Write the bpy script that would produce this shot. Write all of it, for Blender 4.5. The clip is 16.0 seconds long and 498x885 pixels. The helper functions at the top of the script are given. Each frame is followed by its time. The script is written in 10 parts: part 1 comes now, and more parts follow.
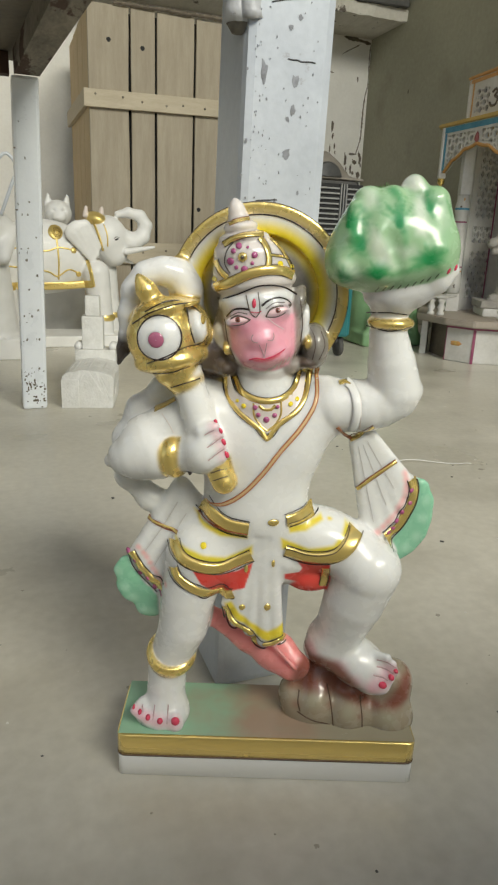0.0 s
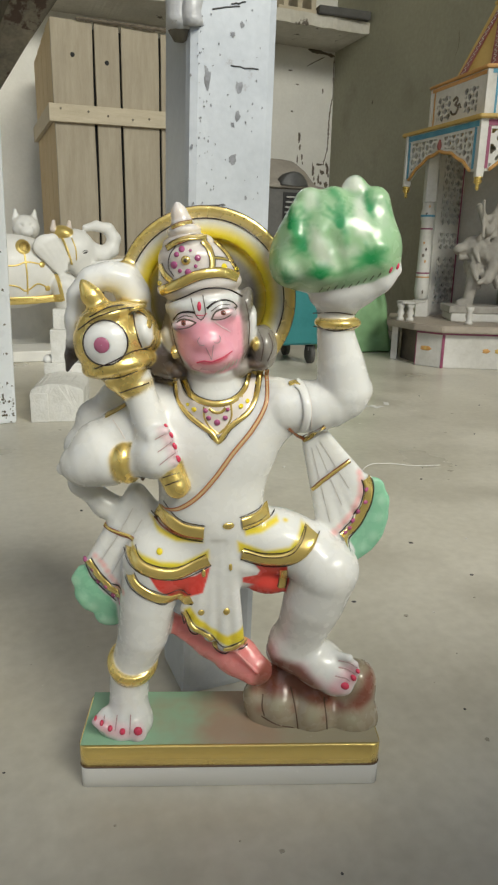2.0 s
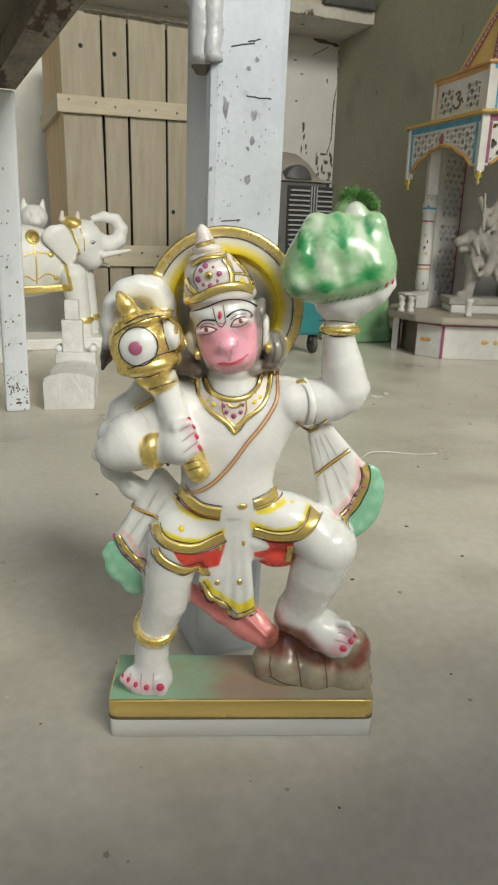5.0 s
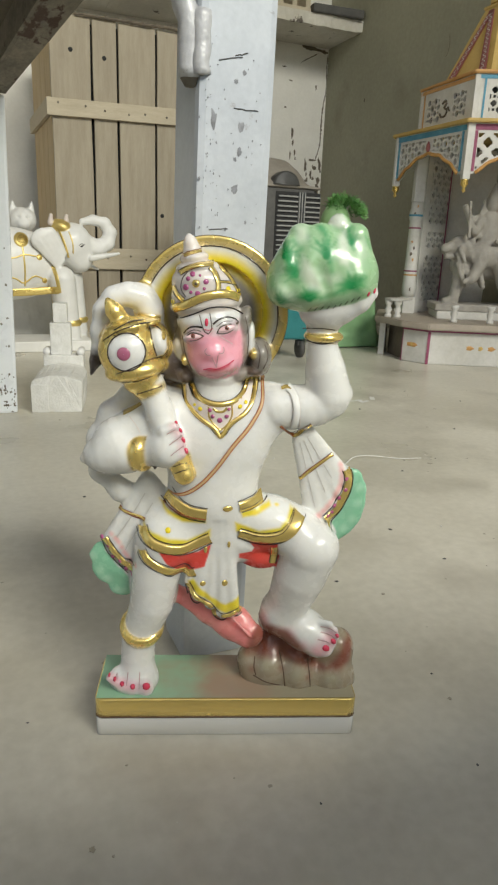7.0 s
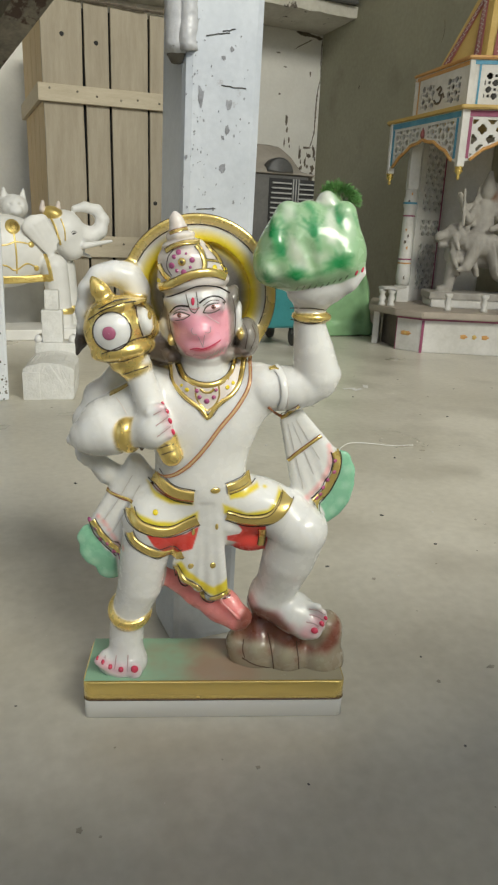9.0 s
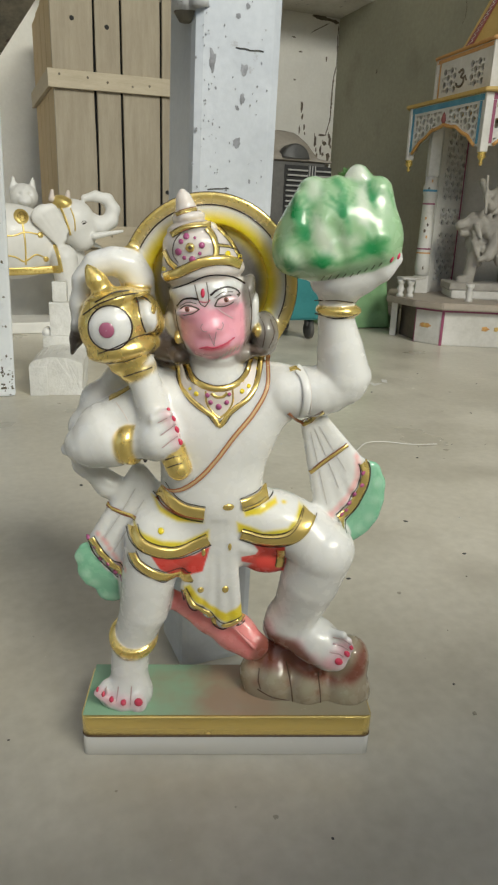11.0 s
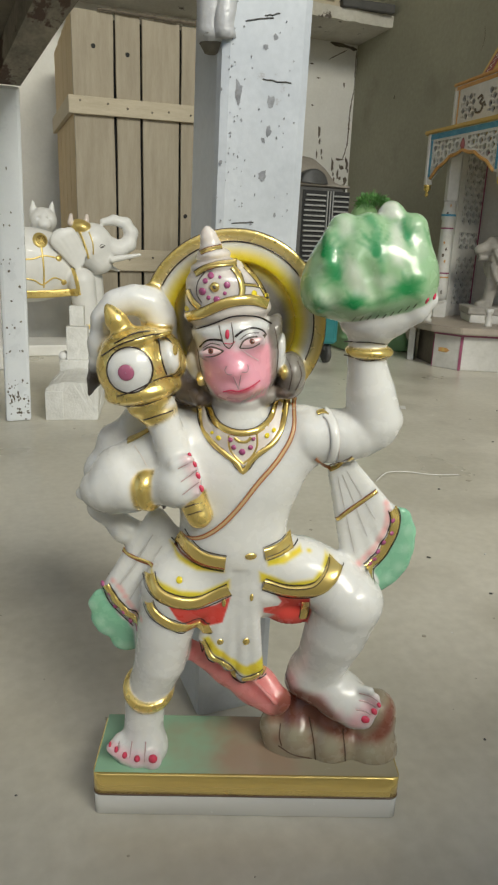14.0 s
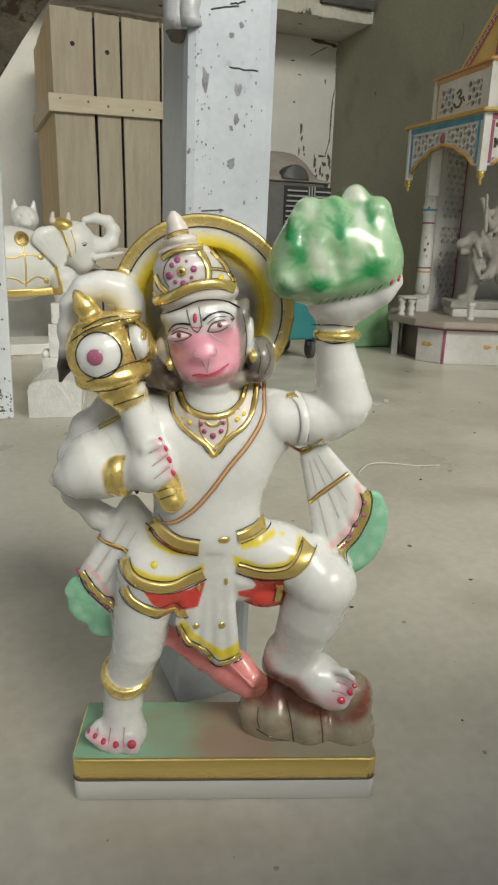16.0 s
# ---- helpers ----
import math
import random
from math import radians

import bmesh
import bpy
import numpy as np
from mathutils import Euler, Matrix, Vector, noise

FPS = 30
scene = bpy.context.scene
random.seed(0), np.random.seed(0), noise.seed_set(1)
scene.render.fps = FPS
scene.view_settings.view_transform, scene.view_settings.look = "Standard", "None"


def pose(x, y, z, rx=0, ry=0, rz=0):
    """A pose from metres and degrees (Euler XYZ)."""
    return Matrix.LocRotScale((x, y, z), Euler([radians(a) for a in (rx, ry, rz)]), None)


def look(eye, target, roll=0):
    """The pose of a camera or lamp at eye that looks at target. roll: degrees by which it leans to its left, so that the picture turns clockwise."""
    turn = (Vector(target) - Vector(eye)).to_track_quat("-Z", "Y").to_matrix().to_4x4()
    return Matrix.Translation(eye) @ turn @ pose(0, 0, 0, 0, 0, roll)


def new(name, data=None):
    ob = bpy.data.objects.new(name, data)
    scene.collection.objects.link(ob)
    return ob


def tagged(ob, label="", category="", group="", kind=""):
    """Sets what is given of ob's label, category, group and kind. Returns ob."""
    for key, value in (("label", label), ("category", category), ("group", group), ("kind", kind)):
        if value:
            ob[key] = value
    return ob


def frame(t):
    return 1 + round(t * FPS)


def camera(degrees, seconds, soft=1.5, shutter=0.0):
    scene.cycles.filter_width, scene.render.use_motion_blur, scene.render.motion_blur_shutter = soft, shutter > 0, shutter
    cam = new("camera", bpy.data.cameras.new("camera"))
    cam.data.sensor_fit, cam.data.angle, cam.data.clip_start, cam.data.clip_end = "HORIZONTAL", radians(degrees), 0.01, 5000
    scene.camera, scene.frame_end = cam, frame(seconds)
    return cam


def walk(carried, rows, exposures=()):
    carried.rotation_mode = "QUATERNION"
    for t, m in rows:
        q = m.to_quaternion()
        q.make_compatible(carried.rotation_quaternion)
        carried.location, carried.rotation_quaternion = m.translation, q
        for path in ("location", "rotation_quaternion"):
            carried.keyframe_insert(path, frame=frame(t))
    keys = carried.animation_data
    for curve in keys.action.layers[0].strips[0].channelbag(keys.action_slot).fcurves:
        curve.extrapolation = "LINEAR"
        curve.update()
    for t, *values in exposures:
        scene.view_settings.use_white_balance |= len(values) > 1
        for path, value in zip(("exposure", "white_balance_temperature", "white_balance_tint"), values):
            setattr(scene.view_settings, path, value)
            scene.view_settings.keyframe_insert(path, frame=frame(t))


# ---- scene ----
cam = camera(40.8, 16.0, soft=2.3)
PATH = [
    (0, (-0.011, 0.06, 0.513), (0.017, 1.973, -0.07), 2.4),
    (0.5, (0.001, 0.065, 0.493), (0.051, 1.971, -0.11), 2.1),
    (1, (0.006, 0.059, 0.493), (0.077, 1.972, -0.089), 1.3),
    (1.5, (0.012, 0.059, 0.498), (0.089, 1.973, -0.078), 1.7),
    (2, (0.013, 0.058, 0.507), (0.1, 1.979, -0.043), 1.2),
    (2.5, (-0.003, 0.063, 0.512), (0.042, 1.984, -0.041), 1.5),
    (3, (0.009, 0.044, 0.501), (0.086, 1.958, -0.076), 1.4),
    (3.5, (0.012, 0.027, 0.504), (0.095, 1.939, -0.076), 1.1),
    (5.8, (-0.007, -0.032, 0.541), (0.096, 1.877, -0.049), 2.3),
    (6, (-0.005, -0.033, 0.54), (0.108, 1.875, -0.049), 2.3),
    (6.5, (-0.006, -0.028, 0.546), (0.104, 1.887, -0.02), 2.1),
    (7, (0.0, -0.033, 0.538), (0.121, 1.878, -0.039), 2.2),
    (7.5, (0.003, -0.025, 0.537), (0.13, 1.883, -0.05), 2.2),
    (8, (0.003, -0.026, 0.537), (0.13, 1.884, -0.045), 2.2),
    (8.5, (0.004, -0.027, 0.53), (0.129, 1.878, -0.067), 2.3),
    (9, (0.008, -0.032, 0.528), (0.144, 1.87, -0.075), 2.3),
    (9.5, (0.002, -0.013, 0.536), (0.126, 1.894, -0.052), 2.5),
    (11.8, (0.012, 0.058, 0.514), (0.103, 1.95, -0.129), 1.9),
    (12, (0.01, 0.056, 0.516), (0.109, 1.948, -0.126), 1.7),
    (12.5, (-0.002, 0.054, 0.522), (0.066, 1.957, -0.091), 1.3),
    (13, (0.011, 0.053, 0.526), (0.102, 1.958, -0.074), 1.7),
    (13.5, (-0.002, 0.07, 0.533), (0.041, 1.985, -0.043), 1.6),
    (14, (0.001, 0.083, 0.532), (0.056, 1.998, -0.042), 2.2),
    (14.5, (0.004, 0.08, 0.526), (0.067, 1.993, -0.055), 1.9),
    (15, (0.009, 0.078, 0.526), (0.086, 1.99, -0.055), 2.0),
    (15.5, (0.012, 0.079, 0.526), (0.09, 1.994, -0.045), 1.8),
    (16, (0.016, 0.074, 0.522), (0.104, 1.987, -0.054), 1.6),
]
walk(cam, [(t, look(eye, target, roll)) for t, eye, target, roll in PATH],
     exposures=[(0, 0.04), (3.5, 0.04), (6, 0.11), (7.5, 0.11), (7.9, 0.26), (8.6, 0.26), (8.9, 0.04), (9.5, 0.04), (12, -0.03), (14, -0.06), (16, -0.07)])

# ---------------------------------------------------------------- world, light
world = bpy.data.worlds.new("sky")
scene.world = world
world.use_nodes = True
wn = world.node_tree
sky = wn.nodes.new("ShaderNodeTexSky")
sky.sky_type, sky.sun_disc, sky.sun_elevation, sky.sun_rotation = "NISHITA", False, radians(50), radians(200)
wn.links.new(sky.outputs[0], wn.nodes["Background"].inputs[0])
wn.nodes["Background"].inputs[1].default_value = 0.09

# the building stands turned by 20 degrees to the statue; local x along the back wall, local y into it
ROOM = pose(0.739, 4.9, 0, 0, 0, 20)


def area(name, m, sx, sy, watts, col):
    d = bpy.data.lights.new(name, "AREA")
    d.shape, d.size, d.size_y, d.energy, d.color = "RECTANGLE", sx, sy, watts, col
    ob = new(name, d)
    ob.matrix_world = m
    return ob


# daylight from the open yard in front of the workshop; an added, unseen low wall shades the near floor
LIGHT = (1.0, 0.975, 0.835)
area("daylight_yard", ROOM @ pose(0.2, -11.0, 6.3, 60, 0, 6), 5.0, 2.6, 900, LIGHT)
# Weak fill lamp added at the left; no source is known there.
area("fill_light_side", ROOM @ pose(-5.42, -3.2, 1.4, 90, 0, -30), 1.6, 2.2, 5, (0.94, 0.98, 1.0))

# ---------------------------------------------------------------- materials
def nodes_of(name):
    m = bpy.data.materials.new(name)
    m.use_nodes = True
    return m, m.node_tree, m.node_tree.nodes["Principled BSDF"]


def surface(name, c1, c2, scale=8.0, rough=0.6, metal=0.0, bump=0.15, fine=120.0, spots=None, coat=0.0, stretch=(1, 1, 1), vary=0.0, sss=0.0, rvar=0.12, grain=0.6):
    """Two tones mixed by a coarse and a fine noise, with relief; spots = (colour, scale, threshold) adds flaked patches."""
    m, t, b = nodes_of(name)
    N, L = t.nodes, t.links
    co = N.new("ShaderNodeTexCoord")
    mp = N.new("ShaderNodeMapping")
    mp.inputs["Scale"].default_value = stretch
    L.new(co.outputs["Object"], mp.inputs[0])
    n1 = N.new("ShaderNodeTexNoise")
    n1.inputs["Scale"].default_value, n1.inputs["Detail"].default_value, n1.inputs["Roughness"].default_value = scale, 6, grain
    n2 = N.new("ShaderNodeTexNoise")
    n2.inputs["Scale"].default_value, n2.inputs["Detail"].default_value = fine, 3
    for n in (n1, n2):
        L.new(mp.outputs[0], n.inputs["Vector"])
    add = N.new("ShaderNodeMath")
    add.operation = "MULTIPLY_ADD"
    L.new(n2.outputs[0], add.inputs[0])
    add.inputs[1].default_value = 0.35
    L.new(n1.outputs[0], add.inputs[2])
    ramp = N.new("ShaderNodeValToRGB")
    ramp.color_ramp.elements[0].position, ramp.color_ramp.elements[1].position = 0.42, 0.92
    ramp.color_ramp.elements[0].color, ramp.color_ramp.elements[1].color = (*c1, 1), (*c2, 1)
    L.new(add.outputs[0], ramp.inputs[0])
    out = ramp.outputs[0]
    if vary:
        info = N.new("ShaderNodeObjectInfo")
        hsv = N.new("ShaderNodeHueSaturation")
        mr = N.new("ShaderNodeMapRange")
        mr.inputs[3].default_value, mr.inputs[4].default_value = 1 - vary, 1 + vary
        L.new(info.outputs["Random"], mr.inputs[0])
        L.new(mr.outputs[0], hsv.inputs["Value"])
        L.new(out, hsv.inputs["Color"])
        out = hsv.outputs[0]
    if spots:
        col, sc, th, soft = (*spots, 0.03)[:4]
        n3 = N.new("ShaderNodeTexNoise")
        n3.inputs["Scale"].default_value, n3.inputs["Detail"].default_value, n3.inputs["Roughness"].default_value = sc, 8, grain + 0.05
        L.new(mp.outputs[0], n3.inputs["Vector"])
        sr = N.new("ShaderNodeValToRGB")
        sr.color_ramp.elements[0].position, sr.color_ramp.elements[1].position = th, th + soft
        L.new(n3.outputs[0], sr.inputs[0])
        mx = N.new("ShaderNodeMix")
        mx.data_type = "RGBA"
        L.new(sr.outputs[0], mx.inputs[0])
        L.new(out, mx.inputs[6])
        mx.inputs[7].default_value = (*col, 1)
        out = mx.outputs[2]
    L.new(out, b.inputs["Base Color"])
    rr = N.new("ShaderNodeMapRange")
    rr.inputs[3].default_value, rr.inputs[4].default_value = max(0.02, rough - rvar), min(1, rough + rvar)
    L.new(n1.outputs[0], rr.inputs[0])
    L.new(rr.outputs[0], b.inputs["Roughness"])
    b.inputs["Metallic"].default_value = metal
    b.inputs["Coat Weight"].default_value = coat
    if sss:
        b.inputs["Subsurface Weight"].default_value = sss
        b.inputs["Subsurface Radius"].default_value = (0.012, 0.009, 0.007)
        b.inputs["Subsurface Scale"].default_value = 1.0
    if bump:
        bp = N.new("ShaderNodeBump")
        bp.inputs["Strength"].default_value, bp.inputs["Distance"].default_value = bump, 0.01
        L.new(add.outputs[0], bp.inputs["Height"])
        L.new(bp.outputs[0], b.inputs["Normal"])
    return m


M_FLOOR = surface("worn_concrete_floor", (0.50, 0.47, 0.385), (0.74, 0.705, 0.61), 2.2, 0.30, 0, 0.02, 60, spots=((0.38, 0.35, 0.28), 3.4, 0.5, 0.34), rvar=0.08, grain=0.5)
M_WHITEWALL = surface("flaking_whitewash", (0.72, 0.70, 0.65), (0.84, 0.82, 0.77), 3, 0.85, 0, 0.12, 60)
M_GREYWALL = surface("grey_plaster", (0.29, 0.28, 0.21), (0.43, 0.42, 0.32), 1.0, 0.85, 0, 0.05, 40, spots=((0.22, 0.205, 0.15), 2.2, 0.56, 0.3))
M_SLAB = surface("painted_concrete_slab", (0.50, 0.47, 0.40), (0.70, 0.67, 0.60), 4, 0.85, 0, 0.2, 50, spots=((0.12, 0.10, 0.08), 6, 0.64))
M_CEIL = surface("ceiling_plaster", (0.55, 0.53, 0.48), (0.68, 0.66, 0.6), 2, 0.9, 0, 0.05, 30)
M_WOOD = surface("weathered_plank", (0.29, 0.245, 0.18), (0.39, 0.34, 0.26), 6, 0.75, 0, 0.12, 60, spots=((0.30, 0.25, 0.18), 3, 0.70), stretch=(5, 5, 0.6), vary=0.1)
M_HONEY = surface("honey_pine_plank", (0.44, 0.32, 0.17), (0.58, 0.45, 0.27), 6, 0.7, 0, 0.12, 60, stretch=(5, 5, 0.6), vary=0.06)
M_WOOD2 = surface("pale_pine_batten", (0.44, 0.375, 0.27), (0.57, 0.50, 0.38), 6, 0.75, 0, 0.2, 60, stretch=(0.8, 5, 5), vary=0.08)
M_STEEL = surface("silver_painted_steel", (0.50, 0.53, 0.57), (0.65, 0.68, 0.72), 10, 0.36, 0.05, 0.05, 150, spots=((0.42, 0.42, 0.44), 22, 0.68))
M_WHITEPAINT = surface("white_painted_steel", (0.84, 0.87, 0.91), (0.90, 0.93, 0.96), 14, 0.3, 0.0, 0.12, 150, spots=((0.30, 0.27, 0.22), 30, 0.70))
M_RUST = surface("rusty_angle_iron", (0.06, 0.05, 0.038), (0.27, 0.24, 0.19), 9, 0.8, 0, 0.3, 90, spots=((0.05, 0.022, 0.012), 7, 0.555), stretch=(1.6, 0.5, 1))
M_MARBLE = surface("white_marble", (0.74, 0.73, 0.70), (0.84, 0.83, 0.81), 7, 0.4, 0, 0.02, 60)
M_GOLD = surface("gold_leaf_paint", (0.74, 0.50, 0.12), (0.95, 0.72, 0.26), 40, 0.28, 0.85, 0.12, 220)
# Stone of the table top; also the painted shade under the temple platform.
M_STONE_AND_SHADE = surface("table_stone_and_shade", (0.10, 0.085, 0.065), (0.2, 0.17, 0.13), 6, 0.8, 0, 0.1, 60)
M_TEAL = surface("teal_plastic", (0.02, 0.16, 0.17), (0.035, 0.22, 0.23), 8, 0.35, 0, 0.02, 80)
# Dusty plastic; on the temple's upper core this dark colour is painted shade.
M_CHARCOAL = surface("dusty_charcoal_plastic_and_shade", (0.05, 0.049, 0.047), (0.10, 0.096, 0.09), 8, 0.6, 0, 0.05, 90)
M_CHROME = surface("grey_plastic_slat", (0.24, 0.24, 0.235), (0.36, 0.36, 0.345), 20, 0.4, 0.2, 0.03, 100)
# Near-black fill: the shade in gaps and holes put into the colour.
M_BLACK = surface("black_void_shade", (0.012, 0.012, 0.012), (0.02, 0.02, 0.02), 10, 0.8, 0, 0, 50)
M_BEIGE = surface("dusty_beige_metal", (0.17, 0.15, 0.125), (0.26, 0.235, 0.20), 7, 0.7, 0, 0.06, 70)
M_GRASS = surface("green_plastic_grass", (0.07, 0.26, 0.06), (0.24, 0.48, 0.15), 30, 0.5, 0, 0, 80, vary=0.1)
M_ORANGE = surface("ochre_trim_paint", (0.50, 0.24, 0.06), (0.66, 0.38, 0.13), 20, 0.5, 0, 0.04, 120)
M_BLUE = surface("blue_trim_paint", (0.04, 0.22, 0.36), (0.12, 0.36, 0.50), 20, 0.5, 0, 0.04, 120)
M_PLUM = surface("plum_trim_paint", (0.22, 0.04, 0.10), (0.34, 0.09, 0.16), 20, 0.5, 0, 0.04, 120)
M_YELLOW = surface("ochre_spire_paint", (0.50, 0.33, 0.08), (0.66, 0.47, 0.16), 10, 0.5, 0, 0.04, 120)
M_MAROON = surface("maroon_spire_paint", (0.22, 0.06, 0.06), (0.34, 0.11, 0.10), 20, 0.5, 0, 0.04, 120)

# ---------------------------------------------------------------- mesh helpers
def finish(name, bm, mat, parent=None, label="", smooth=False, m=None):
    me = bpy.data.meshes.new(name)
    bmesh.ops.recalc_face_normals(bm, faces=bm.faces)
    bm.to_mesh(me)
    bm.free()
    for mm in (mat if isinstance(mat, (list, tuple)) else [mat]):
        me.materials.append(mm)
    if smooth:
        me.polygons.foreach_set("use_smooth", [True] * len(me.polygons))
    ob = new(name, me)
    if parent:
        ob.parent = parent
    if m is not None:
        ob.matrix_basis = m
    if label:
        tagged(ob, label)
    return ob


def part(name, bm, mat, parent, label="", smooth=False):
    return finish(name, bm, mat, parent, label, smooth)


def thing(name, m, label, category, group="", kind=""):
    ob = new(name)
    ob.empty_display_size = 0.1
    ob.matrix_basis = m
    return tagged(ob, label, category, group, kind)


def box(bm, x0, x1, y0, y1, z0, z1, bev=0.0, mat=0):
    vs = [bm.verts.new((x, y, z)) for x in (x0, x1) for y in (y0, y1) for z in (z0, z1)]
    fs = [bm.faces.new([vs[i] for i in q]) for q in ((0, 1, 3, 2), (4, 6, 7, 5), (0, 4, 5, 1), (2, 3, 7, 6), (0, 2, 6, 4), (1, 5, 7, 3))]
    for f in fs:
        f.material_index = mat
    if bev:
        es = list({e for f in fs for e in f.edges})
        r = bmesh.ops.bevel(bm, geom=es, offset=bev, segments=2, profile=0.6, affect="EDGES")
        for f in r["faces"]:
            f.material_index = mat
    return bm


def bx(x0, x1, y0, y1, z0, z1, bev=0.0):
    return box(bmesh.new(), x0, x1, y0, y1, z0, z1, bev)


def prism(pts, z0, z1, bev=0.0, bm=None):
    bm = bm or bmesh.new()
    lo = [bm.verts.new((x, y, z0)) for x, y in pts]
    hi = [bm.verts.new((x, y, z1)) for x, y in pts]
    n = len(pts)
    fs = [bm.faces.new(lo[::-1]), bm.faces.new(hi)]
    fs += [bm.faces.new((lo[i], lo[(i + 1) % n], hi[(i + 1) % n], hi[i])) for i in range(n)]
    if bev:
        bmesh.ops.bevel(bm, geom=list({e for f in fs for e in f.edges}), offset=bev, segments=2, affect="EDGES")
    return bm


def lathe(prof, seg=20, c=(0, 0, 0), bm=None):
    """A turned shape about the upright through c; prof = [(radius, z)] from below."""
    bm = bm or bmesh.new()
    rings = [[bm.verts.new((c[0] + r * math.cos(6.28318 * i / seg), c[1] + r * math.sin(6.28318 * i / seg), c[2] + z)) for i in range(seg)] for r, z in prof]
    for a, b in zip(rings, rings[1:]):
        for i in range(seg):
            bm.faces.new((a[i], a[(i + 1) % seg], b[(i + 1) % seg], b[i]))
    bm.faces.new(rings[0][::-1])
    bm.faces.new(rings[-1])
    return bm


def tube(pts, rad, seg=8, bm=None):
    """A round bar along pts; rad is one radius or one for each point."""
    bm = bm or bmesh.new()
    P = [Vector(p) for p in pts]
    R = rad if isinstance(rad, (list, tuple)) else [rad] * len(P)
    rings = []
    side = None
    for i, p in enumerate(P):
        d = (P[min(i + 1, len(P) - 1)] - P[max(i - 1, 0)]).normalized()
        if side is None:
            side = d.orthogonal().normalized()
        side = (side - d * side.dot(d)).normalized()
        up = d.cross(side)
        rings.append([bm.verts.new(p + R[i] * (math.cos(6.28318 * k / seg) * side + math.sin(6.28318 * k / seg) * up)) for k in range(seg)])
    for a, b in zip(rings, rings[1:]):
        for k in range(seg):
            bm.faces.new((a[k], a[(k + 1) % seg], b[(k + 1) % seg], b[k]))
    bm.faces.new(rings[0][::-1])
    bm.faces.new(rings[-1])
    return bm


def smoothline(pts, step):
    """Points along a smooth curve through pts, about step apart."""
    P = [np.array(p, float) for p in pts]
    P = [2 * P[0] - P[1]] + P + [2 * P[-1] - P[-2]]
    out = []
    for a, b, c, d in zip(P, P[1:], P[2:], P[3:]):
        n = max(2, int(np.linalg.norm(c - b) / step))
        for i in range(n):
            s = i / n
            out.append(0.5 * (2 * b + (c - a) * s + (2 * a - 5 * b + 4 * c - d) * s * s + (3 * b - a - 3 * c + d) * s ** 3))
    return out + [P[-2]]


# ---------------------------------------------------------------- structure
WB, WA = 0.595, 0.324      # back wall and side wall, in the room's own axes
floor = finish("floor", bx(-5.6, 0.9, -16, 1.0, -0.2, 0), M_FLOOR, m=ROOM)
tagged(floor, "worn beige-grey polished concrete workshop floor", "floor", kind="structure")
wall_back = finish("wall_back", bx(-5.4, WA, WB, WB + 0.2, 0, 4.1), M_WHITEWALL, m=ROOM)
tagged(wall_back, "whitewashed back wall with flaking paint", "wall", kind="structure")
wall_side = finish("wall_side", bx(WA, WA + 0.2, -5.0, WB + 0.2, 0, 4.1), M_GREYWALL, m=ROOM)
tagged(wall_side, "dull grey plastered side wall", "wall", kind="structure")
# Added unseen left wall: grey to cut bounce, a gap for the fill lamp.
bm = bx(-5.6, -5.4, -7.6, -4.3, 0, 4.1)
box(bm, -5.6, -5.4, -2.1, WB + 0.2, 0, 4.1)
box(bm, -5.6, -5.4, -4.3, -2.1, 2.6, 4.1)
tagged(finish("wall_far_side_unseen", bm, M_GREYWALL, m=ROOM), "unseen grey wall added on the left, with a gap for the fill lamp", "wall", kind="structure")
# Unseen wall added behind the view to darken the near floor.
tagged(finish("unseen_shade_wall", bx(-5.4, -1.2, -4.78, -4.64, 0, 0.80), M_WHITEWALL, m=ROOM), "unseen low wall added to shade the near floor", "wall", kind="structure")
# Unseen ceiling, added; its front edge and height only shape the light.
tagged(finish("ceiling", bx(-5.6, WA + 0.2, -3.6, WB + 0.2, 4.1, 4.3), M_CEIL, m=ROOM), "unseen plain ceiling, cut back and raised to let light in", "ceiling", kind="structure")


def blotch(parent, name, mat, at, u, v, n, ru, rv, seed, label=""):
    """A thin, ragged patch about the point at, with half-sizes ru along u and rv along v, proud of its wall along n."""
    at, u, v, n = Vector(at), Vector(u), Vector(v), Vector(n)
    bm = bmesh.new()
    ring = []
    for i in range(16):
        a = i * math.pi / 8
        k = 0.55 + 0.8 * abs(noise.noise((math.cos(a) * 1.7 + seed * 3.1, math.sin(a) * 1.7, seed * 1.7)))
        ring.append(at + u * (ru * k * math.cos(a)) + v * (rv * k * math.sin(a)))
    top = [bm.verts.new(p + n * 0.0006) for p in ring]
    low = [bm.verts.new(p) for p in ring]
    bm.faces.new(top)
    for i in range(16):
        bm.faces.new((low[i], low[(i + 1) % 16], top[(i + 1) % 16], top[i]))
    return part(name, bm, mat, parent, label)


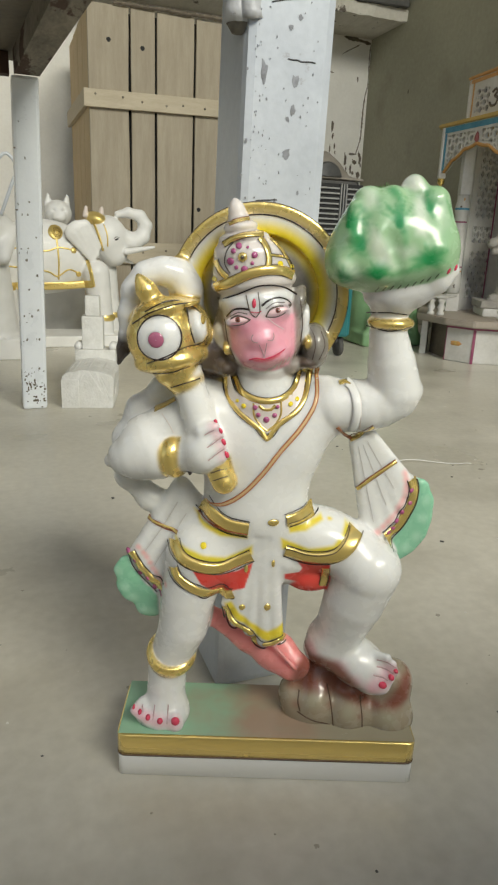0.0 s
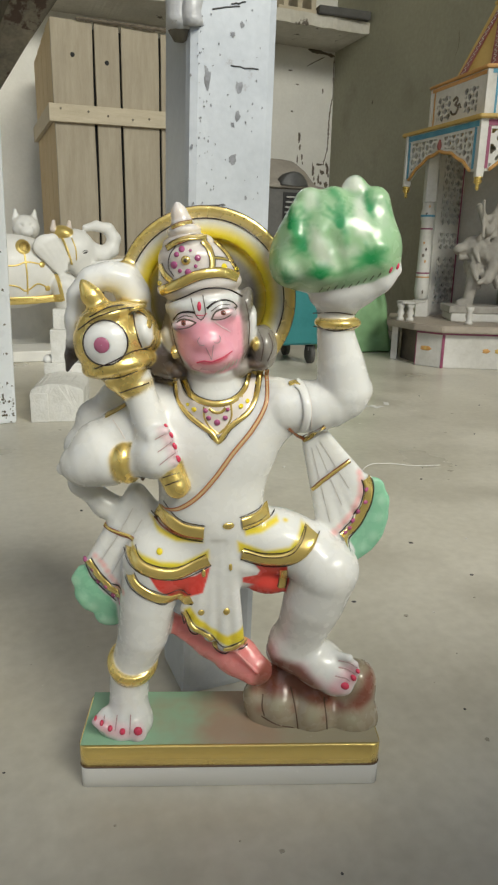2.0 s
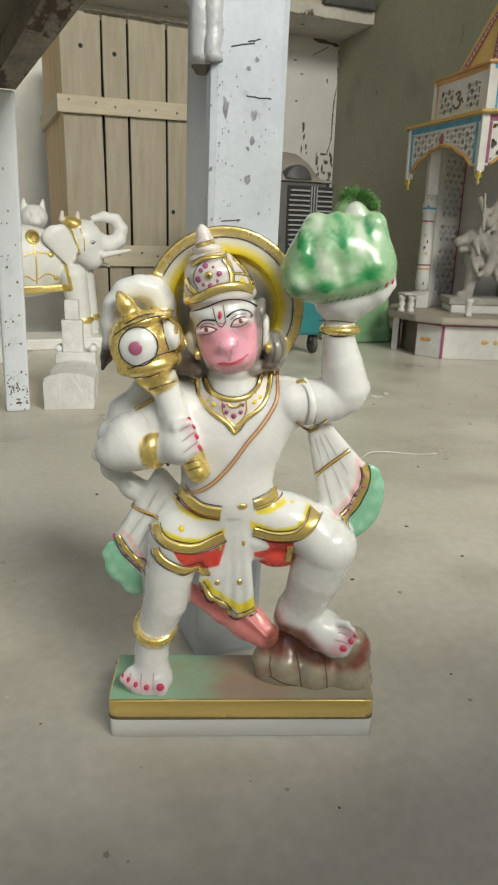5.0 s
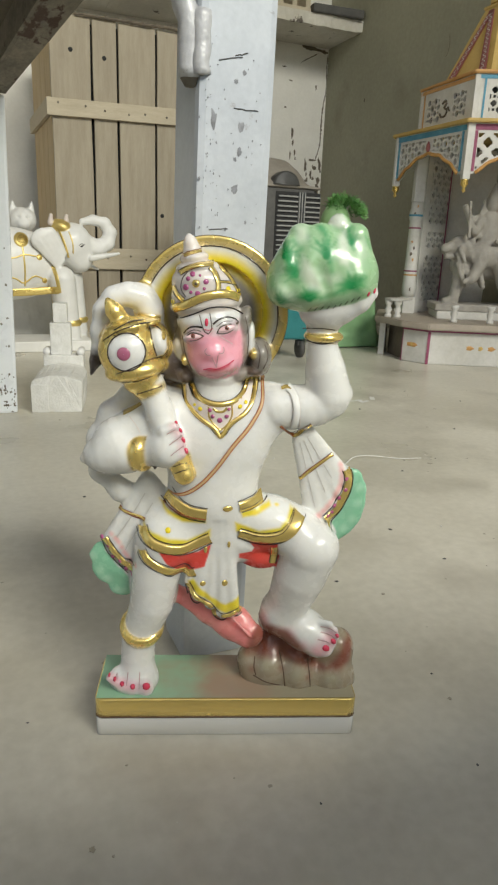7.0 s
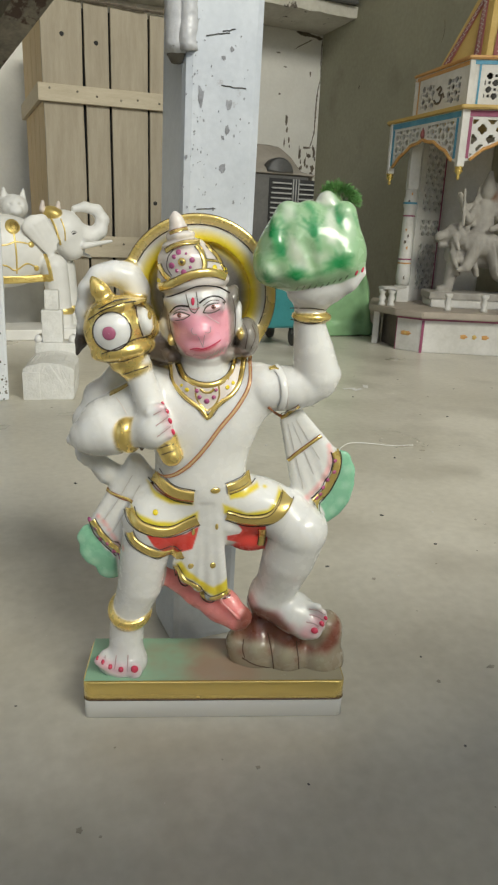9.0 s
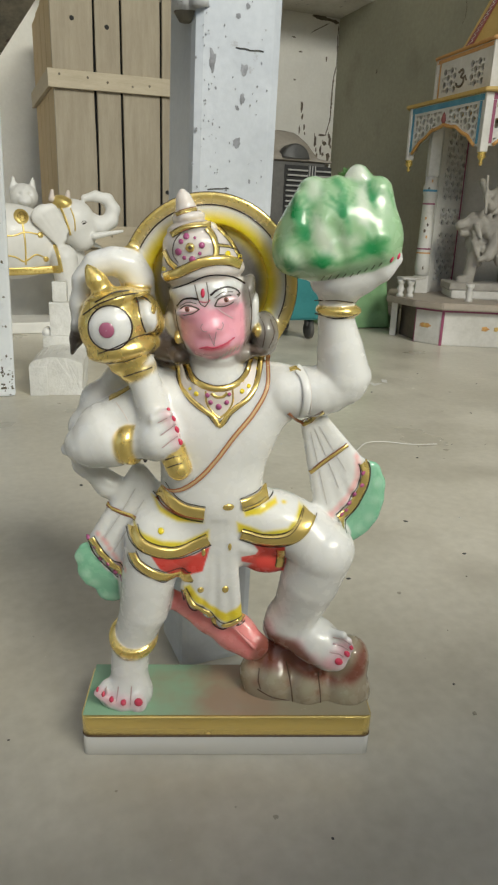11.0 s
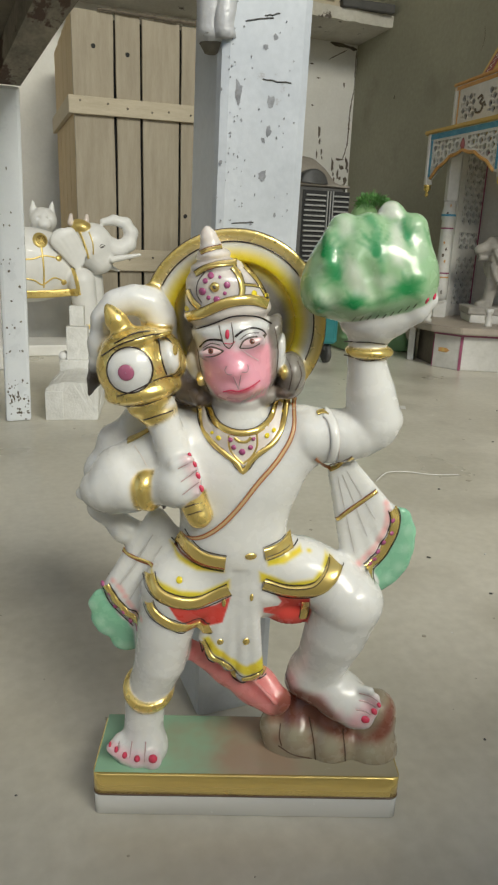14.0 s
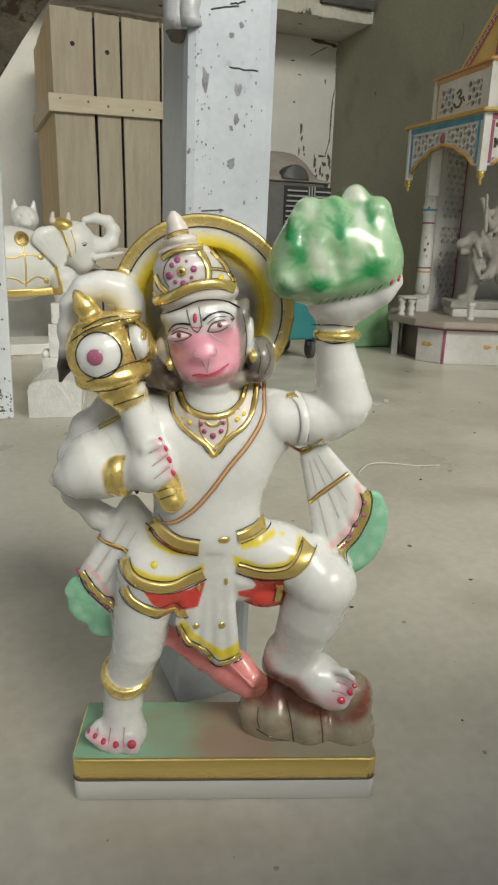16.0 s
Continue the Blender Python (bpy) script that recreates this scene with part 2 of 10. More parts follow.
def crack(parent, name, mat, pts, n, w, seed, label=""):
    """A thin ragged line through pts on a wall that faces along n."""
    L = [Vector(p) for p in smoothline(pts, 0.012)]
    n = Vector(n)
    bm = bmesh.new()
    rows = []
    for i, p in enumerate(L):
        d = (L[min(i + 1, len(L) - 1)] - L[max(i - 1, 0)]).normalized()
        s = d.cross(n) * w * (0.35 + 1.1 * abs(noise.noise((i * 0.45, seed, 2)))) * min(1, 0.3 + min(i, len(L) - 1 - i) * 0.3)
        j = d.cross(n) * 0.004 * noise.noise((i * 0.5, seed, 9))
        rows.append([bm.verts.new(p + j - s), bm.verts.new(p + j + n * 0.001), bm.verts.new(p + j + s)])
    for a, c in zip(rows, rows[1:]):
        bm.faces.new((a[0], c[0], c[1], a[1]))
        bm.faces.new((a[1], c[1], c[2], a[2]))
    return part(name, bm, mat, parent, label)


# stains, dust and worn spots on the floor, densest where people work
M_STAIN = surface("floor_stain", (0.30, 0.27, 0.205), (0.46, 0.425, 0.345), 60, 0.5, 0, 0.05, 200)
M_DUST = surface("floor_dust", (0.70, 0.68, 0.62), (0.80, 0.78, 0.73), 60, 0.8, 0, 0.05, 200)
to_room = ROOM.inverted()
rnd = random.Random(19)
for i in range(150):
    p = to_room @ Vector((rnd.uniform(-0.55, 0.75) if i < 110 else rnd.uniform(-0.3, 1.3), rnd.uniform(0.30, 1.1) if i < 80 else rnd.uniform(0.9, 3.0), 0))
    r = rnd.choice((0.0007, 0.001, 0.0016, 0.0026, 0.004)) * (1 if i < 80 else 1.6)
    blotch(floor, "dust_spot" if i % 4 == 0 else "stain", M_DUST if i % 4 == 0 else M_STAIN, (p.x, p.y, 0), (1, 0, 0), (0, 1, 0), (0, 0, 1), r * (0.5 if i % 4 == 0 else rnd.uniform(0.7, 2.0)), r * (0.5 if i % 4 == 0 else 1), i + 300)

# bare brown plaster where the whitewash has come off near the corner
M_BARE = surface("bare_brown_plaster", (0.08, 0.065, 0.05), (0.20, 0.165, 0.125), 30, 0.9, 0, 0.2, 120)
for i, (x, z, sx, sz) in enumerate(((0.054, 1.33, 0.013, 0.052), (0.063, 1.267, 0.010, 0.028), (0.044, 1.174, 0.009, 0.042), (0.082, 1.197, 0.010, 0.03), (0.089, 1.154, 0.008, 0.016), (0.18, 1.104, 0.014, 0.055),
                                    (0.26, 1.097, 0.03, 0.022), (0.236, 1.153, 0.045, 0.012), (0.229, 1.046, 0.012, 0.045), (0.297, 1.009, 0.02, 0.04), (0.291, 0.947, 0.022, 0.05), (-0.037, 1.77, 0.02, 0.007),
                                    (0.234, 1.662, 0.010, 0.024), (0.023, 1.684, 0.022, 0.006), (-0.013, 1.502, 0.012, 0.008), (0.25, 1.02, 0.012, 0.02), (0.304, 1.12, 0.016, 0.05), (0.20, 1.01, 0.010, 0.025), (0.27, 0.88, 0.03, 0.03))):
    blotch(wall_back, "flake", M_BARE, (x, WB, z), (1, 0, 0), (0, 0, 1), (0, -1, 0), sx, sz, i + 1)
rnd = random.Random(77)
for i in range(16):
    blotch(wall_back, "flake", M_BARE, (rnd.uniform(0.17, 0.315), WB, rnd.uniform(0.86, 1.16)), (1, 0, 0), (0, 0, 1), (0, -1, 0), rnd.uniform(0.003, 0.012), rnd.uniform(0.006, 0.024), i + 80)
crack(wall_back, "crack", M_BARE, [(0.318, WB, 1.62), (0.305, WB, 1.553), (0.298, WB, 1.454), (0.297, WB, 1.335), (0.296, WB, 1.275), (0.282, WB, 1.213), (0.262, WB, 1.15)], (0, -1, 0), 0.009, 3)
crack(wall_back, "crack", M_BARE, [(0.095, WB, 1.808), (0.13, WB, 1.832), (0.168, WB, 1.851), (0.24, WB, 1.89)], (0, -1, 0), 0.006, 5)
crack(wall_back, "crack", M_BARE, [(0.10, WB, 1.922), (0.18, WB, 1.917), (0.26, WB, 1.908), (0.32, WB, 1.90)], (0, -1, 0), 0.022, 7)
crack(wall_back, "crack", M_BARE, [(0.319, WB, 1.90), (0.316, WB, 1.80), (0.321, WB, 1.70), (0.318, WB, 1.60)], (0, -1, 0), 0.006, 8)
blotch(wall_side, "flake", M_BARE, (WA, 0.035, 1.497), (0, 1, 0), (0, 0, 1), (-1, 0, 0), 0.008, 0.016, 31)
crack(wall_side, "crack", M_BARE, [(WA, -0.83, 1.71), (WA, -0.838, 1.655), (WA, -0.832, 1.62), (WA, -0.815, 1.595)], (-1, 0, 0), 0.005, 9)


# ---------------------------------------------------------------- carved figures
class Carve:
    """A figure of smoothly joined round forms, turned into one mesh on a fine grid. Each form has a colour (r, g, b, gilt)."""

    def __init__(self, lo, hi, h):
        self.lo, self.h = np.array(lo, float), h
        self.n = np.ceil((np.array(hi) - self.lo) / h).astype(int) + 1
        self.ax = [self.lo[i] + h * np.arange(self.n[i]) for i in range(3)]
        self.D = np.full(tuple(self.n), 0.05, np.float32)
        self.forms, self.sprays, self.extra = [], [], []

    def put(self, f, lo, hi, k, col, sub):
        a = [max(0, int((l - k - 0.006 - o) / self.h)) for l, o in zip(lo, self.lo)]
        b = [min(n, int((u + k + 0.006 - o) / self.h) + 2) for u, o, n in zip(hi, self.lo, self.n)]
        if min(y - x for x, y in zip(a, b)) > 0:
            X, Y, Z = np.meshgrid(*[self.ax[i][a[i]:b[i]] for i in range(3)], indexing="ij", sparse=True)
            d = f(X, Y, Z)
            s = tuple(slice(x, y) for x, y in zip(a, b))
            c = self.D[s]
            if sub:
                c, d = -c, d
            q = np.maximum(k - np.abs(c - d), 0) / max(k, 1e-6)
            r = np.minimum(c, d) - q * q * k * 0.25
            self.D[s] = -r if sub else r
        if not sub:
            self.forms.append((f, col))

    def cap(self, p, q, r1, r2, k=0.006, col=(0.8, 0.79, 0.75, 0), flat=1.0, sub=False):
        p, q = np.array(p, float), np.array(q, float)
        e = q - p

        def f(X, Y, Z):
            x, y, z = X - p[0], Y - p[1], Z - p[2]
            t = np.clip((x * e[0] + y * e[1] + z * e[2]) / (e @ e + 1e-12), 0, 1)
            return np.sqrt((x - t * e[0]) ** 2 + ((y - t * e[1]) * flat) ** 2 + (z - t * e[2]) ** 2) - (r1 + (r2 - r1) * t)
        r = max(r1, r2)
        self.put(f, np.minimum(p, q) - r, np.maximum(p, q) + r, k, col, sub)

    def ell(self, c, r, turn=0.0, k=0.006, col=(0.8, 0.79, 0.75, 0), sub=False):
        """An egg with half-axes r, turned by that many degrees as seen from the front."""
        ca, sa = math.cos(radians(turn)), math.sin(radians(turn))

        def f(X, Y, Z):
            x, z = X - c[0], Z - c[2]
            u, w, v = (x * ca + z * sa) / r[0], (z * ca - x * sa) / r[2], (Y - c[1]) / r[1]
            a = np.sqrt(u * u + v * v + w * w)
            g = np.sqrt((u / r[0]) ** 2 + (v / r[1]) ** 2 + (w / r[2]) ** 2)
            return np.where(g > 1e-6, a * (a - 1) / np.maximum(g, 1e-6), -min(r))
        m = max(r[0], r[2])
        self.put(f, (c[0] - m, c[1] - r[1], c[2] - m), (c[0] + m, c[1] + r[1], c[2] + m), k, col, sub)

    def ring(self, c, R, w, t, k=0.003, col=(0.8, 0.79, 0.75, 0)):
        """A flat upright ring, of mean radius R, half-width w and half-thickness t."""
        def f(X, Y, Z):
            a = np.abs(np.sqrt((X - c[0]) ** 2 + (Z - c[2]) ** 2) - R) - w + 0.002
            b = np.abs(Y - c[1]) - t + 0.002
            return np.sqrt(np.maximum(a, 0) ** 2 + np.maximum(b, 0) ** 2) + np.minimum(np.maximum(a, b), 0) - 0.002
        self.put(f, (c[0] - R - w, c[1] - t, c[2] - R - w), (c[0] + R + w, c[1] + t, c[2] + R + w), k, col, False)

    def slab(self, c, r, k=0.003, col=(0.8, 0.79, 0.75, 0), turn=0.0, rd=0.003):
        """A block with rounded edges, half-sizes r, turned as seen from above."""
        ca, sa = math.cos(radians(turn)), math.sin(radians(turn))

        def f(X, Y, Z):
            x, y = X - c[0], Y - c[1]
            a, b, d = np.abs(x * ca + y * sa) - r[0] + rd, np.abs(y * ca - x * sa) - r[1] + rd, np.abs(Z - c[2]) - r[2] + rd
            o = np.sqrt(np.maximum(a, 0) ** 2 + np.maximum(b, 0) ** 2 + np.maximum(d, 0) ** 2)
            return o + np.minimum(np.maximum(np.maximum(a, b), d), 0) - rd
        m = max(r[0], r[1]) * 1.42
        self.put(f, (c[0] - m, c[1] - m, c[2] - r[2]), (c[0] + m, c[1] + m, c[2] + r[2]), k, col, False)

    def spray(self, c, r, col, amount=1.0):
        """Pigment that fades out with the distance from c."""
        self.sprays.append((np.array(c, float), r, np.array(col, float), amount))

    def spray_ring(self, c, R, w, col, amount=1.0):
        """Pigment along an upright circle of radius R about c, fading over w to both sides."""
        self.sprays.append((np.array([*c, R], float), w, np.array(col, float), amount))

    def wash(self, pts, col, soft, amount=1.0):
        """Pigment on the front of the figure inside an outline (x, z), with a soft edge."""
        self.sprays.append((np.array(pts, float), soft, np.array(col, float), amount))

    def torus(self, c, axis, R, r, col, k=0.001, wide=1.0):
        """A bangle of mean radius R about an axis; r is its half-thickness, wide its width along the axis."""
        a = np.array(axis, float) / np.linalg.norm(axis)

        def f(X, Y, Z):
            x, y, z = X - c[0], Y - c[1], Z - c[2]
            h = x * a[0] + y * a[1] + z * a[2]
            q = np.sqrt(np.maximum(x * x + y * y + z * z - h * h, 0)) - R
            return np.sqrt(q * q + (h / wide) ** 2) - r
        m = R + r * max(wide, 1)
        self.put(f, np.array(c) - m, np.array(c) + m, k, col, False)

    def hoop(self, c, R, w, col, n=160):
        """A thin painted circle on an upright face."""
        self.grid([[(c[0] + q * math.cos(i * 2 * math.pi / n), c[1] - u, c[2] + q * math.sin(i * 2 * math.pi / n)) for q, u in ((R - w, -0.0006), (R - w * 0.7, 0.0003), (R + w * 0.7, 0.0003), (R + w, -0.0006))] for i in range(n + 1)], col)

    def front(self):
        """How deep the surface lies behind each place of the front."""
        neg = self.D < 0
        i = neg.argmax(1)
        hit = neg.any(1)
        I, K = np.meshgrid(range(self.n[0]), range(self.n[2]), indexing="ij")
        j = np.maximum(i, 1)
        d1, d0 = self.D[I, j, K], self.D[I, j - 1, K]
        self.F = np.where(hit, self.ax[1][0] + self.h * (j - 1 + d0 / np.maximum(d0 - d1, 1e-9)), 9.0)
        for _ in range(14):          # carry the surface a little past its outline
            G = np.pad(self.F, 1, constant_values=9.0)
            near = np.minimum(np.minimum(G[:-2, 1:-1], G[2:, 1:-1]), np.minimum(G[1:-1, :-2], G[1:-1, 2:]))
            self.F = np.where((self.F > 8) & (near < 8), near + 0.0008, self.F)
        self.F = np.where(self.F > 8, np.median(self.F[self.F < 8]), self.F)

    def depth(self, x, z, back=None):
        u, v = (x - self.lo[0]) / self.h, (z - self.lo[2]) / self.h
        i, k = int(min(max(u, 0), self.n[0] - 2)), int(min(max(v, 0), self.n[2] - 2))
        a, b = u - i, v - k
        c = [self.F[i, k], self.F[i + 1, k], self.F[i, k + 1], self.F[i + 1, k + 1]]
        if back is not None and max(c) > back:
            return back
        if max(c) - min(c) > 0.02:
            return min(c)
        return (c[0] * (1 - a) + c[1] * a) * (1 - b) + (c[2] * (1 - a) + c[3] * a) * b

    def grid(self, rows, col):
        self.extra.append((np.array(rows, float), np.array(col, float)))

    def band(self, pts, w, t, col, w2=None, back=None, step=0.002):
        """A raised strip of half-width w and thickness t that follows the front of the figure along pts (x, z)."""
        L = smoothline(pts, step)
        rows = []
        for i, p in enumerate(L):
            d = L[min(i + 1, len(L) - 1)] - L[max(i - 1, 0)]
            d = d / (np.linalg.norm(d) + 1e-9)
            ww = w + ((w2 or w) - w) * i / (len(L) - 1)
            row = []
            for s, up in ((-1, -0.0012), (-0.96, 0.6), (-0.5, 0.92), (0, 1), (0.5, 0.92), (0.96, 0.6), (1, -0.0012)):
                x, z = p[0] - d[1] * ww * s, p[1] + d[0] * ww * s
                row.append((x, self.depth(x, z, back) - (up * t if up > 0 else up), z))
            rows.append(row)
        R = np.array(rows)
        for _ in range(2):
            R[1:-1, :, 1] = 0.25 * R[:-2, :, 1] + 0.5 * R[1:-1, :, 1] + 0.25 * R[2:, :, 1]
        self.grid(R, col)

    def sheet(self, up, low, t, col, back=None, n=10):
        """A painted field between two curves on the front of the figure."""
        A, B = smoothline(up, 0.003), smoothline(low, 0.003)
        rows = []
        for i in range(31):
            s = i / 30
            a, b = A[min(int(s * len(A)), len(A) - 1)], B[min(int(s * len(B)), len(B) - 1)]
            rows.append([(*(lambda q: (q[0], self.depth(q[0], q[1], back) - t, q[1]))(a + (b - a) * j / n),) for j in range(n + 1)])
        R = np.array(rows)
        low_y = R[:, :, 1].copy()
        for _ in range(40):          # drawn taut over the hollows
            R[1:-1, :, 1] = 0.25 * R[:-2, :, 1] + 0.5 * R[1:-1, :, 1] + 0.25 * R[2:, :, 1]
            R[:, 1:-1, 1] = 0.25 * R[:, :-2, 1] + 0.5 * R[:, 1:-1, 1] + 0.25 * R[:, 2:, 1]
            R[:, :, 1] = np.minimum(R[:, :, 1], low_y)
        self.grid(R, col)

    def dot(self, c, r, t, col, rz=None, turn=0.0, back=None):
        """A small raised oval on the front of the figure."""
        ca, sa = math.cos(radians(turn)), math.sin(radians(turn))
        rows = []
        for f, up in ((0.05, 1), (0.45, 0.9), (0.85, 0.6), (1, -0.3)):
            row = []
            for i in range(37):
                a, b = f * r * math.cos(i * math.pi / 18), f * (rz or r) * math.sin(i * math.pi / 18)
                x, z = c[0] + a * ca - b * sa, c[1] + a * sa + b * ca
                row.append((x, self.depth(x, z, back) - up * t, z))
            rows.append(row)
        self.grid(rows, col)

    def soften(self):
        """Takes the sharpest creases out of the carving."""
        for ax in range(3):
            s = [slice(None)] * 3
            a, b, m = list(s), list(s), list(s)
            a[ax], m[ax], b[ax] = slice(0, -2), slice(1, -1), slice(2, None)
            D = self.D.copy()
            D[tuple(m)] = 0.25 * self.D[tuple(a)] + 0.5 * self.D[tuple(m)] + 0.25 * self.D[tuple(b)]
            self.D = D

    def bead(self, c, r, turn, col):
        """A small oval laid on the surface at c."""
        ca, sa = math.cos(radians(turn)), math.sin(radians(turn))
        rows = []
        for i in range(9):
            a = math.pi * i / 8
            row = []
            for j in range(17):
                b = 2 * math.pi * j / 16
                u, w = r[0] * math.sin(a) * math.cos(b), r[2] * math.cos(a)
                row.append((c[0] + u * ca - w * sa, c[1] + r[1] * math.sin(a) * math.sin(b), c[2] + u * sa + w * ca))
            rows.append(row)
        self.grid(rows, col)

    def weather(self, amp, size):
        """Breaks up the surface with a fine uneven relief."""
        rng = np.random.default_rng(5)
        X, Y, Z = np.meshgrid(*self.ax, indexing="ij", sparse=True)
        for k in range(5):
            a = rng.normal(size=3) / size * (1 + 0.6 * k)
            b = rng.normal(size=3) / size * (1 + 0.6 * k)
            self.D += (amp / (1 + 0.5 * k) * np.sin(a[0] * X + a[1] * Y + a[2] * Z + k) * np.sin(b[0] * X + b[1] * Y + b[2] * Z + 2 * k)).astype(np.float32)

    def skin(self):
        """The surface as points and four-cornered faces."""
        D, n = self.D, self.n
        neg = D < 0
        cnt = np.zeros(tuple(n - 1), np.int8)
        for i in (0, 1):
            for j in (0, 1):
                for k in (0, 1):
                    cnt += neg[i:n[0] - 1 + i, j:n[1] - 1 + j, k:n[2] - 1 + k]
        act = np.argwhere((cnt > 0) & (cnt < 8))
        idx = np.full(tuple(n - 1), -1, np.int32)
        idx[tuple(act.T)] = np.arange(len(act))
        acc, num = np.zeros((len(act), 3)), np.zeros(len(act))
        for ax in range(3):
            for u in (0, 1):
                for v in (0, 1):
                    o = np.array([u, v])
                    o0 = np.insert(o, ax, 0)
                    o1 = np.insert(o, ax, 1)
                    d0, d1 = D[tuple((act + o0).T)], D[tuple((act + o1).T)]
                    x = (d0 < 0) != (d1 < 0)
                    t = np.where(x, d0 / np.where(x, d0 - d1, 1), 0)
                    p = o0 + np.outer(t, o1 - o0)
                    acc[x] += p[x]
                    num[x] += 1
        V = self.lo + self.h * (act + acc / num[:, None])
        Q = []
        for ax in range(3):
            a, b = np.roll(np.eye(3, dtype=int), 0, 0)[[(ax + 1) % 3, (ax + 2) % 3]]
            e = np.eye(3, dtype=int)[ax]
            s0 = tuple(slice(0, n[i] - 1) if i == ax else slice(1, n[i] - 1) for i in range(3))
            s1 = tuple(slice(1, n[i]) if i == ax else slice(1, n[i] - 1) for i in range(3))
            x = np.argwhere(neg[s0] != neg[s1]) + (1 - e)
            inside = neg[tuple(x.T)]
            q = np.stack([idx[tuple((x - w).T)] for w in (0 * a, a, a + b, b)], 1)
            q[~inside] = q[~inside][:, ::-1]
            Q.append(q)
        return V, np.concatenate(Q)

    def tint(self, V):
        C, W, near = np.zeros((len(V), 4)), np.full(len(V), 1e-9), np.full(len(V), 9.0)
        for f, col in self.forms:
            near = np.minimum(near, f(V[:, 0], V[:, 1], V[:, 2]))
        for f, col in self.forms:
            w = np.exp(-np.clip(f(V[:, 0], V[:, 1], V[:, 2]) - near, 0, 0.03) / 0.0005)
            C += w[:, None] * np.array(col)
            W += w
        C /= W[:, None]
        for c, r, col, amount in self.sprays:
            if c.ndim == 2:
                x, z = V[:, 0], V[:, 2]
                ins, d = np.zeros(len(V), bool), np.full(len(V), 9.0)
                for a, b in zip(c, np.roll(c, -1, 0)):
                    e = b - a
                    t = np.clip(((x - a[0]) * e[0] + (z - a[1]) * e[1]) / (e @ e), 0, 1)
                    d = np.minimum(d, np.hypot(x - a[0] - t * e[0], z - a[1] - t * e[1]))
                    ins ^= ((a[1] > z) != (b[1] > z)) & (x < a[0] + (z - a[1]) * e[0] / (e[1] if e[1] else 1e-9))
                I = np.clip(((x - self.lo[0]) / self.h).astype(int), 0, self.n[0] - 1)
                K = np.clip(((z - self.lo[2]) / self.h).astype(int), 0, self.n[2] - 1)
                d = 0.5 * r - np.where(ins, d, -d) + 40 * np.maximum(V[:, 1] - self.F[I, K] - 0.012, 0)
            elif len(c) == 4:
                d = np.abs(np.hypot(V[:, 0] - c[0], V[:, 2] - c[2]) - c[3]) + 20 * np.maximum(np.abs(V[:, 1] - c[1]) - 0.008, 0)
            else:
                d = np.linalg.norm(V - c, axis=1)
            s = np.clip(1 - d / r, 0, 1)
            s = (amount * s * s * (3 - 2 * s))[:, None]
            C[:] = C * (1 - s) + col * s
        return C

    def build(self, name, mat, m=None, over=None):
        V, Q = self.skin()
        C = self.tint(V)
        Vs, Qs, Cs = [V], [Q], [C]
        at = len(V)
        for R, col in self.extra:
            a, b = R.shape[:2]
            g = at + np.arange(a * b).reshape(a, b)
            Vs.append(R.reshape(-1, 3))
            Qs.append(np.stack([g[:-1, :-1], g[1:, :-1], g[1:, 1:], g[:-1, 1:]], -1).reshape(-1, 4))
            Cs.append(col.reshape(-1, 4) if col.ndim == 3 else np.tile(col, (a * b, 1)))
            at += a * b
        V, Q, C = np.concatenate(Vs), np.concatenate(Qs), np.concatenate(Cs)
        me = bpy.data.meshes.new(name)
        me.from_pydata(V.tolist(), [], Q.tolist())
        me.attributes.new("paint", "FLOAT_COLOR", "POINT").data.foreach_set("color", C.astype(np.float32).ravel())
        me.polygons.foreach_set("use_smooth", [True] * len(Q))
        me.materials.append(mat)
        if over:          # pigment and gilding laid on the surface
            me.materials.append(over)
            me.polygons.foreach_set("material_index", [0] * len(Qs[0]) + [1] * (len(Q) - len(Qs[0])))
        ob = new(name, me)
        if m is not None:
            ob.matrix_basis = m
        return ob


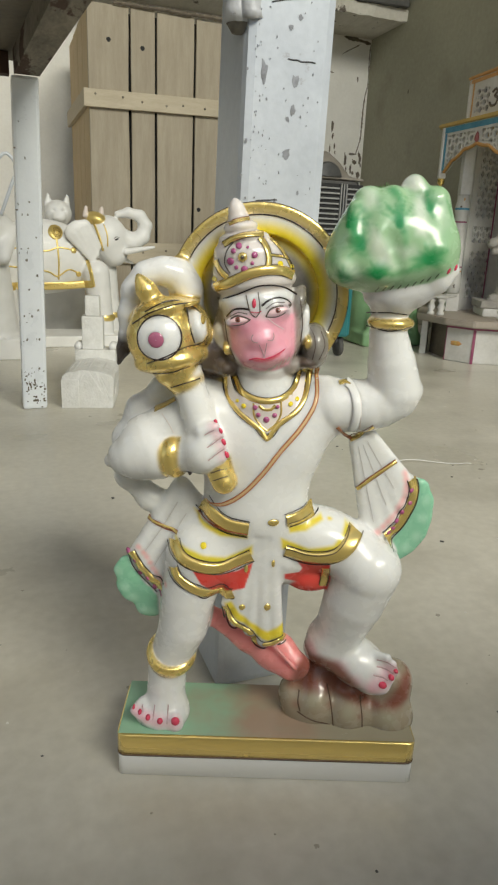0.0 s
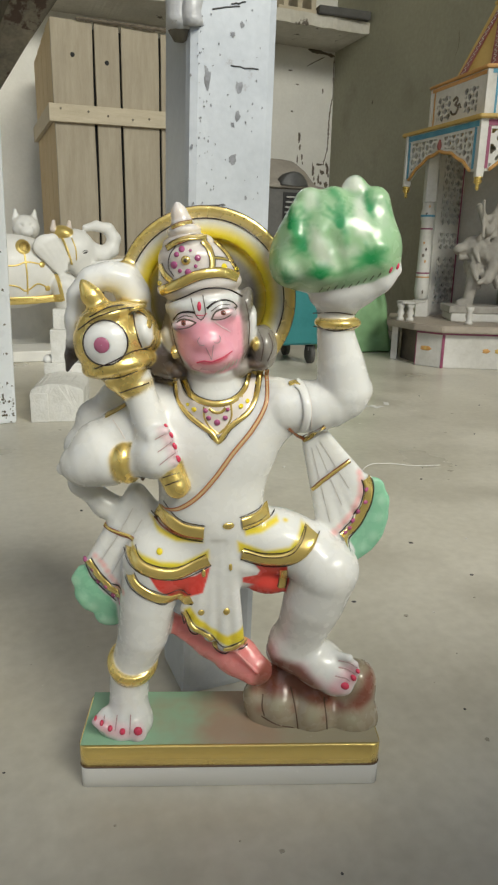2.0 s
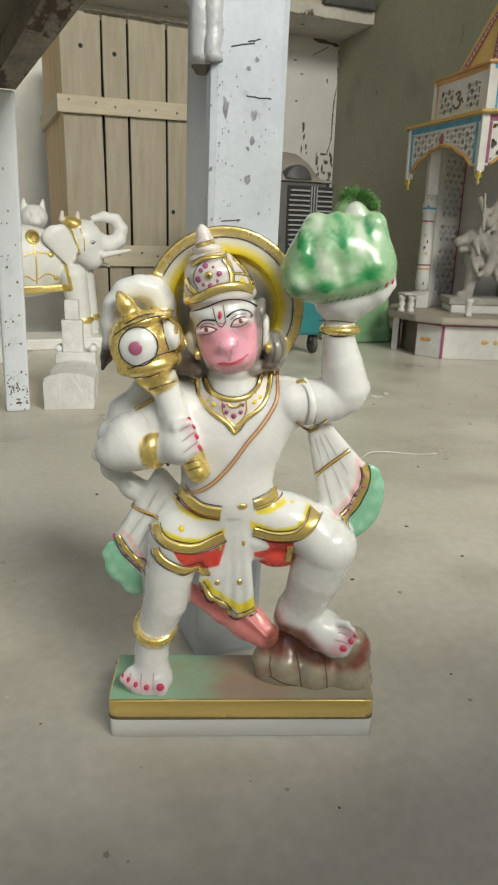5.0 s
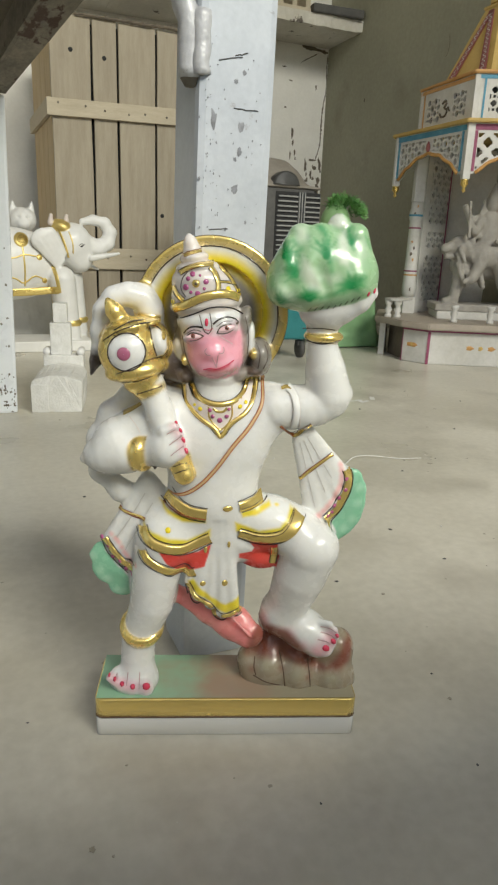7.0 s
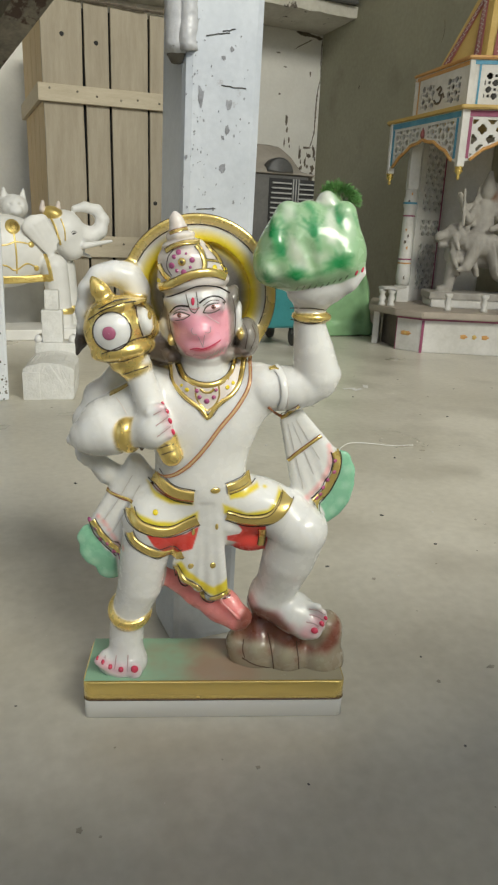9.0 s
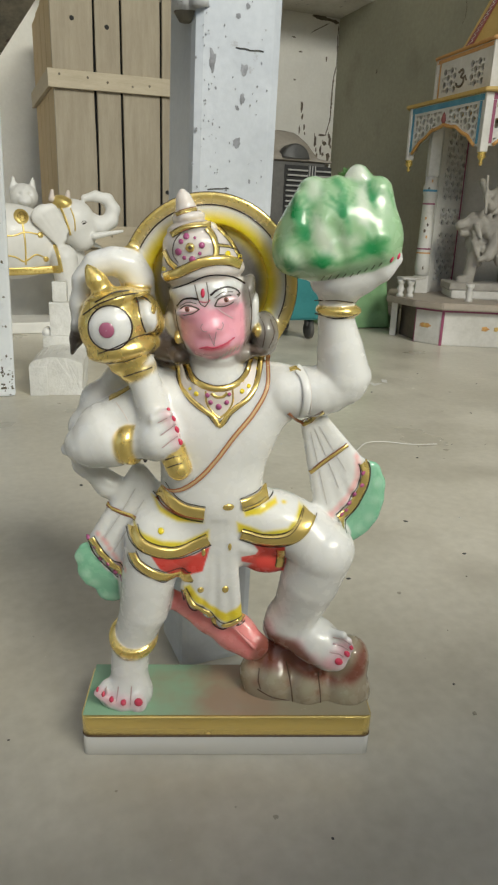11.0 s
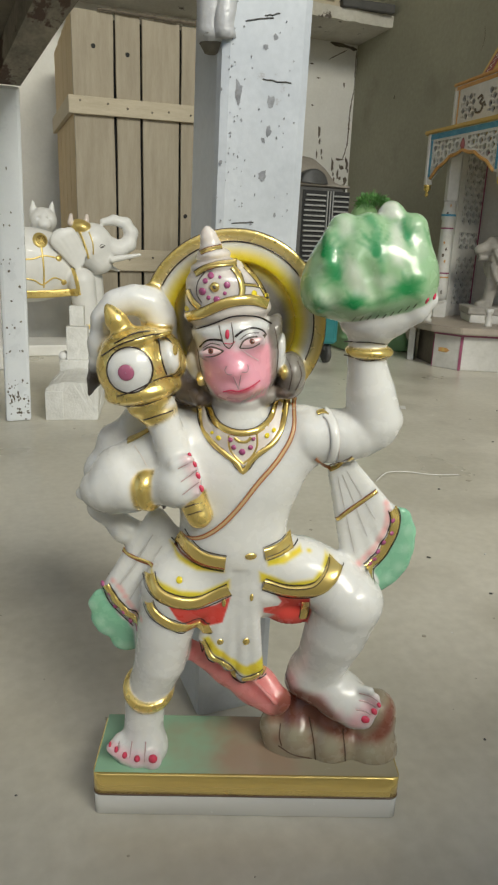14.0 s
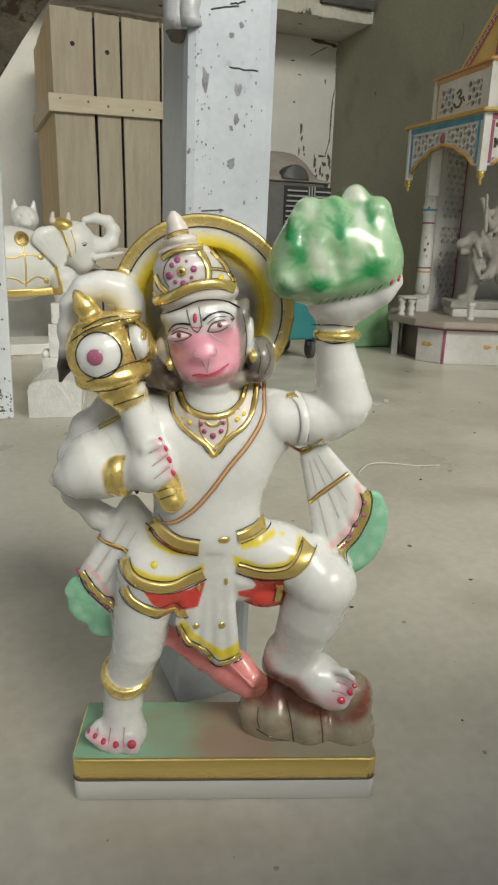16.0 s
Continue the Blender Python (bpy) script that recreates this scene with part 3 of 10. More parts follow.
def painted(name, rough=0.2, coat=0.35, sss=0.25, dirt=0.12, bump=0.02):
    """Polished marble with pigment and gilding from the figure's own paint."""
    m, t, b = nodes_of(name)
    N, L = t.nodes, t.links
    at = N.new("ShaderNodeAttribute")
    at.attribute_name = "paint"
    co = N.new("ShaderNodeTexCoord")
    n1 = N.new("ShaderNodeTexNoise")
    n1.inputs["Scale"].default_value, n1.inputs["Detail"].default_value = 14, 6
    n2 = N.new("ShaderNodeTexNoise")
    n2.inputs["Scale"].default_value, n2.inputs["Detail"].default_value = 90, 2
    for n in (n1, n2):
        L.new(co.outputs["Object"], n.inputs["Vector"])
    mr = N.new("ShaderNodeMapRange")
    mr.inputs[1].default_value, mr.inputs[2].default_value = 0.3, 0.75
    mr.inputs[3].default_value, mr.inputs[4].default_value = 1 - dirt, 1.0
    L.new(n1.outputs[0], mr.inputs[0])
    mx = N.new("ShaderNodeMix")
    mx.data_type, mx.blend_type = "RGBA", "MULTIPLY"
    mx.inputs[0].default_value = 1
    L.new(at.outputs["Color"], mx.inputs[6])
    L.new(mr.outputs[0], mx.inputs[7])
    L.new(mx.outputs[2], b.inputs["Base Color"])
    L.new(at.outputs["Alpha"], b.inputs["Metallic"])
    rg = N.new("ShaderNodeMapRange")
    rg.inputs[3].default_value, rg.inputs[4].default_value = rough, rough + 0.1
    L.new(n2.outputs[0], rg.inputs[0])
    L.new(rg.outputs[0], b.inputs["Roughness"])
    b.inputs["Coat Weight"].default_value, b.inputs["Coat Roughness"].default_value = coat, 0.06
    b.inputs["Specular IOR Level"].default_value = 0.4
    if sss:
        inv = N.new("ShaderNodeMath")
        inv.operation = "MULTIPLY_ADD"
        L.new(at.outputs["Alpha"], inv.inputs[0])
        inv.inputs[1].default_value, inv.inputs[2].default_value = -sss, sss
        L.new(inv.outputs[0], b.inputs["Subsurface Weight"])
        b.inputs["Subsurface Radius"].default_value = (1.0, 0.96, 0.9)
        b.inputs["Subsurface Scale"].default_value = 0.010
    bp = N.new("ShaderNodeBump")
    bp.inputs["Strength"].default_value, bp.inputs["Distance"].default_value = bump * 4, 0.002
    ad = N.new("ShaderNodeMath")
    ad.operation = "MULTIPLY"
    L.new(n2.outputs[0], ad.inputs[0])
    L.new(at.outputs["Alpha"], ad.inputs[1])
    L.new(ad.outputs[0], bp.inputs["Height"])
    L.new(bp.outputs[0], b.inputs["Normal"])
    return m

# ---------------------------------------------------------------- the shelf and the crate at the back wall
bm = bx(-5.3, WA, 0.13, WB, 1.928, 2.0)
bmesh.ops.subdivide_edges(bm, edges=[e for e in bm.edges if e.calc_length() > 3], cuts=200)
for v in bm.verts:
    if v.co.y < 0.3:
        v.co.y += 0.014 * noise.noise((v.co.x * 9, 0, v.co.z * 9)) + 0.007 * noise.noise((v.co.x * 31, 2, 0))
        if v.co.z < 1.96:
            v.co.z += 0.010 * noise.noise((v.co.x * 14, 5, 0))
tagged(finish("shelf", bm, M_SLAB, m=ROOM), "chipped painted concrete loft shelf on the wall", "shelf", kind="structure")


def plank(x0, x1, y0, y1, z0, z1, seed):
    """A sawn board with slightly wandering edges."""
    rnd = random.Random(seed)
    bm = bmesh.new()
    n = 12
    rings = []
    for i in range(n + 1):
        z = z0 + (z1 - z0) * i / n
        a, b = x0 + 0.004 * abs(noise.noise((z * 1.6, seed * 3.7, 0))) + rnd.uniform(0, 0.0012), x1 - 0.006 * abs(noise.noise((z * 1.3, seed * 5.1, 4))) - rnd.uniform(0, 0.0015)
        rings.append([bm.verts.new(c) for c in ((a, y0 + 0.002, z), (a + 0.002, y0, z), (b - 0.002, y0, z), (b, y0 + 0.002, z), (b, y1, z), (a, y1, z))])
    for p, q in zip(rings, rings[1:]):
        for k in range(6):
            bm.faces.new((p[k], p[(k + 1) % 6], q[(k + 1) % 6], q[k]))
    bm.faces.new(rings[0][::-1])
    bm.faces.new(rings[-1])
    return bm


def nail_head(x, y, z, r, parent, axis="y"):
    bm = lathe([(r, 0), (r, 0.002), (r * 0.6, 0.003)], 8)
    bmesh.ops.rotate(bm, verts=bm.verts, matrix=Matrix.Rotation(radians(90), 3, "X" if axis == "y" else "Y"))
    bmesh.ops.translate(bm, verts=bm.verts, vec=(x, y, z))
    return part("nail", bm, M_RUST, parent)


crate = thing("packing_crate", ROOM, "tall packing crate of weathered planks with nailed battens", "crate")
CB, CL, CD = -0.445, -1.85, 0.84      # front face, left corner, depth
for i, (a, b, top) in enumerate(((CL, -1.641, 1.60), (-1.633, -1.506, 1.61), (-1.496, -1.296, 1.598), (-1.287, -1.123, 1.59), (-1.117, -0.96, 1.592))):
    part("plank", plank(a, b, CB, CB + 0.02, 0.02, top, i), M_WOOD, crate)
for i in range(4):
    bm = plank(0, 0.196, -0.01, 0.01, 0.02, 1.60 - 0.008 * i, 20 + i)
    bmesh.ops.rotate(bm, verts=bm.verts, matrix=Matrix.Rotation(radians(90), 3, "Z"))
    bmesh.ops.translate(bm, verts=bm.verts, vec=(CL + 0.011, CB + 0.022 + i * 0.202, 0))
    part("plank", bm, M_HONEY, crate, "honey-coloured side plank")
part("back_board", bx(CL + 0.03, -0.97, CB + CD - 0.02, CB + CD, 0.02, 1.58), M_WOOD, crate)
# Black sheet added so the gaps between planks look unlit.
part("inner_shade_sheet", bx(CL + 0.03, -0.97, CB + 0.035, CB + 0.05, 0.02, 1.58), M_BLACK, crate, "black sheet added as the shade inside the crate")
part("skid", bx(CL, -0.96, CB, CB + CD, 0, 0.022), M_WOOD, crate)
for z, h, tilt in ((1.172, 0.042, 0.006), (0.41, 0.057, 0)):
    bm = bx(CL - 0.028, -0.95, CB - 0.024, CB - 0.001, z - h, z + h, 0.003)
    for v in bm.verts:
        v.co.z += tilt * (v.co.x + 1.5) / 0.35
    part("batten", bm, M_WOOD2, crate, "paler nailed batten")
    part("batten", bx(CL - 0.024, CL - 0.001, CB + 0.001, CB + CD, z - h, z + h, 0.003), M_WOOD2, crate, "paler nailed batten")
    for x in (-1.82, -1.68, -1.58, -1.45, -1.36, -1.24, -1.10):
        nail_head(x, CB - 0.024, z + random.uniform(-0.02, 0.02), 0.006, crate)
for x, z in ((-1.744, 1.444), (-1.571, 1.424), (-1.258, 0.655)):
    bm = lathe([(0.0125, 0), (0.011, 0.004)], 9)
    for v in bm.verts:
        v.co.x *= 1 + 0.3 * noise.noise((v.co.y * 300, x, 0))
    bmesh.ops.rotate(bm, verts=bm.verts, matrix=Matrix.Rotation(radians(90), 3, "X"))
    bmesh.ops.translate(bm, verts=bm.verts, vec=(x, CB + 0.0015, z))
    part("knot_hole", bm, M_BLACK, crate, "dark knot hole")
bm = bmesh.new()
for i in range(34):
    x = -1.72 + i * 0.022
    k = max(0.2, (x + 1.75) / 0.5)
    tube([(x, CB - 0.01, 1.606 + 0.006 * noise.noise((x * 20, 0, 0))), (x + 0.05, CB - 0.012 + 0.012 * k * noise.noise((x * 30, 4, 0)), 1.608 + 0.014 * k * noise.noise((x * 25, 2, 0)))], 0.007 + 0.010 * k * abs(noise.noise((x * 40, 1, 1))), 5, bm)
tagged(finish("torn_matting", bm, M_BARE, m=ROOM), "torn brown matting along the top of the crate", "matting")

# things that lie on the shelf
sh = thing("wooden_block", ROOM @ pose(-0.20, 0.22, 2.0), "yellowed wooden block frame lying on the shelf", "block")
part("board", bx(-0.14, 0.16, -0.06, 0.12, 0, 0.03, 0.004), M_WOOD2, sh)
for x in (-0.10, 0.0, 0.10):
    part("cleat", bx(x, x + 0.035, -0.05, 0.10, 0.031, 0.20, 0.004), M_WOOD2, sh)
sh = finish("dark_slab", prism([(-0.17, -0.10), (0.20, -0.13), (0.20, 0.09), (-0.15, 0.12)], 0, 0.05, 0.004), M_CHARCOAL, m=ROOM @ pose(0.10, 0.21, 2.0))
tagged(sh, "thin dark grey stone slab on the shelf", "slab")

# ---------------------------------------------------------------- the work table whose leg stands behind the statue
table = thing("work_table", ROOM, "silver-painted steel work table with a heavy stone top", "table")


def leg(a0, a1, b0, b1, z1, lean, mat=M_STEEL):
    """A square post, whose foot stands a little aside of its head."""
    bm = bx(a0, a1, b0, b1, 0.0, z1, 0.009)
    for v in bm.verts:
        v.co.x += lean * (1 - v.co.z / z1)
    return part("leg", bm, mat, table, "painted square steel leg, chipped and scratched")


PB = -3.651
PILLAR = leg(-2.130, -2.042, PB, PB + 0.086, 0.952, -0.016)
FARLEG = leg(-2.288, -2.218, -2.256, -2.185, 0.896, -0.018, M_WHITEPAINT)
leg(-3.25, -3.17, PB, PB + 0.08, 0.896, 0)
leg(-3.25, -3.17, -2.256, -2.18, 0.896, 0)
part("rail", prism([(-2.272, -2.26), (-2.216, -2.26), (-2.130, PB + 0.088), (-2.186, PB + 0.088)], 0.896, 0.905), M_RUST, table, "rusty angle-iron rail with flaking paint")
part("rail", prism([(-2.280, -2.26), (-2.2725, -2.26), (-2.1865, PB + 0.088), (-2.194, PB + 0.088)], 0.896, 0.952), M_RUST, table, "rusty angle-iron rail")
for i in range(80):
    rnd = random.Random(60 + i)
    blotch(FARLEG, "rust_patch", M_BARE if i % 3 else M_RUST, (-2.288 + rnd.uniform(0.008, 0.064) - 0.018 * (1 - 0.1 / 0.896), -2.2563, rnd.uniform(0.002, 0.13) if i % 3 else rnd.uniform(0.14, 0.85)), (1, 0, 0), (0, 0, 1), (0, -1, 0), rnd.uniform(0.0008, 0.0045), rnd.uniform(0.001, 0.006), i + 40, "patch of rust and lost paint")
part("rail", bx(-3.25, -2.29, -2.24, -2.20, 0.898, 0.951, 0.002), M_RUST, table)
part("rail", bx(-3.25, -2.134, PB + 0.02, PB + 0.06, 0.898, 0.951, 0.002), M_RUST, table)
part("tabletop", prism([(-3.32, PB - 0.08), (-2.06, PB - 0.08), (-2.19, -2.12), (-3.32, -2.12)], 0.953, 0.995, 0.004), M_STONE_AND_SHADE, table, "thick grey stone slab top")
# welded brace on the leg beside the statue
bm = tube(smoothline([(-2.139, PB + 0.012, 0.698), (-2.141, PB + 0.012, 0.72), (-2.142, PB + 0.012, 0.75), (-2.150, PB + 0.014, 0.775), (-2.168, PB + 0.016, 0.82), (-2.190, PB + 0.02, 0.87)], 0.008), 0.012, 12)
tube(smoothline([(-2.130, PB + 0.002, 0.700), (-2.130, PB + 0.003, 0.725), (-2.130, PB + 0.004, 0.76)], 0.006), 0.010, 8, bm)
for v in bm.verts:
    v.co += Vector([0.0030 * noise.noise(v.co * 75 + Vector((k * 7, 0, 0))) for k in range(3)])
M_BRACE = surface("flaking_paint_over_rust", (0.42, 0.42, 0.43), (0.64, 0.64, 0.65), 30, 0.4, 0.1, 0.2, 160, spots=((0.20, 0.13, 0.08), 30, 0.62))
part("brace", bm, M_BRACE, table, "lumpy welded brace under thick silver paint", True)
part("brace_end", tube([(-2.139, PB + 0.012, 0.690), (-2.139, PB + 0.012, 0.6975), (-2.140, PB + 0.012, 0.704)], [0.006, 0.0105, 0.0118], 12), M_RUST, table, "rusted bare end of the brace", True)
# flakes of missing paint and scratches on that leg
M_CHIP = surface("bare_grey_primer", (0.13, 0.13, 0.14), (0.36, 0.37, 0.40), 90, 0.7, 0, 0.1, 200)
rnd = random.Random(4)
for x, z, sx, sz in ((-2.112, 0.659, 0.004, 0.013), (-2.080, 0.654, 0.0045, 0.0075), (-2.081, 0.630, 0.0035, 0.006), (-2.086, 0.622, 0.0025, 0.003), (-2.085, 0.591, 0.005, 0.006),
                     (-2.079, 0.707, 0.003, 0.003), (-2.088, 0.698, 0.0035, 0.003), (-2.108, 0.637, 0.0015, 0.002), (-2.066, 0.642, 0.0012, 0.0015), (-2.070, 0.557, 0.002, 0.003),
                     (-2.094, 0.549, 0.0018, 0.003), (-2.110, 0.606, 0.001, 0.002), (-2.126, 0.60, 0.0015, 0.003), (-2.129, 0.57, 0.0012, 0.002), (-2.124, 0.55, 0.0012, 0.0015),
                     (-2.119, 0.625, 0.001, 0.0012), (-2.128, 0.66, 0.0012, 0.002), (-2.100, 0.68, 0.001, 0.0012), (-2.060, 0.69, 0.001, 0.0012), (-2.100, 0.11, 0.004, 0.003), (-2.110, 0.10, 0.002, 0.002)):
    bm = bmesh.new()
    pts = []
    for i in range(14):
        r = 0.55 + 0.75 * abs(noise.noise((math.cos(i * 0.449) * 2 + x * 99, math.sin(i * 0.449) * 2, z * 77)))
        pts.append((x - 0.016 * (1 - z / 0.952) + sx * r * math.cos(i * 0.449), z + sz * r * math.sin(i * 0.449)))
    bm.faces.new([bm.verts.new((p, PB - 0.0003, q)) for p, q in pts])
    part("paint_chip", bm, M_CHIP, PILLAR, "patch of bare grey primer")
rnd = random.Random(31)
for i in range(70):          # fine specks where the paint has come off, densest along the corner
    z = rnd.uniform(0.52, 0.74)
    x = (-2.122 + abs(rnd.gauss(0, 0.012)) if i % 3 else rnd.uniform(-2.118, -2.052)) - 0.016 * (1 - z / 0.952)
    r = rnd.uniform(0.0003, 0.0008)
    blotch(PILLAR, "paint_speck", M_CHIP, (x, PB - 0.0002, z), (1, 0, 0), (0, 0, 1), (0, -1, 0), r, r * rnd.uniform(0.8, 2.2), i + 200)
for x0, z0, x1, z1 in ((-2.090, 0.672, -2.062, 0.672), (-2.108, 0.716, -2.082, 0.722), (-2.116, 0.548, -2.094, 0.550), (-2.090, 0.722, -2.076, 0.726)):
    P = [(x0 - 0.004 + (x1 - x0) * i / 6, PB - 0.0004, z0 + (z1 - z0) * i / 6 + 0.0008 * noise.noise((i * 1.3, x0 * 50, 0))) for i in range(7)]
    part("scratch", tube(P, 0.0006, 5), M_CHARCOAL, PILLAR, "dark scratch in the paint")

# ---------------------------------------------------------------- air cooler
cooler = thing("air_cooler", ROOM @ pose(-1.035, -1.535, 0), "dusty charcoal air cooler with a teal water tank on castors", "air cooler")
part("tank", prism([(-0.21, 0.02), (-0.19, 0), (0.19, 0), (0.21, 0.02), (0.21, 0.36), (-0.21, 0.36)], 0.095, 0.365, 0.008), M_TEAL, cooler, "teal plastic water tank")
M_DARKCAP = surface("black_plastic_cap", (0.03, 0.03, 0.03), (0.06, 0.06, 0.058), 20, 0.5, 0, 0.02, 90)
body = part("body", prism([(-0.215, 0.03), (-0.18, -0.004), (0.18, -0.004), (0.215, 0.03), (0.215, 0.37), (-0.215, 0.37)], 0.366, 0.765, 0.012), M_CHARCOAL, cooler, "charcoal plastic housing")
# Flat black plate behind the slats; the grille's inner shade is its colour.
part("grille_shade", bx(-0.02, 0.203, -0.008, -0.005, 0.43, 0.752, 0.001), M_BLACK, body)
for i in range(15):
    z = 0.438 + i * 0.0208
    x0 = 0.004 + 0.016 * math.sin((z - 0.43) / 0.32 * 3.1416) * 0 + 0.03 * ((z - 0.63) / 0.2) ** 2 * (1 if z > 0.63 else 0.3) - 0.018
    part("slat", bx(x0, 0.088, -0.016, -0.009, z, z + 0.0065, 0.001), M_CHROME, body)
    part("slat", bx(0.126, 0.199, -0.016, -0.009, z, z + 0.0065, 0.001), M_CHROME, body)
for x in (0.094, 0.107, 0.120):
    part("divider", bx(x - 0.0028, x + 0.0028, -0.018, -0.009, 0.43, 0.752, 0.001), M_CHROME, body)
bm = bmesh.new()
prof = [(0.0, 0.768), (-0.004, 0.776), (0.004, 0.788), (0.05, 0.806), (0.10, 0.845), (0.13, 0.89), (0.17, 0.905), (0.36, 0.905), (0.36, 0.768)]
rows = []
for x, k in ((-0.21, 0.0), (-0.19, 1.0), (0.05, 1.0), (0.10, 0.96), (0.15, 0.70), (0.19, 0.34), (0.208, 0.10)):
    rows.append([bm.verts.new((x, y, 0.768 + (z - 0.768) * (k if z > 0.80 else max(k, 0.6)))) for y, z in prof])
for a, c in zip(rows, rows[1:]):
    for k in range(len(prof)):
        bm.faces.new((a[k], c[k], c[(k + 1) % len(prof)], a[(k + 1) % len(prof)]))
bm.faces.new(rows[0][::-1])
bm.faces.new(rows[-1])
bmesh.ops.bevel(bm, geom=list(bm.edges), offset=0.004, segments=2, affect="EDGES")
part("top_cover", bm, M_BEIGE, cooler, "dusty beige rounded top cover", True)
bm = lathe([(0.066, 0), (0.066, 0.05), (0.058, 0.058), (0.0, 0.06)], 24)
bmesh.ops.rotate(bm, verts=bm.verts, matrix=Matrix.Rotation(radians(90), 3, "X"))
bmesh.ops.translate(bm, verts=bm.verts, vec=(0.033, 0.05, 0.772))
for v in bm.verts:
    v.co.z = max(v.co.z, 0.779)
part("motor_cap", bm, M_DARKCAP, cooler, "round dark motor cap", True)
for x in (-0.17, 0.17):
    for y in (0.05, 0.32):
        w = part("castor", bx(x - 0.02, x + 0.02, y - 0.015, y + 0.015, 0.06, 0.086, 0.003), M_CHARCOAL, cooler)
        bm = lathe([(0.032, -0.012), (0.044, -0.008), (0.044, 0.008), (0.032, 0.012)], 18)
        bmesh.ops.rotate(bm, verts=bm.verts, matrix=Matrix.Rotation(radians(90), 3, "Y"))
        bmesh.ops.translate(bm, verts=bm.verts, vec=(x, y, 0.044))
        part("wheel", bm, M_CHARCOAL, w, "worn black castor wheel", True)
part("side_louvre", bx(-0.18, -0.12, -0.012, -0.004, 0.39, 0.5, 0.003), M_CHARCOAL, body)

# ---------------------------------------------------------------- green bundle with plastic grass
cv = Carve((-0.24, -0.2, 0), (0.24, 0.2, 0.68), 0.008)
G = (0.30, 0.52, 0.27, 0)
cv.ell((0, 0, 0.17), (0.17, 0.14, 0.20), k=0.05, col=G)
cv.ell((-0.02, 0, 0.36), (0.14, 0.12, 0.20), k=0.05, col=G)
cv.ell((-0.07, 0, 0.56), (0.07, 0.07, 0.095), k=0.04, col=(0.36, 0.60, 0.28, 0))
cv.cap((0.13, -0.12, 0.02), (0.02, -0.16, 0.40), 0.012, 0.012, k=0.04, col=G)
cv.cap((-0.13, -0.10, 0.02), (-0.06, -0.15, 0.42), 0.012, 0.012, k=0.04, col=G)
cv.slab((0, 0, 0.03), (0.15, 0.12, 0.028), k=0.03, col=G)
bundle = cv.build("wrapped_sack", painted("green_sheet", 0.4, 0.0, 0.0, 0.3), pose(0.722, 3.70, 0, 0, 0, 20) @ Matrix.Scale(1.14, 4))
tagged(bundle, "tall sack wrapped in pale green sheeting", "sack")
bm = bmesh.new()
rnd = random.Random(8)
for i in range(1300):
    a, r = rnd.uniform(0, 6.283), 0.085 * math.sqrt(rnd.random())
    x, y, z = r * math.cos(a) * 1.15, r * math.sin(a) * 0.7, 0.055 * (1 - (r / 0.085) ** 2) + rnd.uniform(-0.02, 0.015)
    d = Vector((math.cos(a) * rnd.uniform(0.2, 1.4), math.sin(a), rnd.uniform(-0.6, 1.2))).normalized() * rnd.uniform(0.018, 0.042)
    s = d.orthogonal().normalized() * 0.0022
    p = Vector((x, y, z))
    bm.faces.new([bm.verts.new(c) for c in (p - s, p + s, p + d * 0.6 + s * 0.8 + Vector((0, 0, 0.003)), p + d)])
grass = finish("plastic_grass", bm, M_GRASS, m=pose(0.697, 3.66, 0.712, 0, 14, 0))
tagged(grass, "tuft of green plastic grass lying on the sack", "artificial grass", kind="stuff")

# ---------------------------------------------------------------- small marble shrine
M_CHALK = surface("chalky_cut_marble", (0.66, 0.65, 0.61), (0.84, 0.83, 0.80), 22, 0.7, 0, 0.5, 140, spots=((0.52, 0.50, 0.45), 16, 0.6, 0.12))
shr = thing("marble_shrine", pose(-0.474, 2.037, 0, 0, 0, 6), "small white marble shrine block with a stepped post", "shrine")
arc = [(0.078 * math.cos(radians(a)), 0.088 + 0.028 * math.sin(radians(a))) for a in range(10, 171, 16)]
bm = prism([(-0.074, 0), (0.074, 0)] + arc, 0, 0.22, 0.002)
bmesh.ops.rotate(bm, verts=bm.verts, matrix=Matrix.Rotation(radians(90), 3, "X"))
bmesh.ops.translate(bm, verts=bm.verts, vec=(0, 0.22, 0))
bmesh.ops.triangulate(bm, faces=bm.faces)
bmesh.ops.subdivide_edges(bm, edges=[e for e in bm.edges if e.calc_length() > 0.02], cuts=5)
for v in bm.verts:
    v.co += Vector([0.0022 * noise.noise(v.co * 60 + Vector((k * 9, 0, 0))) for k in range(3)]) + Vector((0, 0, 0.0015 * noise.noise(v.co * 180)))
part("block", bm, M_CHALK, shr, "roughly cut vaulted block")
part("side_cheek", bx(-0.0775, -0.026, -0.006, -0.0005, 0.0, 0.088, 0.002), M_CHALK, shr)
part("step", bx(-0.066, 0.066, 0.221, 0.29, 0.0, 0.142, 0.004), M_CHALK, shr)
for x in (-0.056, 0.056):
    bm = lathe([(0.012, -0.03), (0.014, 0), (0.012, 0.03)], 12)
    bmesh.ops.rotate(bm, verts=bm.verts, matrix=Matrix.Rotation(radians(90), 3, "X"))
    bmesh.ops.translate(bm, verts=bm.verts, vec=(x, 0.255, 0.152))
    part("scroll", bm, M_MARBLE, shr, "", True)
part("post", bx(-0.042, 0.026, 0.225, 0.275, 0.142, 0.25, 0.004), M_CHALK, shr)
part("post_top", bx(-0.03, 0.016, 0.23, 0.27, 0.2505, 0.315, 0.004), M_CHALK, shr)

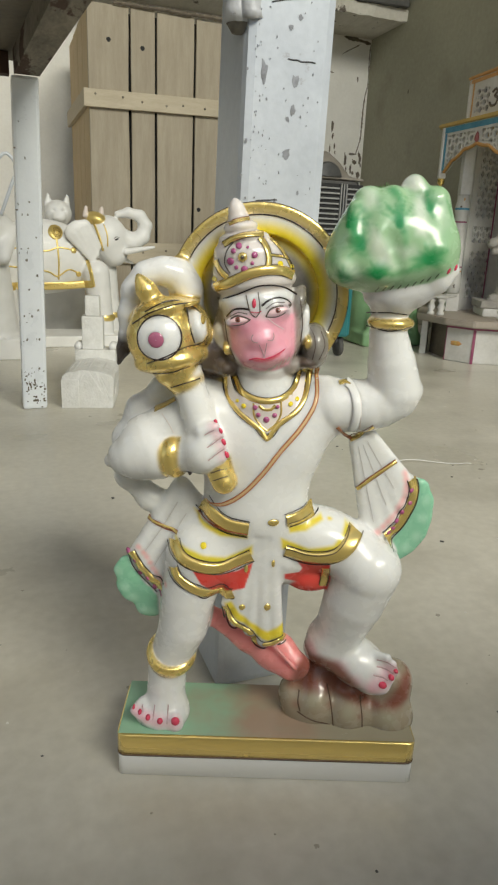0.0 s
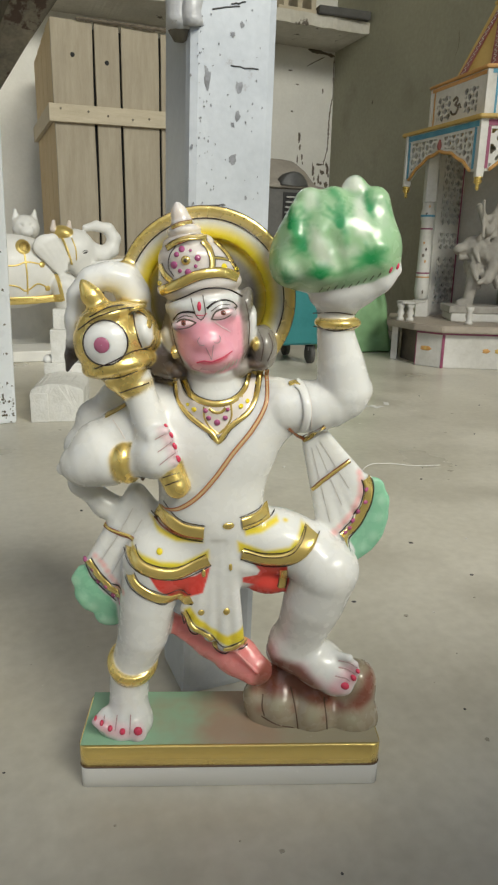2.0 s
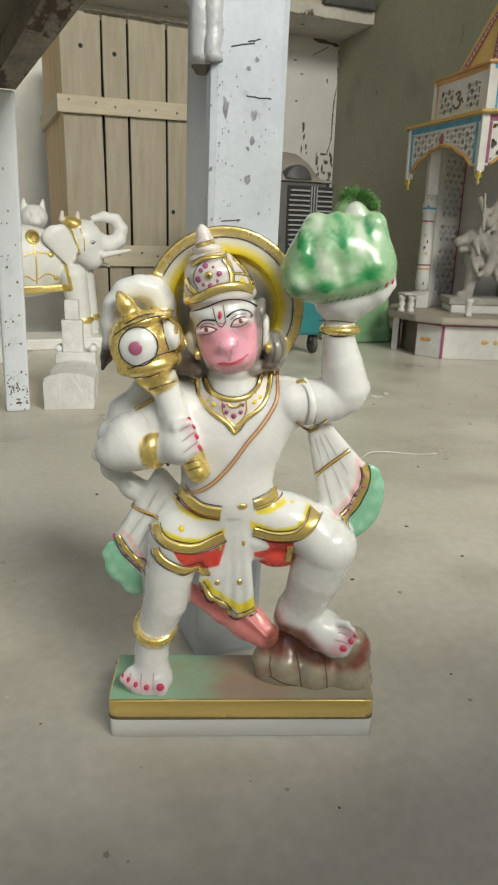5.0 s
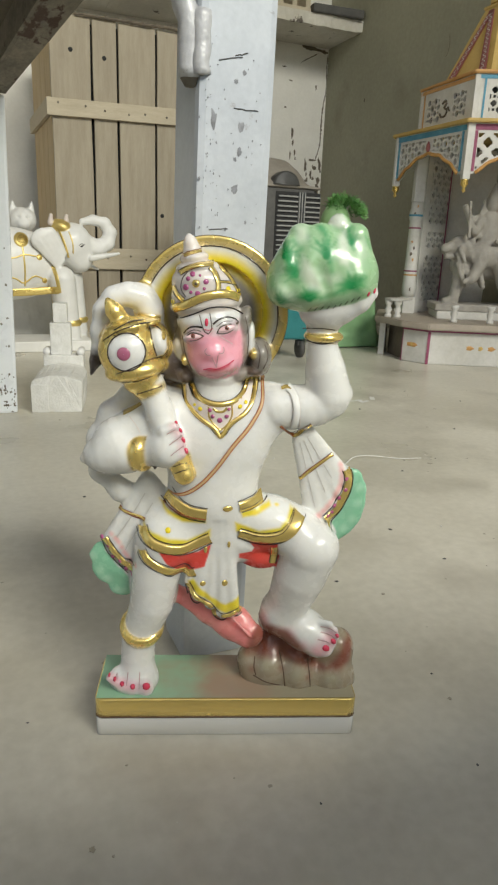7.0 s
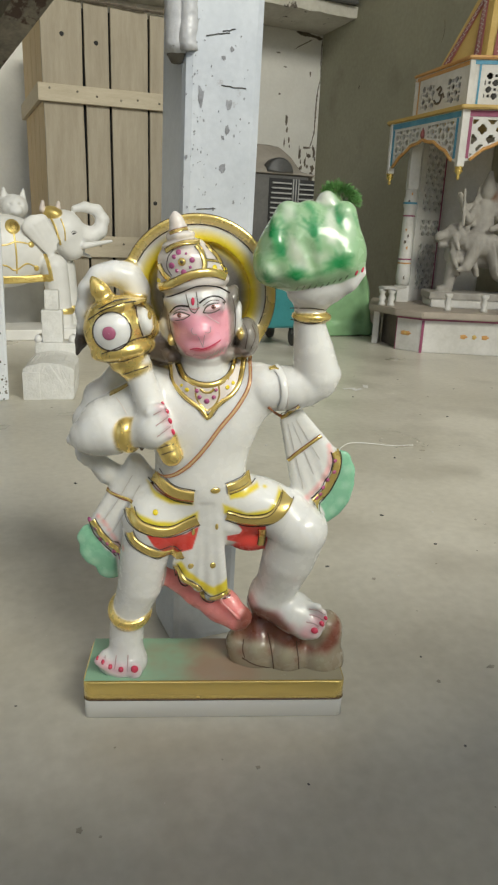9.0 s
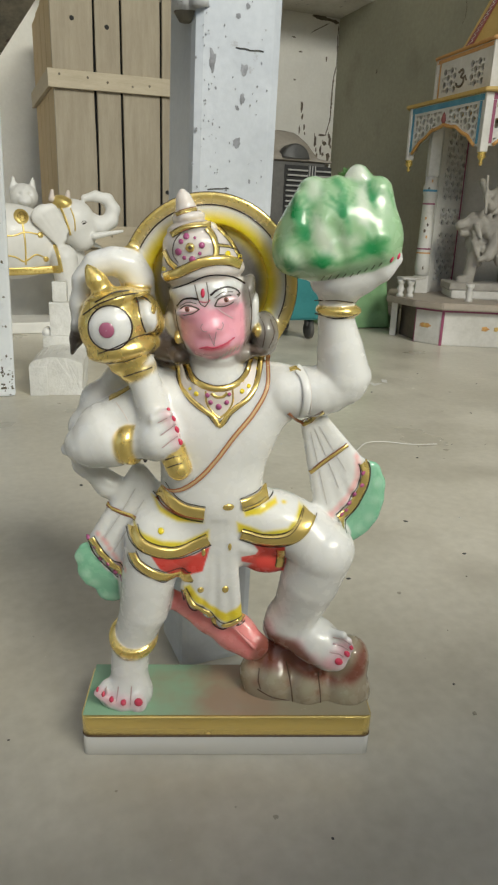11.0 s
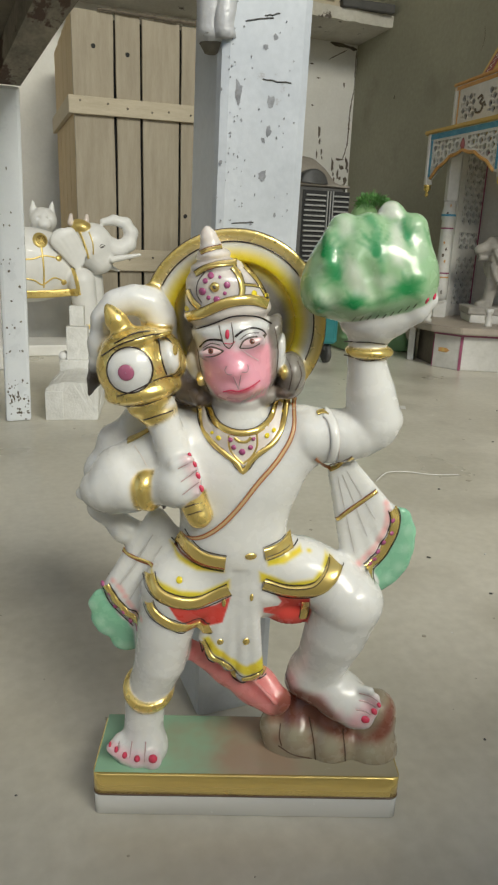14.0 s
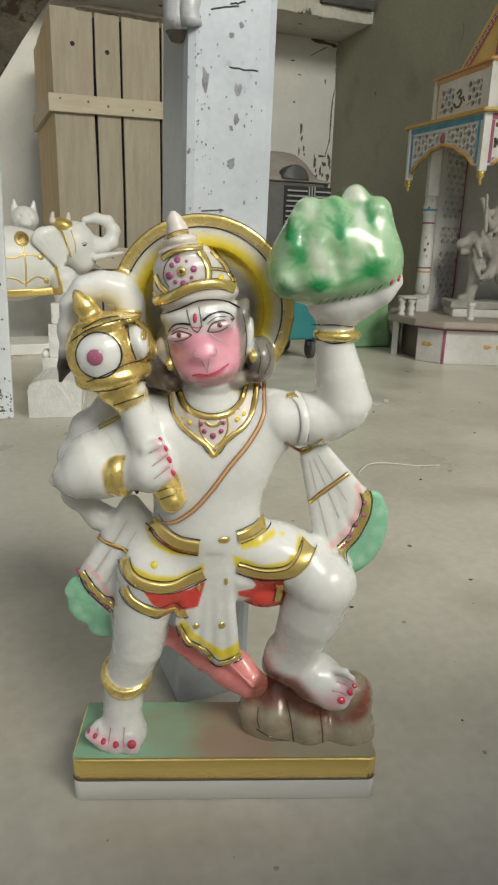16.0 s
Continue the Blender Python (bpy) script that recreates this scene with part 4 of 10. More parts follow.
# ---------------------------------------------------------------- elephant and the other marble figures
M_PAINTED2 = painted("painted_marble_dull", 0.4, 0.1, 0.0, 0.14)
WD, GD = (0.86, 0.85, 0.82, 0), (0.88, 0.68, 0.24, 0.8)
el = Carve((-0.60, -0.16, -0.005), (0.29, 0.16, 0.66), 0.004)
el.slab((-0.235, 0, 0.025), (0.325, 0.13, 0.025), k=0.001, col=WD)
el.ell((-0.27, 0, 0.395), (0.25, 0.115, 0.165), k=0.02, col=WD)
for x, y in ((-0.42, -0.065), (-0.40, 0.065), (-0.005, -0.065), (0.05, 0.065)):
    el.cap((x - 0.03, y, 0.33), (x, y, 0.075), 0.062, 0.048, k=0.02, col=WD)
el.ell((0.025, 0, 0.49), (0.095, 0.08, 0.10), turn=-15, k=0.02, col=WD)
el.ell((0.06, 0, 0.43), (0.065, 0.06, 0.07), k=0.02, col=WD)
for p, q, r, s in (((0.09, 0, 0.49), (0.15, 0, 0.475), 0.05, 0.04), ((0.15, 0, 0.475), (0.195, 0, 0.50), 0.04, 0.035), ((0.195, 0, 0.50), (0.21, 0, 0.55), 0.035, 0.031),
                   ((0.21, 0, 0.55), (0.185, 0, 0.592), 0.031, 0.027), ((0.185, 0, 0.592), (0.13, 0, 0.605), 0.027, 0.023), ((0.13, 0, 0.605), (0.08, 0, 0.595), 0.023, 0.016)):
    el.cap(p, q, r, s, k=0.010, col=WD)
el.cap((0.11, -0.05, 0.43), (0.235, -0.07, 0.455), 0.016, 0.007, k=0.008, col=WD)
el.cap((0.10, 0.035, 0.40), (0.155, 0.045, 0.375), 0.014, 0.006, k=0.008, col=WD)
el.cap((-0.13, -0.105, 0.505), (-0.045, -0.09, 0.38), 0.042, 0.012, k=0.012, col=WD, flat=2.6)
el.cap((-0.085, -0.10, 0.535), (-0.03, -0.085, 0.45), 0.03, 0.02, k=0.014, col=WD, flat=2.2)
el.cap((-0.115, -0.105, 0.52), (-0.04, -0.09, 0.42), 0.04, 0.02, k=0.012, col=WD, flat=2.6)
for i in range(4):
    el.cap((-0.15 + i * 0.026, -0.124, 0.50 + i * 0.012), (-0.058 + i * 0.008, -0.104, 0.385 + i * 0.014), 0.003, 0.002, k=0.010, sub=True)
el.ell((-0.015, 0, 0.565), (0.055, 0.062, 0.035), turn=-22, k=0.002, col=GD)
for x in (-0.07, 0.0):
    el.cap((x, -0.02, 0.585), (x + 0.004, -0.02, 0.618), 0.014, 0.008, k=0.006, col=(0.76, 0.66, 0.6, 0))
el.torus((-0.005, -0.065, 0.13), (0, 0, 1), 0.046, 0.009, GD, wide=1.5)
el.torus((0.048, 0.065, 0.13), (0, 0, 1), 0.046, 0.009, GD, wide=1.5)
el.front()
el.band([(-0.50, 0.272), (-0.38, 0.268), (-0.2, 0.272), (-0.06, 0.284)], 0.017, 0.005, GD, back=-0.075)
el.band([(-0.055, 0.272), (-0.062, 0.32), (-0.075, 0.39)], 0.008, 0.004, GD, back=-0.075)
el.band([(-0.42, 0.355), (-0.33, 0.345), (-0.25, 0.335), (-0.21, 0.315), (-0.16, 0.345), (-0.115, 0.33)], 0.0035, 0.003, GD)
el.band([(-0.42, 0.435), (-0.32, 0.425), (-0.25, 0.425), (-0.20, 0.44), (-0.14, 0.432)], 0.0035, 0.003, GD)
el.band([(-0.205, 0.30), (-0.203, 0.39), (-0.208, 0.49)], 0.004, 0.003, GD)
for x, z, r in ((-0.21, 0.505, 0.034), (-0.135, 0.43, 0.014), (-0.115, 0.325, 0.013), (-0.40, 0.50, 0.030), (-0.36, 0.335, 0.013)):
    el.dot((x, z), r, 0.006, GD)
el.band([(-0.04, 0.56), (-0.02, 0.50), (0.0, 0.43)], 0.005, 0.004, GD)
el.band([(0.005, 0.548), (0.018, 0.50), (0.02, 0.45)], 0.003, 0.003, GD)
for i in range(24):
    el.dot((-0.48 + i * 0.0185, 0.285 + 0.004 * math.sin(i * 1.3) - 0.012 * math.sin(i * 0.13)), 0.005, 0.008, GD, back=-0.075)
for k in range(3):
    el.band([(-0.205 + 0.02 * math.cos(a * 0.6) * (0.5 + 0.25 * k), 0.505 + 0.02 * math.sin(a * 0.6) * (0.5 + 0.25 * k)) for a in range(12)], 0.0016, 0.008, (0.3, 0.2, 0.05, 0.5))
el.dot((0.062, 0.484), 0.011, 0.002, (0.05, 0.04, 0.04, 0), rz=0.004, turn=20)
el.band([(0.048, 0.486), (0.06, 0.495), (0.076, 0.49)], 0.0012, 0.002, (0.05, 0.04, 0.04, 0))
elephant = el.build("elephant_statue", M_PAINTED2, ROOM @ pose(-1.885, -0.991, 0))
tagged(elephant, "white marble elephant statue with gilded saddle cloth and raised trunk", "statue")

rb = Carve((-0.15, -0.13, -0.004), (0.15, 0.13, 0.66), 0.006)
rb.slab((0, 0, 0.04), (0.14, 0.12, 0.04), k=0.001, col=WD)
rb.cap((0, 0, 0.10), (0, 0, 0.42), 0.10, 0.07, k=0.02, col=WD)
rb.ell((0, 0, 0.45), (0.10, 0.07, 0.09), k=0.02, col=WD)
for i in range(7):
    rb.cap((-0.09 + 0.03 * i, -0.105, 0.08), (-0.06 + 0.02 * i, -0.085, 0.40), 0.008, 0.008, k=0.015, sub=True)
rb.cap((0.09, 0, 0.45), (0.06, -0.08, 0.36), 0.03, 0.025, k=0.015, col=WD)
rb.ell((0, 0, 0.58), (0.05, 0.05, 0.06), k=0.01, col=WD)
robed = rb.build("robed_statue", M_PAINTED2, pose(-1.065, 2.87, 0, 0, 0, 20) @ Matrix.Scale(1.12, 4))
tagged(robed, "plain white marble robed figure on a square plinth", "statue")
hook = tube(smoothline([(0.06, -0.08, 0.50), (0.10, -0.10, 0.60), (0.12, -0.10, 0.66), (0.09, -0.10, 0.70), (0.06, -0.10, 0.68)], 0.01), 0.006, 8)
tagged(finish("bent_rod", hook, M_STEEL, None, "", True, pose(-1.065, 2.87, 0, 0, 0, 20) @ Matrix.Scale(1.12, 4)), "bent metal rod standing against the robed figure", "rod")

ct = Carve((-0.14, -0.14, -0.004), (0.16, 0.14, 0.66), 0.006)
ct.slab((0, 0, 0.15), (0.12, 0.12, 0.15), k=0.001, col=WD)
ct.ell((-0.01, 0, 0.38), (0.085, 0.075, 0.11), k=0.03, col=WD)
ct.ell((0.02, -0.02, 0.52), (0.06, 0.055, 0.055), k=0.02, col=WD)
for x in (-0.018, 0.056):
    ct.cap((x, -0.01, 0.555), (x * 1.15, -0.01, 0.598), 0.020, 0.006, k=0.006, col=WD, flat=1.8)
    ct.cap((x, -0.034, 0.562), (x * 1.12, -0.03, 0.588), 0.007, 0.003, k=0.004, sub=True)
    ct.ell((0.02 + (x - 0.02) * 0.62, -0.068, 0.53), (0.010, 0.008, 0.007), k=0.003, sub=True)
ct.ell((0.02, -0.068, 0.502), (0.028, 0.02, 0.02), k=0.012, col=WD)
ct.cap((-0.055, -0.06, 0.40), (-0.06, -0.085, 0.30), 0.026, 0.022, k=0.012, col=WD)
ct.cap((0.06, -0.06, 0.40), (0.065, -0.085, 0.30), 0.026, 0.022, k=0.012, col=WD)
ct.weather(0.0015, 0.012)
cat = ct.build("seated_animal_statue", M_PAINTED2, pose(-1.02, 3.72, 0, 0, 0, 20) @ Matrix.Scale(1.15, 4))
tagged(cat, "unpainted white marble seated animal statue on a block", "statue")

# ---------------------------------------------------------------- carved household temple
temple = thing("marble_temple", pose(0, 0, 0), "white marble household temple with painted trim and pierced screens", "temple")
M_TEMPLE = surface("dusty_white_marble", (0.56, 0.545, 0.50), (0.74, 0.725, 0.69), 8, 0.55, 0, 0.03, 70)
M_SLATE = surface("dusty_platform_stone", (0.34, 0.29, 0.24), (0.46, 0.40, 0.33), 7, 0.5, 0, 0.04, 60)
PZ = 0.166
plinth = part("plinth", prism([(0.939, 3.209), (1.032, 3.113), (1.66, 3.04), (1.70, 3.12), (1.58, 3.50), (1.20, 3.60)], 0.0, PZ, 0.004), M_TEMPLE, temple)
part("support", prism([(0.865, 3.384), (0.893, 3.372), (0.95, 3.55), (0.92, 3.56)], 0.0, PZ, 0.002), M_TEMPLE, temple)
# Panel in a dark colour that stands for shadow under the platform.
part("support_shade", prism([(0.93, 3.44), (0.955, 3.26), (1.10, 3.42), (1.08, 3.60)], 0.0, PZ, 0), M_STONE_AND_SHADE, temple, "dark brown panel painted as the shade under the platform")
part("platform", prism([(0.835, 3.385), (0.915, 3.175), (1.018, 3.072), (1.68, 3.0), (1.735, 3.09), (1.50, 3.74), (1.44, 3.86), (0.935, 3.74)], PZ, PZ + 0.032, 0.005), M_SLATE, temple, "dusty stone platform slab")
ZT = PZ + 0.032


def along(p, q, t0, t1, z0, z1, off, mat, parent, name, label="", d=0.006):
    """A thin raised strip on the outside of the wall line from p to q."""
    P, Q = Vector((*p, 0)), Vector((*q, 0))
    e = (Q - P)
    n = Vector((e.y, -e.x, 0)).normalized()
    a, b = P + e * t0 + n * off, P + e * t1 + n * off
    return part(name, prism([(a.x, a.y), ((a + n * d).x, (a + n * d).y), ((b + n * d).x, (b + n * d).y), (b.x, b.y)], z0, z1), mat, parent, label)


for p, q in (((0.939, 3.209), (1.032, 3.113)), ((1.032, 3.113), (1.66, 3.04))):
    along(p, q, 0, 1, PZ - 0.012, PZ - 0.002, 0.0005, M_PLUM, plinth, "trim", "plum painted line", 0.002)
    along(p, q, 0, 0.02 if q[0] > 1 else 0.06, 0, PZ - 0.013, 0.0005, M_PLUM, plinth, "trim", "plum painted line", 0.002)
    for t, c in ((0.32, M_ORANGE), (0.40, M_YELLOW), (0.48, M_ORANGE)) if q[0] > 1 else ((0.45, M_ORANGE),):
        e = Vector(q) - Vector(p)
        c0 = Vector(p) + e * t
        n = Vector((e.y, -e.x)).normalized()
        bm = lathe([(0.011, 0), (0.008, 0.002), (0.002, 0.003)], 10)
        for v in bm.verts:
            v.co.x *= (1.6 if c is M_ORANGE and q[0] > 1 else 1) * (1 + 0.25 * math.cos(5 * math.atan2(v.co.y, v.co.x)))
        bm.transform(Matrix.Translation((c0.x + n.x * 0.0005, c0.y + n.y * 0.0005, 0.085)) @ Matrix.Rotation(math.atan2(e.y, e.x), 4, "Z") @ Matrix.Rotation(radians(90), 4, "X"))
        part("painted_flower", bm, c, plinth, "small painted flower motif")

# columns, small balusters and screens
COL_AT = ((1.045, 3.56), (1.56, 3.16))


def column(x, y):
    c = part("column", bx(x - 0.032, x + 0.032, y - 0.032, y + 0.032, ZT, ZT + 0.085, 0.003), M_TEMPLE, temple, "turned marble column with painted rings")
    part("shaft", lathe([(0.027, ZT + 0.0855), (0.033, ZT + 0.10), (0.037, ZT + 0.13), (0.034, ZT + 0.16), (0.031, ZT + 0.30), (0.029, ZT + 0.47), (0.034, ZT + 0.48), (0.034, ZT + 0.51), (0.028, ZT + 0.53), (0.028, ZT + 0.56)], 20, (x, y, 0)), M_TEMPLE, c, "", True)
    for z, mat in ((0.195, M_ORANGE), (0.215, M_PLUM), (0.43, M_PLUM), (0.45, M_BLUE)):
        part("painted_ring", lathe([(0.0335 if z < 0.3 else 0.030, ZT + z), (0.0345 if z < 0.3 else 0.031, ZT + z + 0.003), (0.0335 if z < 0.3 else 0.030, ZT + z + 0.007)] if z != 0.45 else [(0.0345, ZT + 0.49), (0.035, ZT + 0.495), (0.0345, ZT + 0.50)], 20, (x, y, 0)), mat, c)
    part("capital", bx(x - 0.026, x + 0.026, y - 0.026, y + 0.026, ZT + 0.5605, ZT + 0.86, 0.005), M_TEMPLE, c)


    d = Vector((-x, -y, 0)).normalized()
    for k, (z, ru, rv) in enumerate(((0.275, 0.007, 0.010), (0.305, 0.009, 0.012), (0.335, 0.006, 0.012), (0.365, 0.007, 0.008), (0.125, 0.005, 0.012), (0.505, 0.006, 0.007), (0.54, 0.005, 0.009))):
        r = 0.0375 if z < 0.2 else 0.0325 if z < 0.4 else 0.0345
        side = Vector((-d.y, d.x, 0)) * 0.006 * (-1) ** k
        blotch(c, "painted_leaf", M_BARE if k % 3 else M_ORANGE, (x + d.x * r + side.x, y + d.y * r + side.y, ZT + z), (-d.y, d.x, 0), (0, 0, 1), tuple(d), ru, rv, 700 + k, "brown painted leaf motif")


for x, y in COL_AT:
    column(x, y)
for x, y in ((0.885, 3.325), (0.925, 3.30), (1.165, 3.165), (1.335, 3.145), (1.47, 3.125), (1.62, 3.11)):
    part("baluster", lathe([(0.018, ZT), (0.018, ZT + 0.012), (0.011, ZT + 0.018), (0.019, ZT + 0.038), (0.011, ZT + 0.056), (0.019, ZT + 0.066), (0.019, ZT + 0.08)], 14, (x, y, 0)), M_TEMPLE, temple, "", True)
part("handrail", prism([(0.865, 3.345), (0.885, 3.295), (0.935, 3.268), (1.03, 3.41), (1.01, 3.43)], ZT + 0.0805, ZT + 0.092, 0.002), M_TEMPLE, temple)


def screen(p, q, z0, z1, holes, name, parent, th=0.014, arch=None, mat=None, label="pierced marble screen"):
    """A pierced upright panel from p to q: a grid of cells with holes(u, v) left open; arch(u) gives the lower edge."""
    P, Q = Vector((*p, 0)), Vector((*q, 0))
    e = Q - P
    n = Vector((e.y, -e.x, 0)).normalized() * th
    L = e.length
    nu, nv = max(4, int(L / 0.0030)), max(4, int((z1 - z0) / 0.0030))
    solid = [[not holes((i + 0.5) / nu * L, z0 + (j + 0.5) / nv * (z1 - z0)) for j in range(nv)] for i in range(nu)]
    bm = bmesh.new()
    cache = {}

    def vert(i, j, s):
        if (i, j, s) not in cache:
            z = z0 + (z1 - z0) * j / nv
            if arch:
                lo = arch(i / nu)
                z = max(z, lo) if j else lo
            a = P + e * (i / nu) + n * s
            cache[(i, j, s)] = bm.verts.new((a.x, a.y, z))
        return cache[(i, j, s)]
    for i in range(nu):
        for j in range(nv):
            if not solid[i][j]:
                continue
            if arch and z0 + (z1 - z0) * (j + 1) / nv <= arch((i + 0.5) / nu):
                continue
            for s in (0, 1):
                q4 = [vert(i, j, s), vert(i + 1, j, s), vert(i + 1, j + 1, s), vert(i, j + 1, s)]
                bm.faces.new(q4 if s else q4[::-1])
            for (di, dj, a, b) in ((-1, 0, (i, j), (i, j + 1)), (1, 0, (i + 1, j), (i + 1, j + 1)), (0, -1, (i, j), (i + 1, j)), (0, 1, (i, j + 1), (i + 1, j + 1))):
                u, v = i + di, j + dj
                if not (0 <= u < nu and 0 <= v < nv) or not solid[u][v]:
                    bm.faces.new((vert(*a, 0), vert(*b, 0), vert(*b, 1), vert(*a, 1)))
    bmesh.ops.remove_doubles(bm, verts=bm.verts, dist=0.0004)
    return part(name, bm, mat or M_TEMPLE, parent, label)


def lattice(x0, x1, z0, z1, s, r):
    def f(u, v):
        if not (x0 < u < x1 and z0 < v < z1):
            return False
        i, j = round((u - x0) / s), round((v - z0) / s)
        x, y = u - x0 - i * s, v - z0 - j * s
        if s > 0.035:          # four-lobed openings
            return (i + j) % 2 == 0 and min((abs(x) - 0.011) ** 2 + y * y, x * x + (abs(y) - 0.011) ** 2) < 0.0105 ** 2
        return abs(x) + abs(y) < r if (i + j) % 2 == 0 else abs(x) < r * 0.35 and abs(y) < r * 0.35
    return f


LW, BW = (1.085, 3.60), (1.285, 3.80)     # the pierced side panel runs back from the column
screen(LW, BW, ZT, ZT + 0.84, lambda u, v: lattice(0.05, 0.255, ZT + 0.06, ZT + 0.80, 0.032, 0.0205)(u, v) and not (ZT + 0.30 < v < ZT + 0.34) and not (ZT + 0.42 < v < ZT + 0.46), "side_screen", temple)
# Added black sheet; it paints the dark seen through the pierced screen.
part("screen_shade_sheet", prism([(1.105, 3.66), (1.290, 3.845), (1.282, 3.855), (1.097, 3.67)], ZT, ZT + 0.84), M_BLACK, temple, "black sheet added as shade behind the screen")
part("back_panel", prism([(1.292, 3.80), (1.50, 3.70), (1.51, 3.715), (1.305, 3.815)], ZT, ZT + 0.84), M_TEMPLE, temple)
part("panel_edge", prism([(1.272, 3.772), (1.284, 3.772), (1.286, 3.786), (1.274, 3.786)], ZT + 0.02, ZT + 0.82), M_PLUM, temple, "plum painted edge line")

# roof with hanging arched fronts
RL, RC, RR, RE = (0.950, 3.66), (1.13, 3.15), (1.66, 3.07), (1.72, 3.12)
Z0, Z1 = 0.832, 1.070


def scallop(t):
    a = abs(t - 0.5) * 2
    if a > 0.86:
        return Z0 + 0.03
    return Z0 + 0.135 - 0.10 * (a / 0.86) ** 1.8 - 0.008 * abs(math.sin(a * 9.5))


def arched(p, q, trim, rim, big):
    L = (Vector(q) - Vector(p)).length
    s, r = (0.040, 0.025) if big else (0.028, 0.018)

    def holes(u, v):
        t = u / L
        lo = scallop(t)
        return 0.07 < t < 0.93 and lo + 0.022 < v < Z1 - 0.04 and abs(t - 0.5) > 0.05 and lattice(0.0, L, Z0, Z1, s, r)(u, v)
    pan = screen(p, q, Z0, Z1, holes, "arched_front", temple, 0.014, scallop)
    along(p, q, 0, 1, Z1 - 0.028, Z1 - 0.004, 0.0145, trim, pan, "trim", "painted border line", 0.002)
    for t in (0.035, 0.94):
        along(p, q, t, t + 0.025, Z0 + 0.04, Z1 - 0.03, 0.0145, trim, pan, "trim", "painted border line", 0.002)
    P, Q = Vector((*p, 0)), Vector((*q, 0))
    n = Vector(((Q - P).y, -(Q - P).x, 0)).normalized()
    pts = [P + (Q - P) * (0.07 + 0.86 * i / 40) + n * 0.016 + Vector((0, 0, scallop(0.07 + 0.86 * i / 40) + 0.006)) for i in range(41)]
    part("arch_moulding", tube(pts, 0.008, 6), rim, pan, "ochre painted arch moulding", True)
    c = P + (Q - P) * 0.5 + n * 0.018
    part("bud", lathe([(0.004, 0), (0.012, 0.015), (0.010, 0.03), (0.002, 0.05)], 10, (c.x, c.y, Z0 + 0.142)), M_MAROON, pan, "maroon lotus bud", True)
    return pan


arched(RL, RC, M_BLUE, M_ORANGE, False)
arched(RC, RR, M_PLUM, M_ORANGE, True)
for x, y in (RL, RC, RR):
    part("corner_post", bx(x - 0.017, x + 0.017, y - 0.02, y + 0.014, Z0 + 0.005, Z1, 0.004), M_TEMPLE, temple)
    part("drop", lathe([(0.004, Z0 - 0.05), (0.009, Z0 - 0.04), (0.006, Z0 - 0.03), (0.018, Z0 - 0.015), (0.016, Z0), (0.02, Z0 + 0.004)], 14, (x, y - 0.003, 0)), M_GOLD, temple, "gilded hanging drop", True)
eave = 0.03
part("eave", prism([(RL[0] - 0.035, RL[1] + 0.02), (RC[0] - 0.03, RC[1] - 0.04), (RR[0] + 0.02, RR[1] - 0.04), (RE[0] + 0.01, RE[1]), (1.48, 3.82), (1.42, 3.92), (0.98, 3.80)], Z1, Z1 + 0.016, 0.004), M_YELLOW, temple, "ochre edged roof slab")
UL, UC, UR = (1.052, 3.66), (1.165, 3.235), (1.60, 3.17)
U0, U1 = Z1 + 0.016, Z1 + 0.215


def om_holes(L):
    def f(u, v):
        t = u / L
        return (0.14 < t < 0.40 or 0.64 < t < 0.88) and U0 + 0.04 < v < U1 - 0.05 and lattice(0, L, U0, U1, 0.027, 0.018)(u, v)
    return f


for p, q, trim in ((UL, UC, M_ORANGE), (UC, UR, M_BLUE)):
    L = (Vector(q) - Vector(p)).length
    pan = screen(p, q, U0, U1, om_holes(L), "upper_panel", temple, 0.012)
    along(p, q, 0.0, 1.0, U1 - 0.02, U1 - 0.004, 0.0125, trim, pan, "trim", "painted border line", 0.002)
    along(p, q, 0.07, 0.09, U0 + 0.01, U1 - 0.02, 0.0125, trim, pan, "trim", "painted border line", 0.002)
    P, Q = Vector((*p, 0)), Vector((*q, 0))
    n = Vector(((Q - P).y, -(Q - P).x, 0)).normalized()
    e = (Q - P).normalized()
    c = P + (Q - P) * 0.52 + n * 0.013 + Vector((0, 0, (U0 + U1) / 2 - 0.012))
    sign = [(-0.02, 0.022), (-0.005, 0.03), (0.004, 0.018), (-0.008, 0.006), (0.008, -0.004), (0.0, -0.024), (-0.022, -0.024), (-0.03, -0.012)]
    bm = tube([c + e * a * 1.5 + Vector((0, 0, b * 1.25)) for a, b in (tuple(s) for s in smoothline(sign, 0.006))], 0.0055, 6)
    tube([c + e * a + Vector((0, 0, b)) for a, b in (tuple(s) for s in smoothline([(0.006, -0.004), (0.022, 0.006), (0.03, -0.01), (0.038, -0.012)], 0.006))], 0.004, 6, bm)
    part("sacred_sign", bm, M_BARE, pan, "dark brown painted sacred sign", True)
for x, y in (UL, UC, UR):
    part("corner_post", bx(x - 0.013, x + 0.013, y - 0.016, y + 0.012, U0, U1, 0.003), M_TEMPLE, temple)
part("upper_cornice", prism([(UL[0] - 0.022, UL[1] + 0.01), (UC[0] - 0.022, UC[1] - 0.026), (UR[0] + 0.02, UR[1] - 0.026), (1.65, 3.22), (1.46, 3.76), (1.10, 3.72)], U1, U1 + 0.014, 0.004), M_ORANGE, temple, "ochre edged cornice")
# Core coloured dark so the panel holes read as shade.
part("upper_shade_core", prism([(1.085, 3.65), (1.19, 3.26), (1.585, 3.20), (1.62, 3.26), (1.44, 3.73), (1.12, 3.69)], U0, U1 - 0.002), M_CHARCOAL, temple, "inner core with the shade behind the holes in its colour")
